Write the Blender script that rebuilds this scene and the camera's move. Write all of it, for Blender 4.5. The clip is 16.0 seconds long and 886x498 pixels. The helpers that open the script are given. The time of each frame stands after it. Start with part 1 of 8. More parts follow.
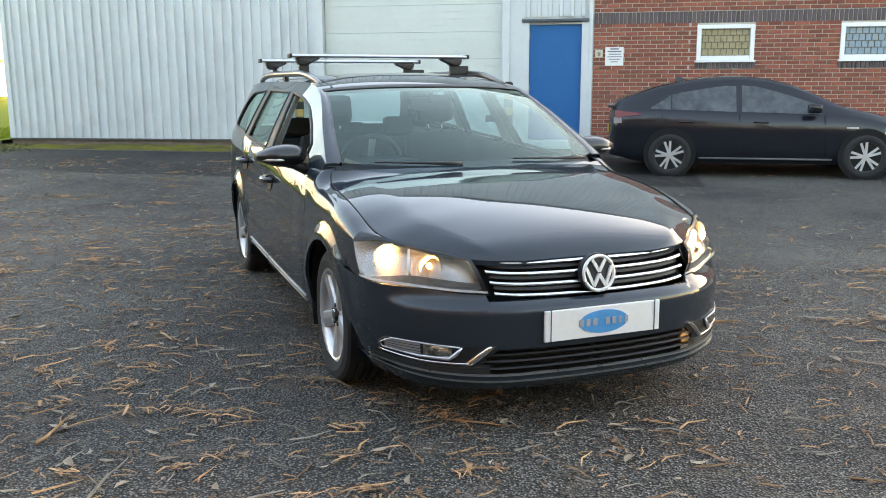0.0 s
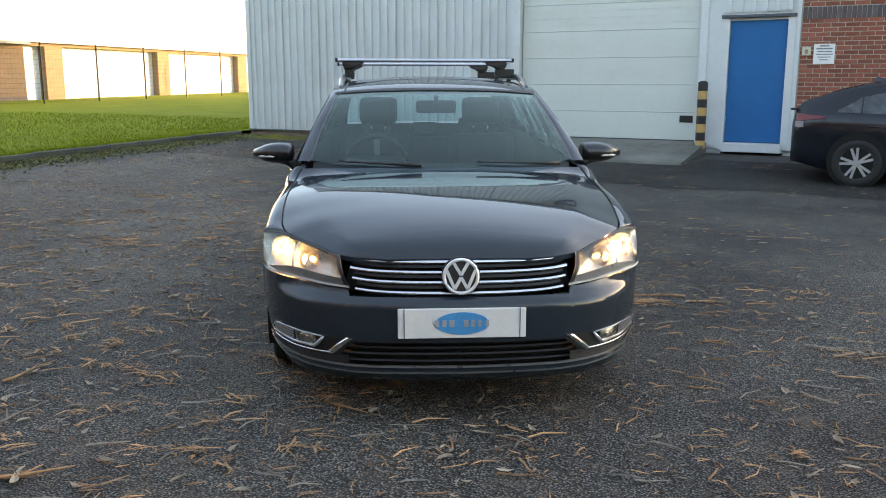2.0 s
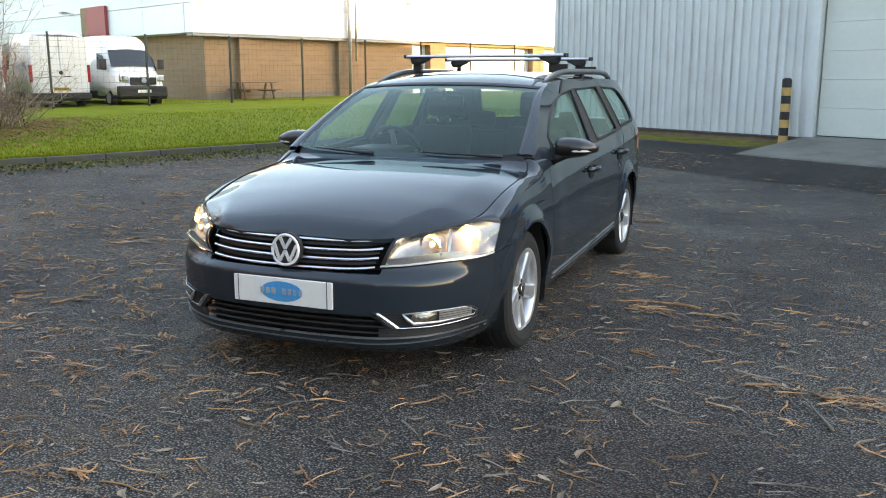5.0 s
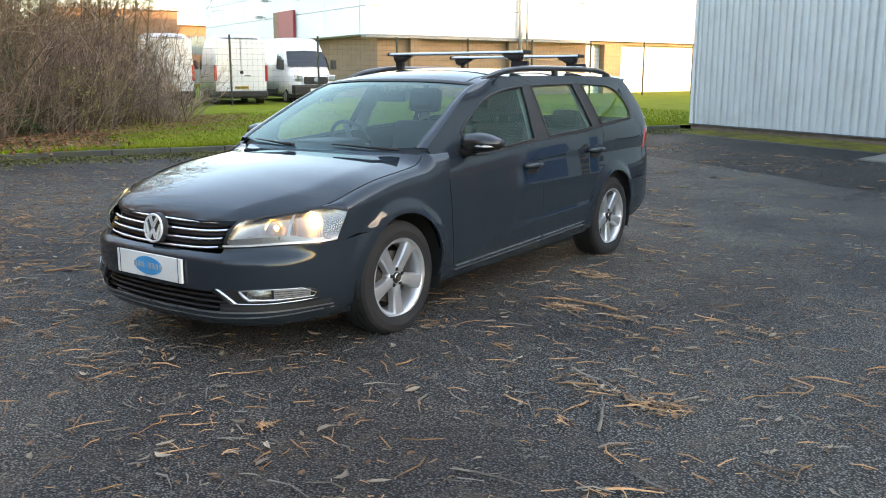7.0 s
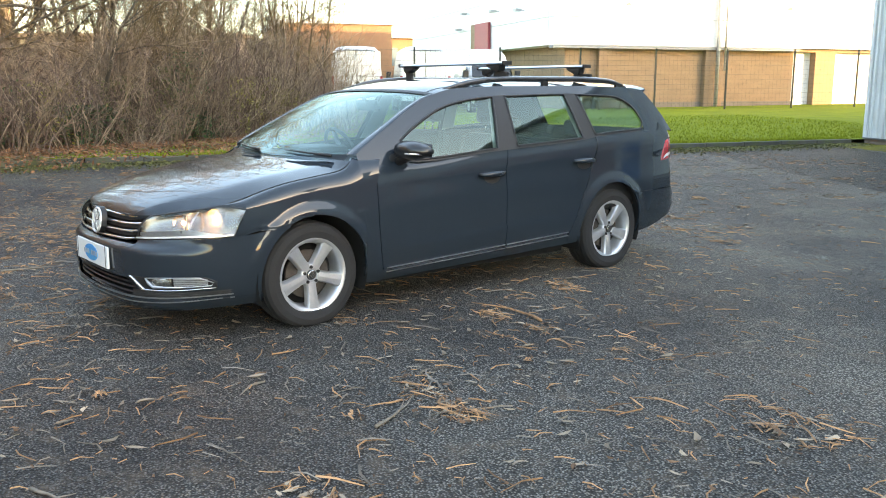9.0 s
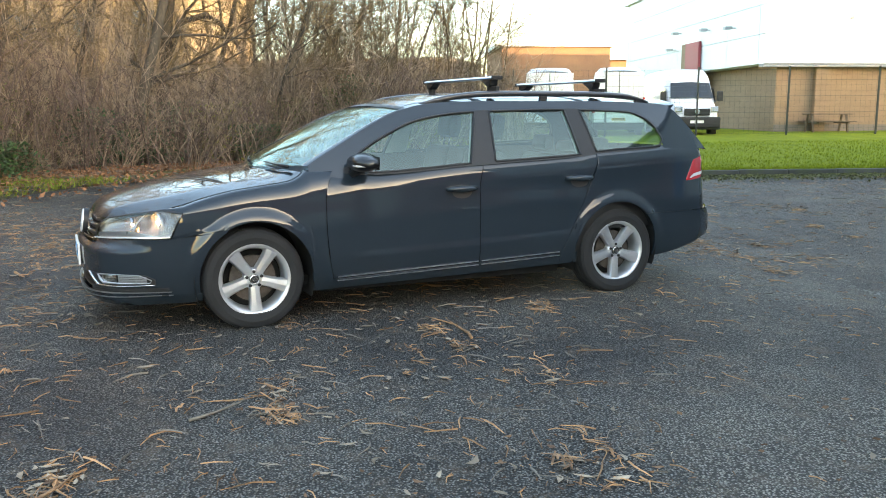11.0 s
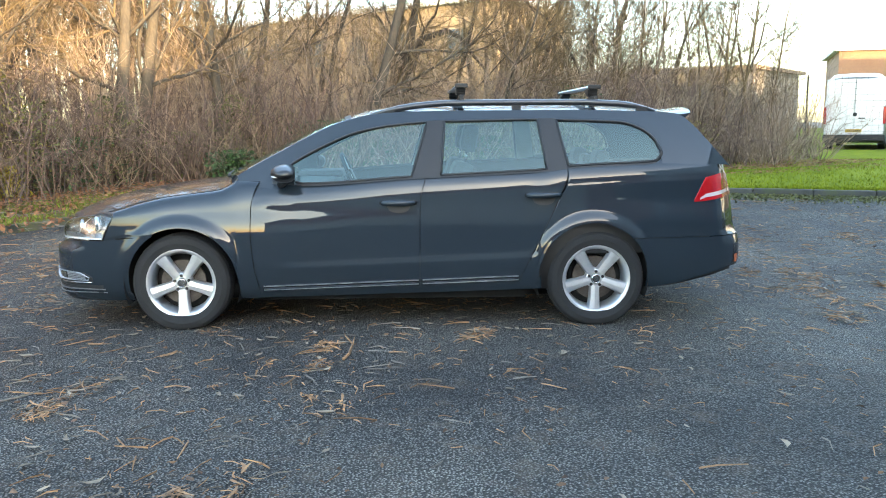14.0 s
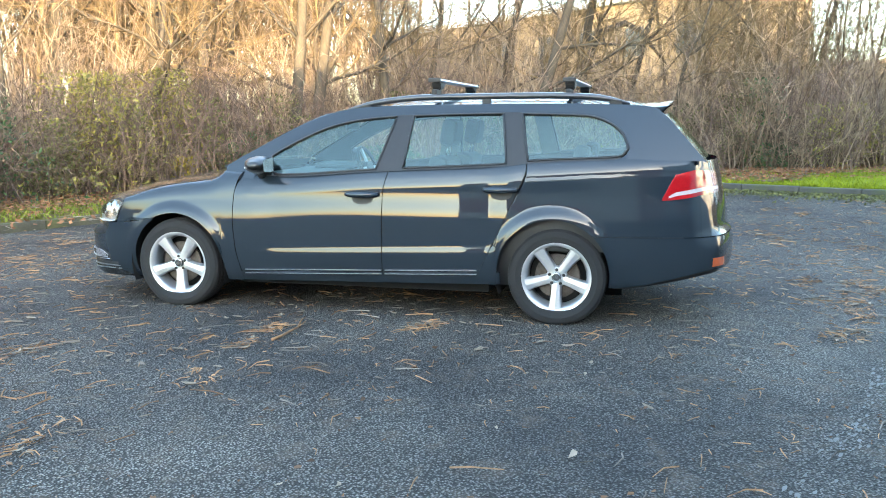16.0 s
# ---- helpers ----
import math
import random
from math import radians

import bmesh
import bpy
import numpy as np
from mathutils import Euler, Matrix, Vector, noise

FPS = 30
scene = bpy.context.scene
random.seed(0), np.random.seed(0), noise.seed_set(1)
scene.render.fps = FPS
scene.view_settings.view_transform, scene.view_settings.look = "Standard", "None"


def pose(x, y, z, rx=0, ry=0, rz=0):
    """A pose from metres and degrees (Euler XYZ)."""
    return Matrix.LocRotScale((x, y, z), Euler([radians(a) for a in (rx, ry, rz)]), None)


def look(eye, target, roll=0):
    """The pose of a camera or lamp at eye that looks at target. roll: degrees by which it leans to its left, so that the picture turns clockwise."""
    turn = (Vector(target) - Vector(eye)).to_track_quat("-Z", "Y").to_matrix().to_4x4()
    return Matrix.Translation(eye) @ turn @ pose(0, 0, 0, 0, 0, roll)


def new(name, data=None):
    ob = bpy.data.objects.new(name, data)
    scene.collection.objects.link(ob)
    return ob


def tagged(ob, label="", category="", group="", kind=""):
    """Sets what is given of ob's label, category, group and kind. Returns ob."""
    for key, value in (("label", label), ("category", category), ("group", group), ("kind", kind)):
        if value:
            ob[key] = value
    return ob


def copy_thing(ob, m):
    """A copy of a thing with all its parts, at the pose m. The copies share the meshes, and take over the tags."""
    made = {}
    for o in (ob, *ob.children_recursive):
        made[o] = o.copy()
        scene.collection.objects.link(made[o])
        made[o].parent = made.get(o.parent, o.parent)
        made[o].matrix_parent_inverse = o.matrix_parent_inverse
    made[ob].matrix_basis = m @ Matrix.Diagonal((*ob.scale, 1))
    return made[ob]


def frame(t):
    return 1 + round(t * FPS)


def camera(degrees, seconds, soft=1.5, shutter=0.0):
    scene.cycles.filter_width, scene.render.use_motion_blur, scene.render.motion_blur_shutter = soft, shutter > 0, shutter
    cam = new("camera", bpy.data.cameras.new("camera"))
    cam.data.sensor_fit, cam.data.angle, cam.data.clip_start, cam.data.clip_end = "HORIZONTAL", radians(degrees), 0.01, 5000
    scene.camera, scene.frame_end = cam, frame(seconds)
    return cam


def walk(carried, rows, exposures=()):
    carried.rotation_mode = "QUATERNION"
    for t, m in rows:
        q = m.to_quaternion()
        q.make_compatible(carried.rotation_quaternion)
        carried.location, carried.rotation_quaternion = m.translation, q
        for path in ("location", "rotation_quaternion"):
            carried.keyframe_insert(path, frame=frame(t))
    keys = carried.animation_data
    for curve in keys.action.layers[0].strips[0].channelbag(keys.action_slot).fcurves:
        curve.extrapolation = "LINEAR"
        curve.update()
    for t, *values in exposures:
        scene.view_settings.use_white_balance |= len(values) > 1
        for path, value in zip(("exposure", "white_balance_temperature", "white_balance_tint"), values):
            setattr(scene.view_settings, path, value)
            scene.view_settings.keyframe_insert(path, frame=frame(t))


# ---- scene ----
cam = camera(54.1, 16.0, soft=1.0)
METRES, EYE, TILT, LEAN, TURN = 14.0, 1.4, 0.0, 0.0, 0.0
ROWS = [
    (0.0, 0.0, 0.0, 0.0, -0.04, -10.66, 0.21),
    (0.5, 0.0283, 0.0011, -0.0003, 4.55, -10.66, 0.11),
    (1.0, 0.0582, -0.0002, 0.0008, 8.71, -10.71, 0.03),
    (1.5, 0.0875, -0.0008, 0.0017, 14.05, -10.73, -0.07),
    (2.0, 0.1172, 0.0045, 0.0033, 17.9, -10.9, -0.06),
    (2.5, 0.1483, 0.0085, 0.004, 22.23, -10.92, -0.09),
    (3.0, 0.176, 0.0156, 0.0042, 26.5, -10.97, -0.15),
    (5.5, 0.3029, 0.0998, 0.0029, 47.43, -11.28, -0.05),
    (6.0, 0.324, 0.1223, 0.0025, 50.22, -11.31, -0.12),
    (6.5, 0.3476, 0.1426, 0.0021, 53.68, -11.27, -0.07),
    (7.0, 0.3693, 0.1644, 0.0016, 57.26, -11.22, -0.07),
    (7.5, 0.3868, 0.1886, 0.0029, 60.43, -11.21, -0.1),
    (8.0, 0.4075, 0.2131, 0.0036, 64.35, -11.07, -0.06),
    (8.5, 0.4216, 0.2417, 0.0017, 68.29, -10.9, -0.0),
    (9.0, 0.4356, 0.2711, 0.0017, 71.8, -10.57, -0.03),
    (11.5, 0.46, 0.427, -0.0028, 91.1, -8.85, 0.14),
    (12.0, 0.4553, 0.4585, -0.0025, 94.98, -8.69, 0.24),
    (12.5, 0.4446, 0.4883, -0.0042, 98.75, -8.58, 0.29),
    (13.0, 0.4357, 0.5186, -0.0047, 102.9, -8.52, 0.32),
    (13.5, 0.4246, 0.5479, -0.0045, 106.86, -8.35, 0.34),
    (14.0, 0.4105, 0.576, -0.0036, 109.38, -8.26, 0.27),
    (14.5, 0.3999, 0.6087, -0.0028, 113.8, -8.27, 0.24),
    (15.0, 0.3856, 0.6375, -0.0048, 116.99, -8.35, 0.25),
    (15.5, 0.3713, 0.6683, -0.0049, 120.76, -8.42, 0.22),
    (16.0, 0.354, 0.6965, -0.0051, 125.78, -8.44, 0.34),
]
walk(cam, [(t, pose(0, 0, EYE, TILT, LEAN, TURN) @ pose(METRES * x, METRES * y, METRES * z, 90 + pitch, roll, yaw)) for t, x, y, z, yaw, pitch, roll in ROWS],
     exposures=[(0.0, 3.87, 9250, 16), (0.5, 3.77, 9200, 16), (1.0, 3.37, 9000, 16), (1.5, 3.22, 8650, 16), (2.0, 3.35, 8600, 16), (3.0, 3.53, 8500, 16), (5.5, 3.45, 8600, 16), (7.0, 3.55, 8450, 16), (8.0, 3.9, 8600, 16), (9.0, 3.9, 8500, 13), (11.5, 3.65, 7850, 9), (12.5, 3.83, 7350, 11), (14.5, 4.02, 7150, 7), (15.5, 4.18, 7050, 6), (16.0, 4.42, 7000, 6)])

# ---- light ----
SUN_AZ, SUN_EL = -45.0, 7.0          # degrees, anticlockwise from +y; height
world = bpy.data.worlds.new("sky")
scene.world = world
world.use_nodes = True
wn = world.node_tree.nodes
sky = wn.new("ShaderNodeTexSky")
sky.sky_type = "NISHITA"
sky.sun_disc = False
sky.sun_elevation, sky.sun_rotation = radians(SUN_EL), radians(-SUN_AZ)
sky.altitude, sky.air_density, sky.dust_density, sky.ozone_density = 50, 0.9, 1.4, 1.8
haze = wn.new("ShaderNodeMix")          # thin even cloud over the clear sky
haze.data_type = "RGBA"
haze.inputs["Factor"].default_value = 0.05
haze.inputs[7].default_value = (2.4, 2.5, 2.6, 1)
world.node_tree.links.new(sky.outputs[0], haze.inputs[6])
world.node_tree.links.new(haze.outputs[2], wn["Background"].inputs[0])
wn["Background"].inputs[1].default_value = 0.15
sun = new("sun", bpy.data.lights.new("sun", "SUN"))
sun.data.energy, sun.data.angle, sun.data.color = 1.25, radians(0.6), (1.0, 0.76, 0.47)
sun.matrix_world = look((math.sin(radians(-SUN_AZ)) * 100, math.cos(radians(-SUN_AZ)) * 100, 100 * math.tan(radians(SUN_EL))), (0, 0, 0))


# ---- materials ----
def node(nt, kind, **values):
    n = nt.nodes.new(kind)
    for k, v in values.items():
        if k in n.inputs:
            n.inputs[k].default_value = v
    return n


def mat(name, c1, c2=None, rough=0.6, metal=0.0, scale=8.0, fine=60.0, bump=0.2, coat=0.0, spec=0.5, emit=None, power=0.0,
        stretch=(1, 1, 1), spread=0.5, per_object=0.0, per_island=0.0, rough2=None, bump_dist=0.01, alpha=1.0, stain=None, stain_amount=0.4, stain_scale=0.7):
    """A surface with colour varied at two scales, fine relief and uneven gloss."""
    m = bpy.data.materials.new(name)
    m.use_nodes = True
    nt = m.node_tree
    L = nt.links.new
    b = nt.nodes["Principled BSDF"]
    b.inputs["Metallic"].default_value = metal
    b.inputs["Coat Weight"].default_value = coat
    b.inputs["Coat Roughness"].default_value = 0.015
    b.inputs["Coat IOR"].default_value = 1.5
    b.inputs["Specular IOR Level"].default_value = spec
    c2 = c2 or tuple(min(1.0, v * 0.75) for v in c1)
    co = nt.nodes.new("ShaderNodeTexCoord")
    mp = nt.nodes.new("ShaderNodeMapping")
    mp.inputs["Scale"].default_value = stretch
    L(co.outputs["Object"], mp.inputs["Vector"])
    n1 = node(nt, "ShaderNodeTexNoise", Scale=scale, Detail=4.0, Roughness=0.6)
    n2 = node(nt, "ShaderNodeTexNoise", Scale=fine, Detail=3.0, Roughness=0.6)
    for n in (n1, n2):
        L(mp.outputs[0], n.inputs["Vector"])
    mx = nt.nodes.new("ShaderNodeMath")
    mx.operation = "MULTIPLY_ADD"
    L(n1.outputs["Fac"], mx.inputs[0])
    mx.inputs[1].default_value = 0.6
    m2 = nt.nodes.new("ShaderNodeMath")
    m2.operation = "MULTIPLY"
    m2.inputs[1].default_value = 0.4
    L(n2.outputs["Fac"], m2.inputs[0])
    L(m2.outputs[0], mx.inputs[2])
    ramp = nt.nodes.new("ShaderNodeValToRGB")
    ramp.color_ramp.elements[0].position = 0.5 - spread * 0.35
    ramp.color_ramp.elements[1].position = 0.5 + spread * 0.35
    ramp.color_ramp.elements[0].color = (*c2, 1)
    ramp.color_ramp.elements[1].color = (*c1, 1)
    L(mx.outputs[0], ramp.inputs[0])
    colour = ramp.outputs[0]
    if stain:
        n3 = node(nt, "ShaderNodeTexNoise", Scale=stain_scale, Detail=6.0, Roughness=0.65)
        L(co.outputs["Object"], n3.inputs["Vector"])
        r3 = nt.nodes.new("ShaderNodeValToRGB")
        r3.color_ramp.elements[0].position, r3.color_ramp.elements[1].position = 0.48, 0.68
        r3.color_ramp.elements[1].color = (stain_amount,) * 3 + (1,)
        L(n3.outputs["Fac"], r3.inputs[0])
        mix = nt.nodes.new("ShaderNodeMix")
        mix.data_type = "RGBA"
        L(r3.outputs[0], mix.inputs["Factor"])
        L(colour, mix.inputs[6])
        mix.inputs[7].default_value = (*stain, 1)
        colour = mix.outputs[2]
    if per_object or per_island:
        hv = nt.nodes.new("ShaderNodeHueSaturation")
        src = nt.nodes.new("ShaderNodeObjectInfo").outputs["Random"] if per_object else nt.nodes.new("ShaderNodeNewGeometry").outputs["Random Per Island"]
        mr = node(nt, "ShaderNodeMapRange")
        amount = per_object or per_island
        mr.inputs["To Min"].default_value, mr.inputs["To Max"].default_value = 1 - amount, 1 + amount
        L(src, mr.inputs["Value"])
        L(mr.outputs[0], hv.inputs["Value"])
        L(colour, hv.inputs["Color"])
        colour = hv.outputs[0]
    L(colour, b.inputs["Base Color"])
    rr = node(nt, "ShaderNodeMapRange")
    rr.inputs["To Min"].default_value, rr.inputs["To Max"].default_value = rough, rough2 if rough2 is not None else min(1.0, rough * 1.2 + 0.02)
    L(n1.outputs["Fac"], rr.inputs["Value"])
    L(rr.outputs[0], b.inputs["Roughness"])
    if bump:
        bp = node(nt, "ShaderNodeBump", Strength=bump, Distance=bump_dist)
        L(mx.outputs[0], bp.inputs["Height"])
        L(bp.outputs[0], b.inputs["Normal"])
    if emit:
        b.inputs["Emission Color"].default_value = (*emit, 1)
        b.inputs["Emission Strength"].default_value = power
    return m


def glass(name, tint, ior=1.5, rough=0.0):
    """A thin pane: what is behind it, tinted, under a mirror of the sky."""
    m = bpy.data.materials.new(name)
    m.use_nodes = True
    nt = m.node_tree
    nt.nodes.remove(nt.nodes["Principled BSDF"])
    out = nt.nodes["Material Output"]
    tr = nt.nodes.new("ShaderNodeBsdfTransparent")
    tr.inputs[0].default_value = (*tint, 1)
    gl = nt.nodes.new("ShaderNodeBsdfGlossy")
    gl.inputs["Roughness"].default_value = rough
    gl.inputs["Color"].default_value = (0.80, 1.0, 0.92, 1)
    lw = node(nt, "ShaderNodeLayerWeight", Blend=0.5)
    pw = nt.nodes.new("ShaderNodeMath")
    pw.operation = "POWER"
    pw.inputs[1].default_value = 5.0
    nt.links.new(lw.outputs["Facing"], pw.inputs[0])
    fr = node(nt, "ShaderNodeMapRange")
    fr.inputs["To Min"].default_value = ((ior - 1) / (ior + 1)) ** 2
    nt.links.new(pw.outputs[0], fr.inputs["Value"])
    mx = nt.nodes.new("ShaderNodeMixShader")
    nt.links.new(fr.outputs[0], mx.inputs[0])
    nt.links.new(tr.outputs[0], mx.inputs[1])
    nt.links.new(gl.outputs[0], mx.inputs[2])
    nt.links.new(mx.outputs[0], out.inputs[0])
    return m


PAINT = mat("dark_grey_metallic_paint", (0.0175, 0.0260, 0.0350), (0.0145, 0.0215, 0.0295), rough=0.45, metal=0.0, spec=0.02, scale=3, fine=900, bump=0.0, coat=1.0, spread=1.0)
BLACK = mat("black_plastic", (0.012, 0.012, 0.013), (0.007, 0.007, 0.008), rough=0.45, scale=20, fine=300, bump=0.08, bump_dist=0.002)
# near-black that puts the shade of hollows, gaps and undersides into the colour
DARK = mat("cavity_shade_black", (0.004, 0.004, 0.004), rough=0.9, bump=0)
RUBBER = mat("tyre_rubber", (0.016, 0.016, 0.017), (0.009, 0.009, 0.010), rough=0.75, scale=15, fine=120, bump=0.15, bump_dist=0.003)
ALLOY = mat("silver_alloy", (0.62, 0.63, 0.65), (0.5, 0.51, 0.53), rough=0.3, metal=0.75, scale=10, fine=200, bump=0.03, bump_dist=0.001)
CHROME = mat("chrome", (0.75, 0.76, 0.78), (0.68, 0.69, 0.7), rough=0.1, metal=1.0, scale=5, fine=50, bump=0)
ALU = mat("brushed_aluminium", (0.66, 0.67, 0.69), (0.55, 0.56, 0.58), rough=0.32, metal=0.9, scale=4, fine=200, bump=0.03, bump_dist=0.001)
SEAT = mat("charcoal_seat_cloth", (0.035, 0.037, 0.041), (0.024, 0.025, 0.028), rough=0.9, scale=30, fine=400, bump=0.3, bump_dist=0.003)
TRIM = mat("pale_grey_trim", (0.42, 0.41, 0.38), (0.36, 0.35, 0.32), rough=0.7, scale=10, fine=200, bump=0.05)
WINDSCREEN = glass("windscreen_glass", (0.52, 0.65, 0.70), 1.65)
SIDE_GLASS = glass("green_tinted_glass", (0.64, 0.79, 0.76), 1.9)
LENS = glass("clear_lens", (0.93, 0.94, 0.95), 1.4)
def asphalt(name, stone, binder, dirt, gap):
    """Coarse asphalt: pale stones of several sizes in dark binder, dirt between, worn patches."""
    m = bpy.data.materials.new(name)
    m.use_nodes = True
    nt = m.node_tree
    L = nt.links.new
    b = nt.nodes["Principled BSDF"]
    co = nt.nodes.new("ShaderNodeTexCoord")
    v1 = node(nt, "ShaderNodeTexVoronoi", Scale=92.0, Randomness=1.0)
    v2 = node(nt, "ShaderNodeTexVoronoi", Scale=29.0, Randomness=1.0)
    b.inputs["Specular IOR Level"].default_value = 0.25
    big = node(nt, "ShaderNodeTexNoise", Scale=0.45, Detail=7.0, Roughness=0.62)
    mid = node(nt, "ShaderNodeTexNoise", Scale=5.0, Detail=5.0, Roughness=0.7)
    grit = node(nt, "ShaderNodeTexNoise", Scale=220.0, Detail=2.0, Roughness=0.7)
    for n in (v1, v2, big, mid, grit):
        L(co.outputs["Object"], n.inputs["Vector"])
    tone = nt.nodes.new("ShaderNodeValToRGB")
    tone.color_ramp.elements[0].position, tone.color_ramp.elements[1].position = 0.15, 0.95
    tone.color_ramp.elements[0].color, tone.color_ramp.elements[1].color = (*binder, 1), (*stone, 1)
    sep = nt.nodes.new("ShaderNodeSeparateColor")
    L(v1.outputs["Color"], sep.inputs[0])
    L(sep.outputs[0], tone.inputs[0])
    edge = nt.nodes.new("ShaderNodeMapRange")
    edge.inputs["From Min"].default_value, edge.inputs["From Max"].default_value = 0.25, 0.54
    L(v1.outputs["Distance"], edge.inputs["Value"])
    cut = nt.nodes.new("ShaderNodeMix")
    cut.data_type = "RGBA"
    L(edge.outputs[0], cut.inputs["Factor"])
    L(tone.outputs[0], cut.inputs[6])
    cut.inputs[7].default_value = (*gap, 1)
    wear = nt.nodes.new("ShaderNodeValToRGB")
    wear.color_ramp.elements[0].position, wear.color_ramp.elements[1].position = 0.40, 0.66
    wear.color_ramp.elements[0].color, wear.color_ramp.elements[1].color = (0.50, 0.50, 0.52, 1), (1.30, 1.25, 1.18, 1)
    L(big.outputs["Fac"], wear.inputs[0])
    mul = nt.nodes.new("ShaderNodeMix")
    mul.data_type, mul.blend_type = "RGBA", "MULTIPLY"
    mul.inputs["Factor"].default_value = 1.0
    L(cut.outputs[2], mul.inputs[6])
    L(wear.outputs[0], mul.inputs[7])
    dm = nt.nodes.new("ShaderNodeMapRange")
    dm.inputs["From Min"].default_value, dm.inputs["From Max"].default_value, dm.inputs["To Max"].default_value = 0.52, 0.72, 0.55
    L(mid.outputs["Fac"], dm.inputs["Value"])
    dx = nt.nodes.new("ShaderNodeMix")
    dx.data_type = "RGBA"
    L(dm.outputs[0], dx.inputs["Factor"])
    L(mul.outputs[2], dx.inputs[6])
    dx.inputs[7].default_value = (*dirt, 1)
    L(dx.outputs[2], b.inputs["Base Color"])
    rr = nt.nodes.new("ShaderNodeMapRange")
    rr.inputs["To Min"].default_value, rr.inputs["To Max"].default_value = 0.45, 0.95
    L(grit.outputs["Fac"], rr.inputs["Value"])
    L(rr.outputs[0], b.inputs["Roughness"])
    h = nt.nodes.new("ShaderNodeMath")
    h.operation = "MULTIPLY_ADD"
    L(v1.outputs["Distance"], h.inputs[0])
    h.inputs[1].default_value = -0.7
    h2 = nt.nodes.new("ShaderNodeMath")
    h2.operation = "MULTIPLY"
    h2.inputs[1].default_value = -0.5
    L(v2.outputs["Distance"], h2.inputs[0])
    L(h2.outputs[0], h.inputs[2])
    bp = node(nt, "ShaderNodeBump", Strength=1.0, Distance=0.028)
    L(h.outputs[0], bp.inputs["Height"])
    L(bp.outputs[0], b.inputs["Normal"])
    return m


ASPHALT = asphalt("worn_asphalt", (0.345, 0.338, 0.314), (0.172, 0.170, 0.160), (0.145, 0.112, 0.082), (0.038, 0.0375, 0.036))
TARMAC = asphalt("newer_tarmac", (0.20, 0.20, 0.185), (0.026, 0.027, 0.029), (0.045, 0.040, 0.034), (0.010, 0.010, 0.011))
VERGE = mat("leafy_verge", (0.13, 0.115, 0.03), (0.055, 0.042, 0.022), rough=0.95, spec=0.1, scale=2.5, fine=45, bump=0.9, bump_dist=0.03, stain=(0.14, 0.07, 0.035), stain_amount=0.7, stain_scale=1.4)
KERB_DIRTY = mat("dirty_kerb_stone", (0.085, 0.08, 0.055), (0.045, 0.045, 0.03), rough=0.95, scale=4, fine=50, bump=0.5, per_object=0.2, stain=(0.09, 0.10, 0.02), stain_amount=0.8, stain_scale=2)
KERB = mat("weathered_kerb_stone", (0.10, 0.095, 0.08), (0.05, 0.05, 0.042), rough=0.9, scale=5, fine=60, bump=0.4, per_object=0.15, stain=(0.07, 0.085, 0.03), stain_amount=0.7, stain_scale=2.5)
GRASS = mat("mown_grass", (0.185, 0.222, 0.016), (0.092, 0.12, 0.010), rough=0.95, spec=0.08, stretch=(0.35, 1.3, 1), scale=1.6, fine=22, bump=0.8, bump_dist=0.05, stain=(0.16, 0.17, 0.03), stain_amount=0.35, stain_scale=0.25)
MOSS = mat("moss_and_weeds", (0.20, 0.18, 0.022), (0.055, 0.05, 0.02), rough=0.95, spec=0.1, stain=(0.07, 0.055, 0.035), stain_amount=0.7, stain_scale=1.2, scale=3, fine=50, bump=0.9, bump_dist=0.03)
SOIL = mat("leafy_soil", (0.085, 0.055, 0.032), (0.035, 0.026, 0.018), rough=0.95, scale=2.5, fine=40, bump=0.9, bump_dist=0.05, stain=(0.16, 0.065, 0.025), stain_amount=0.6, stain_scale=0.9)
CLAD = mat("grey_profiled_cladding", (0.54, 0.57, 0.575), (0.47, 0.495, 0.50), rough=0.5, scale=0.8, fine=14, bump=0.05, stretch=(1, 1, 0.15), stain=(0.34, 0.35, 0.34), stain_amount=0.3, stain_scale=1.2)
CLAD_TRIM = mat("pale_grey_flashing", (0.54, 0.57, 0.575), (0.48, 0.505, 0.51), rough=0.5, scale=1, fine=10, bump=0.04)
SHUTTER = mat("off_white_shutter", (0.55, 0.575, 0.54), (0.50, 0.525, 0.49), rough=0.5, scale=0.8, fine=12, bump=0.04, stain=(0.45, 0.44, 0.41), stain_amount=0.3)
BLUE = mat("blue_door_paint", (0.003, 0.115, 0.30), (0.003, 0.10, 0.27), rough=0.5, spec=0.2, scale=3, fine=60, bump=0.05)
WHITE = mat("white_plastic", (0.74, 0.74, 0.73), (0.66, 0.66, 0.65), rough=0.45, scale=2, fine=40, bump=0.03)
BRICK = mat("red_brick", (0.28, 0.078, 0.046), (0.175, 0.047, 0.032), rough=0.85, scale=9, fine=120, bump=0.3, per_object=0.3)
BRICK_STUFF = mat("red_brick_joined", (0.28, 0.078, 0.046), (0.175, 0.047, 0.032), rough=0.85, scale=9, fine=120, bump=0.3, per_island=0.3)
BLUE_BRICK = mat("dark_purple_brick", (0.105, 0.075, 0.078), (0.065, 0.050, 0.055), rough=0.75, scale=9, fine=120, bump=0.3, per_object=0.2)
BLUE_BRICK_STUFF = mat("dark_purple_brick_joined", (0.105, 0.075, 0.078), (0.065, 0.050, 0.055), rough=0.75, scale=9, fine=120, bump=0.3, per_island=0.2)
MORTAR = mat("mortar", (0.50, 0.45, 0.39), (0.38, 0.34, 0.29), rough=0.95, scale=8, fine=90, bump=0.3)
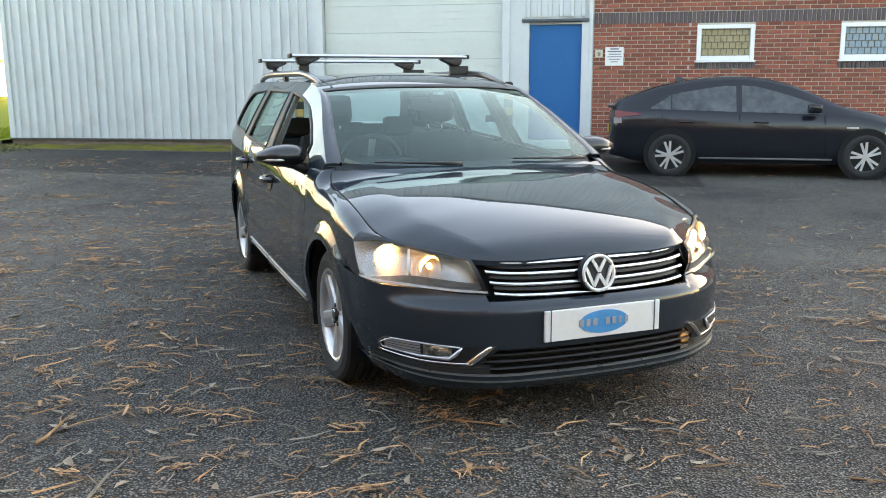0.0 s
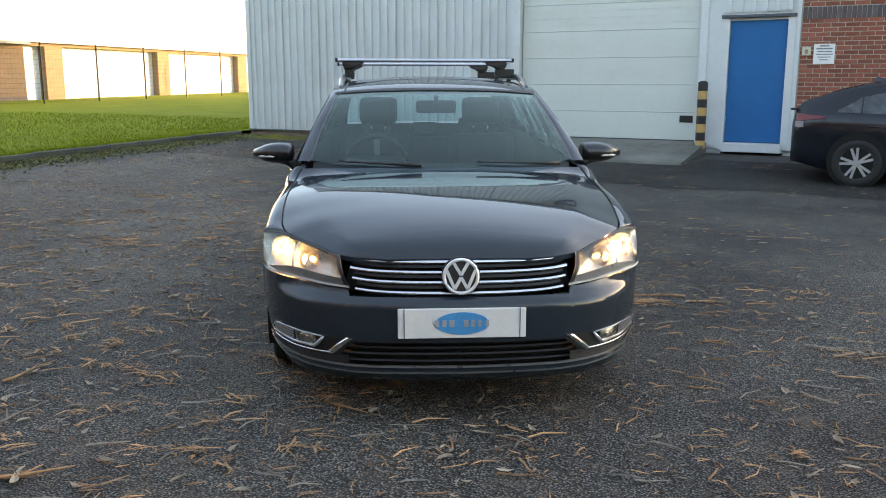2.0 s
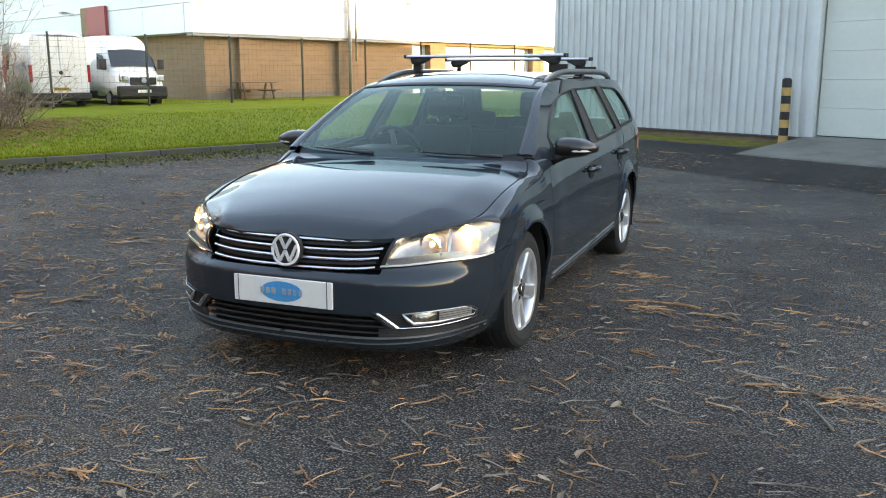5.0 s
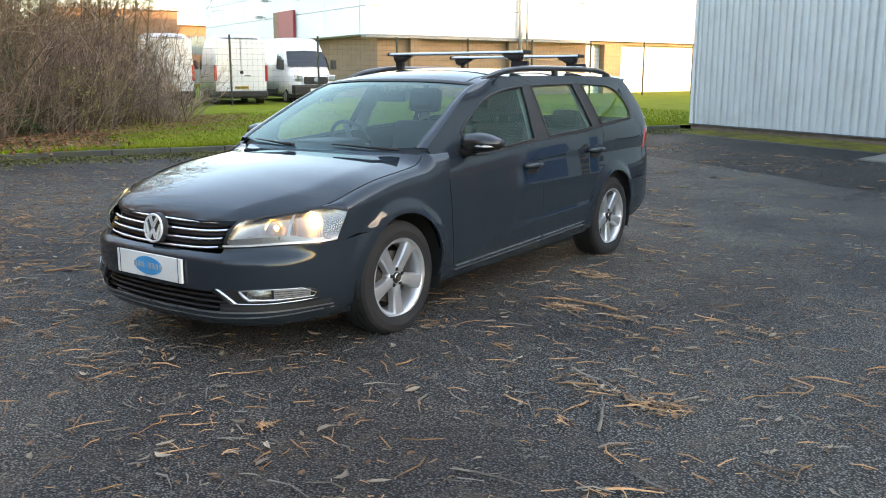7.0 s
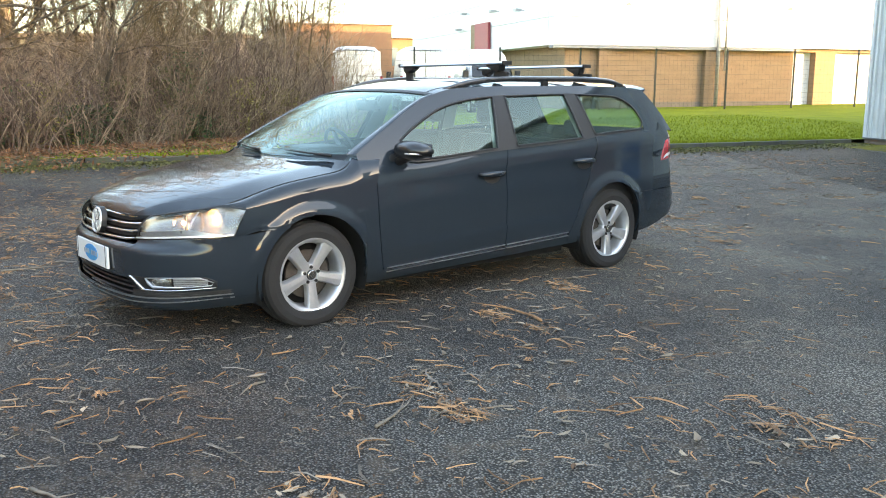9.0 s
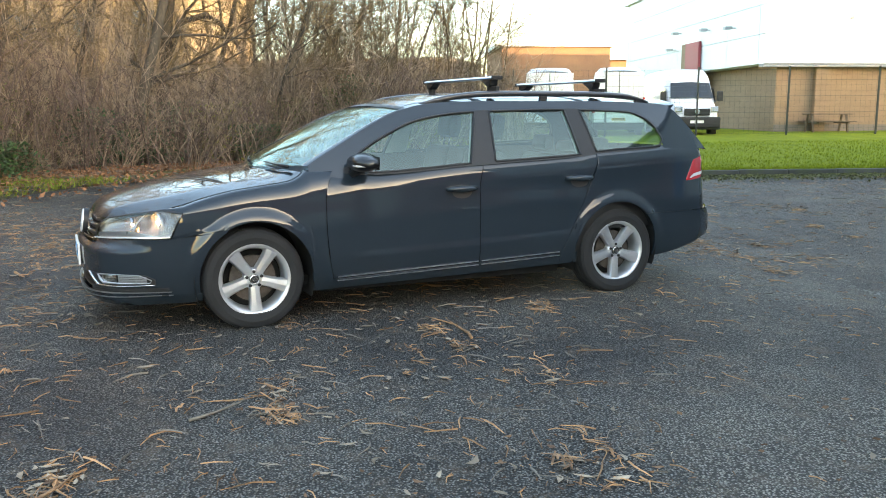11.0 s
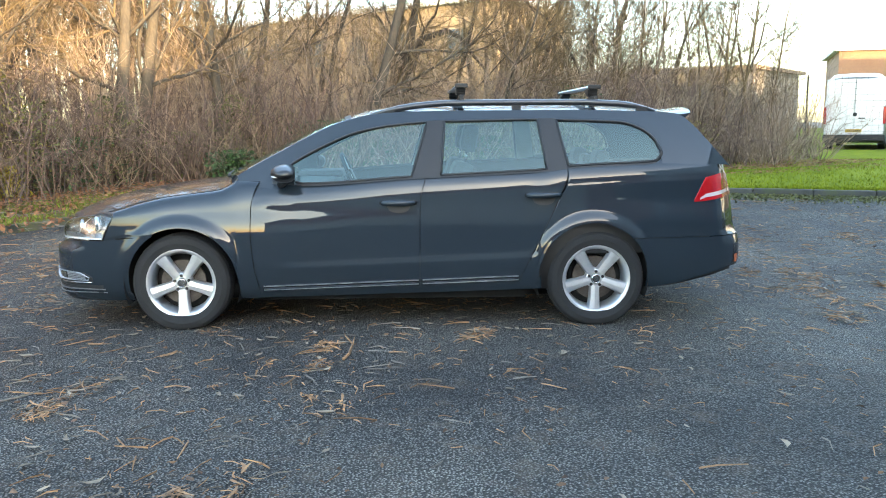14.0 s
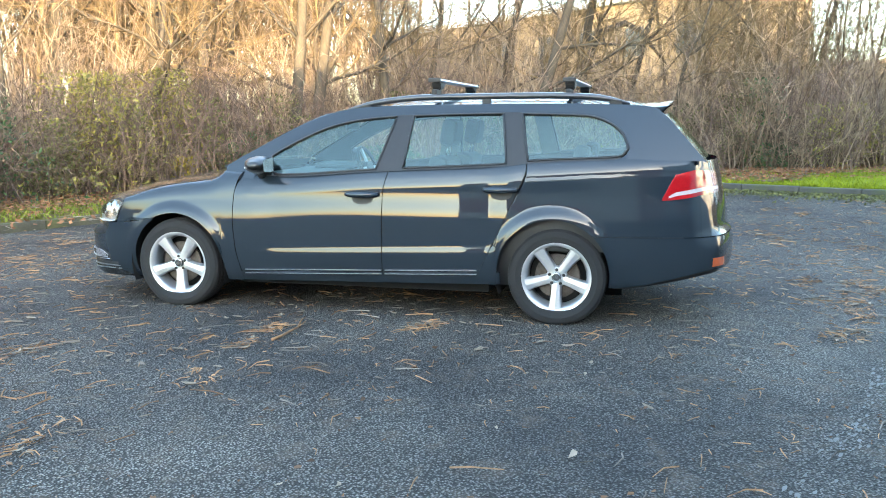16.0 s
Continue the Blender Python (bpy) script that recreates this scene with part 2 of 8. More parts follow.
TAN_BRICK = mat("tan_brick", (0.30, 0.205, 0.13), (0.22, 0.145, 0.09), rough=0.9, scale=1.2, fine=14, bump=0.2, stretch=(1, 1, 3))
ORANGE_WALL = mat("orange_brick_far", (0.30, 0.165, 0.095), (0.23, 0.12, 0.075), rough=0.9, scale=0.6, fine=8, bump=0.1)
WHITE_CLAD = mat("white_wall_panels", (0.72, 0.73, 0.74), (0.66, 0.67, 0.68), rough=0.45, scale=0.3, fine=5, bump=0.02)
VAN_WHITE = mat("white_van_paint", (0.72, 0.73, 0.74), (0.64, 0.65, 0.66), rough=0.3, scale=1.5, fine=20, bump=0.0, coat=0.6)
BARK = mat("bark", (0.105, 0.085, 0.062), (0.05, 0.04, 0.03), rough=0.95, scale=6, fine=45, bump=0.8, bump_dist=0.02, stretch=(1, 1, 0.35))
TWIG = mat("bare_twigs", (0.33, 0.245, 0.175), (0.14, 0.10, 0.075), rough=0.9, scale=2, fine=20, bump=0, per_island=0.5)
IVY = mat("ivy_leaves", (0.035, 0.085, 0.018), (0.02, 0.045, 0.012), rough=0.45, scale=3, fine=20, bump=0, per_island=0.5)
YELLOW_LEAF = mat("yellowing_bramble_leaves", (0.25, 0.205, 0.04), (0.10, 0.10, 0.025), rough=0.6, scale=3, fine=20, bump=0, per_island=0.5)
DEAD_LEAF = mat("fallen_leaves", (0.30, 0.135, 0.06), (0.14, 0.065, 0.035), rough=0.85, scale=3, fine=20, bump=0, per_island=0.5)
PALE_LEAF = mat("pale_dry_leaves", (0.36, 0.29, 0.21), (0.16, 0.125, 0.09), rough=0.7, scale=3, fine=20, bump=0, per_island=0.45)
NEEDLE = mat("dry_twigs_and_needles", (0.52, 0.285, 0.135), (0.13, 0.075, 0.045), rough=0.9, scale=3, fine=20, bump=0, per_island=0.45)
# twig colour toned down to offset the strong sun on the high crowns
CROWN_TWIG = mat("dimmed_high_twigs", (0.185, 0.128, 0.062), (0.09, 0.063, 0.038), rough=0.9, scale=2, fine=20, bump=0, per_island=0.4)
CANE = mat("bramble_canes", (0.17, 0.11, 0.085), (0.075, 0.052, 0.042), rough=0.8, scale=2, fine=20, bump=0, per_island=0.5)
GREY_TWIG = mat("weathered_twigs", (0.23, 0.20, 0.165), (0.10, 0.085, 0.07), rough=0.9, scale=3, fine=20, bump=0, per_island=0.5)
SCRAP = mat("leaf_scraps", (0.21, 0.115, 0.06), (0.08, 0.05, 0.035), rough=0.9, scale=3, fine=20, bump=0, per_island=0.5)
MIXED_LEAF = mat("browning_bramble_leaves", (0.14, 0.13, 0.035), (0.05, 0.06, 0.02), rough=0.7, scale=3, fine=20, bump=0, per_island=0.6)
FENCE = mat("dark_green_steel", (0.014, 0.024, 0.018), (0.010, 0.016, 0.013), rough=0.55, scale=5, fine=60, bump=0.05)
YELLOW = mat("safety_yellow_paint", (0.52, 0.31, 0.10), (0.42, 0.25, 0.09), rough=0.6, scale=8, fine=80, bump=0.1, stain=(0.12, 0.10, 0.07), stain_amount=0.5, stain_scale=6)
GALV = mat("galvanised_steel", (0.42, 0.43, 0.44), (0.32, 0.33, 0.34), rough=0.45, metal=0.6, scale=6, fine=60, bump=0.05)
WOOD = mat("weathered_timber", (0.17, 0.12, 0.08), (0.10, 0.075, 0.05), rough=0.9, scale=4, fine=60, bump=0.3, stretch=(1, 6, 6))


# ---- building blocks ----
def thing(name, label, category, m=None, group="", kind=""):
    ob = new(name)
    ob.empty_display_size = 0.2
    if m is not None:
        ob.matrix_world = m
    return tagged(ob, label, category, group, kind)


def mesh_of(name, bm, smooth=False):
    me = bpy.data.meshes.new(name)
    bm.to_mesh(me)
    bm.free()
    if smooth:
        me.shade_smooth()
    return me


def part(name, bm, material, parent=None, label="", smooth=False, m=None):
    """One mesh object from a bmesh (or a ready mesh), under a thing or a part."""
    me = bm if isinstance(bm, bpy.types.Mesh) else mesh_of(name, bm, smooth)
    if material is not None and not me.materials:
        me.materials.append(material)
    ob = new(name, me)
    if parent is not None:
        ob.parent = parent
    if m is not None:
        ob.matrix_local = m
    return tagged(ob, label) if label else ob


def box(bm, x0, x1, y0, y1, z0, z1, bevel=0.0, m=None):
    r = bmesh.ops.create_cube(bm, size=1.0)
    vs = r["verts"]
    for v in vs:
        v.co = Vector((x0 + (v.co.x + .5) * (x1 - x0), y0 + (v.co.y + .5) * (y1 - y0), z0 + (v.co.z + .5) * (z1 - z0)))
        if m is not None:
            v.co = m @ v.co
    if bevel:
        es = list({e for v in vs for e in v.link_edges})
        bmesh.ops.bevel(bm, geom=es, offset=bevel, segments=2, profile=0.6, affect="EDGES", clamp_overlap=True)
    return bm


def boxes(*specs, bevel=0.0):
    bm = bmesh.new()
    for s in specs:
        box(bm, *s, bevel=bevel)
    return bm


def cyl(bm, r, depth, m, seg=24, r2=None, caps=True):
    bmesh.ops.create_cone(bm, cap_ends=caps, segments=seg, radius1=r, radius2=r if r2 is None else r2, depth=depth, matrix=m)
    return bm


def raw(name, verts, faces, smooth=False):
    me = bpy.data.meshes.new(name)
    me.from_pydata([tuple(v) for v in verts], [], faces)
    me.update()
    if smooth:
        me.shade_smooth()
    return me


def tube_into(V, Fc, pts, radii, sides=5):
    """Adds a tapered tube along pts to the lists V and Fc."""
    n0 = len(V)
    pts = [Vector(p) for p in pts]
    for i, p in enumerate(pts):
        d = (pts[min(i + 1, len(pts) - 1)] - pts[max(i - 1, 0)])
        if d.length < 1e-9:
            d = Vector((0, 0, 1))
        d.normalize()
        a = d.orthogonal() if abs(d.z) > 0.9 else d.cross(Vector((0, 0, 1)))
        a.normalize()
        b = d.cross(a)
        for k in range(sides):
            th = 2 * math.pi * k / sides
            V.append(p + (a * math.cos(th) + b * math.sin(th)) * radii[i])
    for i in range(len(pts) - 1):
        for k in range(sides):
            k2 = (k + 1) % sides
            Fc.append((n0 + i * sides + k, n0 + i * sides + k2, n0 + (i + 1) * sides + k2, n0 + (i + 1) * sides + k))
    if sides > 3:
        Fc.append(tuple(n0 + (len(pts) - 1) * sides + k for k in range(sides)))
        Fc.append(tuple(n0 + k for k in reversed(range(sides))))


def tube(name, pts, radii, sides=8, smooth=True):
    V, Fc = [], []
    tube_into(V, Fc, pts, radii if hasattr(radii, "__len__") else [radii] * len(pts), sides)
    return raw(name, V, Fc, smooth)


def smoothstep(a, b, x):
    t = min(1.0, max(0.0, (x - a) / (b - a)))
    return t * t * (3 - 2 * t)


def curve_at(keys, x):
    """Smooth (monotone cubic) interpolation through (x, value) keys."""
    n = len(keys)
    if x <= keys[0][0]:
        return keys[0][1]
    if x >= keys[-1][0]:
        return keys[-1][1]
    i = 0
    while keys[i + 1][0] < x:
        i += 1
    sl = lambda j: (keys[j + 1][1] - keys[j][1]) / (keys[j + 1][0] - keys[j][0])

    def tangent(j):
        if j == 0:
            return sl(0)
        if j == n - 1:
            return sl(n - 2)
        a, b = sl(j - 1), sl(j)
        return 0.0 if a * b <= 0 else 2 * a * b / (a + b)
    (x0, y0), (x1, y1) = keys[i], keys[i + 1]
    h = x1 - x0
    t = (x - x0) / h
    return ((2 * t ** 3 - 3 * t ** 2 + 1) * y0 + (t ** 3 - 2 * t ** 2 + t) * h * tangent(i)
            + (-2 * t ** 3 + 3 * t ** 2) * y1 + (t ** 3 - t ** 2) * h * tangent(i + 1))


# ---- ground, lawn and kerb ----
def ground_z(x, y):
    s1 = smoothstep(9, 18, y)
    s2 = smoothstep(-3, -9.5, x)
    swell = 0.025 * (1 - smoothstep(2.2, 5.0, math.hypot(x + 0.2, y - 5.6)))
    return 0.2 * s1 + 0.15 * s2 * (1 - s1) + swell


def lawn_z(x, y):
    return ground_z(max(x, -9.6), y) + 0.10 + 0.005 * max(0.0, -9.5 - x) + 0.009 * max(0.0, min(y, 60) - 16) * smoothstep(-9, -20, x)


def spaced(lo, hi, step, far):
    xs = list(np.arange(lo, hi + 1e-6, step))
    d = step
    a, b = lo, hi
    while b < far or a > -far:
        d *= 1.45
        a, b = a - d, b + d
        xs = [a] + xs + [b]
    return xs


gx, gy = spaced(-34, 24, 1.0, 900), spaced(-14, 60, 1.0, 900)
me = raw("ground", [(x, y, ground_z(x, y)) for y in gy for x in gx],
         [(j * len(gx) + i, j * len(gx) + i + 1, (j + 1) * len(gx) + i + 1, (j + 1) * len(gx) + i) for j in range(len(gy) - 1) for i in range(len(gx) - 1)], True)
tagged(part("ground", me, ASPHALT), "worn dark asphalt car park with exposed stone", "ground", kind="structure")

KERB_LINE = [(-9.25, 18.2), (-9.35, 12.0), (-9.45, 7.0), (-9.6, 4.0), (-9.3, 1.9), (-8.3, 0.5), (-6.6, -0.3), (-4.0, -0.65), (0.0, -0.75), (6.0, -0.9), (16.0, -1.2)]


def along(line, step):
    """Points at even steps along a smoothed line, with the direction there."""
    ts = [0.0]
    for a, b in zip(line, line[1:]):
        ts.append(ts[-1] + math.dist(a, b))
    kx, ky = [(t, p[0]) for t, p in zip(ts, line)], [(t, p[1]) for t, p in zip(ts, line)]
    n = int(ts[-1] / step)
    P = [Vector((curve_at(kx, i * step), curve_at(ky, i * step))) for i in range(n + 1)]
    return P


kp = along(KERB_LINE, 0.915)
kerb = thing("kerb", "weathered grey concrete kerb stones with moss", "kerb", kind="structure")
kme = mesh_of("kerb_stone", boxes((0.006, 0.909, -0.065, 0.065, -0.15, 0.11), bevel=0.018))
kme2 = kme.copy()
for a, b in zip(kp, kp[1:]):
    d = b - a
    o = part("kerb_stone", kme if a.y > 3.5 else kme2, KERB if a.y > 3.5 else KERB_DIRTY, kerb)
    o.matrix_local = pose(a.x, a.y, ground_z(a.x, a.y) + random.uniform(-0.006, 0.006), 0, 0, math.degrees(math.atan2(d.y, d.x)))

# lawn: from the kerb back to the far wall
fine = along(KERB_LINE, 0.4)
side = [p for p in fine if p.y > 1.9]
V, Fc = [], []
cols = [0, 0.3, 0.8, 1.6, 3, 5, 7, 9, 12, 15, 18, 22, 30, 45, 80]
ys = [60, 45, 35, 28, 24, 21] + [p.y for p in side] + [0.8, -1, -4, -8, -14, -20]
for y in ys:
    x0 = min(side, key=lambda p: abs(p.y - y)).x - 0.06
    if y < 1.9:
        x0 = -10.0
    for c in cols:
        x = x0 - c
        V.append((x, y, lawn_z(x, y) + 0.02 * noise.noise(Vector((x * 0.8, y * 0.8, 0))) * min(1, c)))
n = len(cols)
Fc = [(j * n + i, j * n + i + 1, (j + 1) * n + i + 1, (j + 1) * n + i) for j in range(len(ys) - 1) for i in range(n - 1)]
tagged(part("lawn", raw("lawn", V, Fc, True), GRASS), "bright green mown lawn", "grass", kind="structure")

# ---- the unit: profiled cladding, shutter, door and brick ----
UNIT = pose(0, 16.8, 0, 0, 0, math.degrees(math.atan(-0.18)))
EAVES = 7.8
MAIN = 8.5
# S1 carries unseen brickwork far right so its shade covers the car park
S0, S1, SH0, SH1, CL1 = -9.22, 32.0, -2.33, 1.14, 2.80
D0, D1, DT, DB = 1.60, 2.64, 2.54, 0.39


def rib_sheet(x0, x1, z0, z1, pitch=0.2, deep=0.042):
    """Profiled sheet standing in the plane y = 0, ribs towards -y."""
    xs, n = [], int(round((x1 - x0) / pitch))
    p = (x1 - x0) / max(1, n)
    for i in range(n):
        a = x0 + i * p
        xs += [(a, 0.0), (a + 0.60 * p, 0.0), (a + 0.65 * p, -deep), (a + 0.93 * p, -deep), (a + 0.98 * p, 0.0)]
    xs.append((x1, 0.0))
    V = [(x, y, z) for z in (z0, z1) for x, y in xs]
    k = len(xs)
    return V, [(i, i + 1, k + i + 1, k + i) for i in range(k - 1)]


def sheets(name, specs, material, parent, label=""):
    V, Fc = [], []
    for s in specs:
        v, f = rib_sheet(*s)
        Fc += [tuple(i + len(V) for i in q) for q in f]
        V += v
    return part(name, raw(name, V, Fc), material, parent, label)


unit = thing("wall_unit", "industrial unit with grey ribbed cladding and red brick", "building", UNIT, kind="structure")
part("backing", boxes((S0 + 0.02, SH0, 0.02, 0.30, 0.1, EAVES), (SH1, D0, 0.02, 0.30, 0.1, EAVES), (D1, CL1, 0.02, 0.30, 0.1, EAVES), (D0, D1, 0.02, 0.30, DT, EAVES), (SH0, SH1, 0.02, 0.30, 4.4, EAVES)), CLAD_TRIM, unit)
xs = [S0 + 0.05 + i * 1.0 for i in range(7)] + [SH0 - 0.12]
for a, b in zip(xs, xs[1:]):
    sheets("cladding_sheet", [(a, b - 0.006, 0.36, EAVES)], CLAD, unit)
sheets("cladding_sheet", [(SH1 + 0.32, CL1 - 0.14, DT + 0.10, EAVES)], CLAD, unit)
part("corner_flashing", boxes((S0 - 0.012, S0 + 0.10, -0.045, 0.08, 0.34, EAVES), bevel=0.006), CLAD_TRIM, unit)
part("shutter_flashing", boxes((SH0 - 0.14, SH0, -0.05, 0.16, 0.28, 4.5), bevel=0.006), CLAD_TRIM, unit)
part("shutter_flashing", boxes((SH1, SH1 + 0.14, -0.05, 0.16, 0.28, 4.5), bevel=0.006), CLAD_TRIM, unit)
part("shutter_head", boxes((SH0 - 0.14, SH1 + 0.14, -0.045, 0.1, 4.4, 4.6), bevel=0.006), CLAD_TRIM, unit)
sheets("cladding_sheet", [(SH0, SH1, 4.6, EAVES)], CLAD, unit)
part("wall_panel", boxes((SH1 + 0.14, D0 - 0.085, -0.02, 0.02, 0.28, DT + 0.1), bevel=0.003), CLAD_TRIM, unit)
part("wall_panel", boxes((D1 + 0.09, CL1, -0.025, 0.02, 0.28, EAVES), bevel=0.003), CLAD_TRIM, unit)
part("plinth", boxes((S0, SH0, 0.0, 0.3, -0.1, 0.33)), mat("dirty_plinth_brick", (0.22, 0.16, 0.125), (0.12, 0.095, 0.075), rough=0.95, scale=4, fine=40, bump=0.5), unit)
part("drip_flashing", boxes((S0 - 0.01, SH0 - 0.14, -0.06, 0.02, 0.332, 0.36)), mat("dark_drip", (0.10, 0.10, 0.10), rough=0.7), unit)
# unseen pitched roof and depth, sized for the shadow thrown on the warehouse
RIDGE, DEEP = 9.3, 45.5


def gable(s0, s1):
    ys = [(0.3, EAVES), (DEEP / 2, RIDGE), (DEEP, EAVES)]
    V = [(s, y, z) for s in (s0, s1) for y, z in [(0.3, -0.1)] + ys + [(DEEP, -0.1)]]
    return raw("gable", V, [(4, 3, 2, 1, 0), (5, 6, 7, 8, 9), (0, 1, 6, 5), (1, 2, 7, 6), (2, 3, 8, 7), (3, 4, 9, 8), (4, 0, 5, 9)])


part("side_wall", gable(S0, S0 + 0.3), CLAD, unit)
part("back_wall", boxes((S0, MAIN, DEEP, DEEP + 0.3, -0.1, EAVES)), CLAD, unit)
part("end_wall", gable(MAIN - 0.3, MAIN), CLAD, unit)
sheets("cladding_sheet", [(CL1 + 0.02, MAIN - 0.02, 3.47, EAVES)], CLAD, unit)
part("backing", boxes((CL1, MAIN - 0.3, 0.02, 0.30, 3.45, EAVES)), CLAD_TRIM, unit)
roof_v = [(s, y, z + t) for t in (0.004, 0.15) for s in (S0 - 0.15, MAIN + 0.15) for y, z in ((-0.18, EAVES - 0.02), (DEEP / 2, RIDGE), (DEEP + 0.45, EAVES - 0.02))]
roof = part("roof", raw("roof", roof_v, [(0, 3, 4, 1), (1, 4, 5, 2), (6, 7, 10, 9), (7, 8, 11, 10), (0, 1, 7, 6), (1, 2, 8, 7), (3, 9, 10, 4), (4, 10, 11, 5), (0, 6, 9, 3), (2, 5, 11, 8)]), mat("roof_sheet", (0.30, 0.31, 0.32), rough=0.6), unit)

door_s = thing("shutter_door", "off-white sectional shutter door, closed", "shutter door", UNIT, kind="structure")
z = 0.40
i = 0
while z < 4.38:
    part("panel", boxes((SH0 + 0.01, SH1 - 0.01, 0.10, 0.14, z, min(z + 0.5, 4.40) - 0.004), bevel=0.003), SHUTTER, door_s)
    for k in range(1, 4):
        zz = z + 0.125 * k
        if zz < 4.38:
            part("rib", boxes((SH0 + 0.03, SH1 - 0.03, 0.092, 0.102, zz - 0.006, zz + 0.006)), SHUTTER, door_s)
    z += 0.5
part("bottom_seal", boxes((SH0 + 0.01, SH1 - 0.01, 0.09, 0.15, 0.36, 0.40)), BLACK, door_s)
bm = boxes((0.82, 1.06, 0.085, 0.10, 0.72, 0.845), bevel=0.03)
part("handle_slot", bm, BLACK, door_s, "black oval hand slot")

bdoor = thing("door_1", "blue painted steel door in a pale frame, shut", "door", UNIT, kind="structure")
part("leaf", boxes((D0 + 0.045, D1 - 0.045, 0.03, 0.075, DB + 0.012, DT - 0.045), bevel=0.004), BLUE, bdoor)
part("frame", boxes((D0 - 0.085, D0 + 0.04, -0.035, 0.12, DB - 0.12, DT), (D1 - 0.04, D1 + 0.09, -0.035, 0.12, DB - 0.12, DT), (D0 + 0.04, D1 - 0.04, 0.0, 0.12, DT - 0.04, DT), bevel=0.004), CLAD_TRIM, bdoor)
part("lintel", boxes((D0 - 0.1, D1 + 0.09, -0.075, 0.02, DT + 0.004, DT + 0.055), bevel=0.004), mat("dark_lintel", (0.06, 0.075, 0.09), rough=0.6), bdoor, "dark drip bar over the door")
part("sill", boxes((D0 + 0.01, D1 - 0.01, -0.13, 0.12, DB - 0.16, DB), bevel=0.012), CLAD_TRIM, bdoor)
for zz in (0.75, 1.3, 2.25):
    part("hinge", boxes((D0 + 0.03, D0 + 0.055, 0.012, 0.032, zz, zz + 0.11), bevel=0.004), GALV, bdoor)

wa = UNIT @ Vector((-0.6, -2.1, 0))
APR = ground_z(wa.x, wa.y) + 0.03
apron = part("apron", raw("apron", [(SH0 - 0.15, 0.1, 0.385), (SH1 + 0.2, 0.1, 0.385), (SH1 + 0.25, -2.1, APR), (SH0 - 0.1, -2.1, APR), (SH0 - 0.15, 0.1, -0.1), (SH1 + 0.2, 0.1, -0.1), (SH1 + 0.25, -2.2, -0.1), (SH0 - 0.1, -2.2, -0.1)],
             [(0, 3, 2, 1), (3, 7, 6, 2), (0, 4, 7, 3), (1, 2, 6, 5)]), mat("stained_ramp_concrete", (0.20, 0.195, 0.175), (0.12, 0.12, 0.105), rough=0.95, spec=0.2, scale=1.5, fine=50, bump=0.3, stain=(0.075, 0.075, 0.065), stain_amount=0.7, stain_scale=1.0))
apron.matrix_world = UNIT
tagged(apron, "stained concrete ramp before the shutter", "ramp", kind="structure")


def bollard(s, d, z0):
    b = thing("bollard", "black and yellow striped steel bollard", "bollard", UNIT @ pose(s, d, z0), "bollards at the shutter")
    h = 1.16
    for k in range(8):
        za, zb = h * k / 8, h * (k + 1) / 8 - 0.001
        bm = cyl(bmesh.new(), 0.085, zb - za, pose(0, 0, (za + zb) / 2), 20)
        part("band", bm, BLACK if k % 2 else YELLOW, b, smooth=False)
    bm = cyl(bmesh.new(), 0.085, 0.03, pose(0, 0, h + 0.014), 20, r2=0.05)
    part("cap", bm, BLACK, b)


bollard(1.29, -0.28, 0.28)
bollard(-2.76, -0.28, 0.24)

# moss strip along the foot of the cladding
V, Fc = [], []
nx, ny = 60, 6
for j in range(ny):
    for i in range(nx):
        x = S0 + 0.05 + (SH0 - 0.3 - S0) * i / (nx - 1)
        y = -0.02 - (1.05 + 0.25 * noise.noise(Vector((x, 0, 3)))) * j / (ny - 1)
        w = UNIT @ Vector((x, y, 0))
        edge = 1 - j / (ny - 1)
        V.append((w.x, w.y, ground_z(w.x, w.y) - 0.012 + 0.035 * edge ** 0.6 + 0.03 * (0.4 + noise.noise(w * 2.5)) * (edge > 0)))
Fc = [(j * nx + i, (j + 1) * nx + i, (j + 1) * nx + i + 1, j * nx + i + 1) for j in range(ny - 1) for i in range(nx - 1)]
tagged(part("moss_strip", raw("moss_strip", V, Fc, True), MOSS), "bright moss and weeds along the wall's foot", "moss", kind="stuff")

# smoother, newer strip of tarmac before the ramp
V, Fc = [], []
nx, ny = 48, 16
for j in range(ny):
    for i in range(nx):
        s = -8.6 + 13.0 * i / (nx - 1)
        wob = 0.25 * noise.noise(Vector((s * 0.8, 0, 9)))
        d = -1.15 - (3.3 + wob) * j / (ny - 1)
        if SH0 - 0.3 < s < SH1 + 0.4:
            d = -2.15 - (2.3 + wob) * j / (ny - 1)
        w = UNIT @ Vector((s, d, 0))
        V.append((w.x, w.y, ground_z(w.x, w.y) + 0.005))
Fc = [(j * nx + i, (j + 1) * nx + i, (j + 1) * nx + i + 1, j * nx + i + 1) for j in range(ny - 1) for i in range(nx - 1)]
tagged(part("tarmac_strip", raw("tarmac_strip", V, Fc, True), TARMAC), "smoother dark tarmac patch before the ramp", "tarmac", kind="structure")


# ---- across the lawn: warehouse, fence and vans ----
WX = -30.0
wh = thing("warehouse", "warehouse with tan brick below white wall panels", "warehouse", pose(WX, 0, 0))
part("brick_wall", boxes((-0.4, 0.0, 21.4, 33.8, 0.0, 3.25)), TAN_BRICK, wh)
part("side_brick_wall", boxes((-22, -0.4, 21.4, 21.8, 0.0, 3.25)), TAN_BRICK, wh)
part("plinth", boxes((0.0, 0.03, 21.4, 33.8, 0.0, 0.75)), mat("grey_plinth", (0.22, 0.18, 0.15), (0.15, 0.13, 0.11), rough=0.95, scale=2, fine=20), wh)
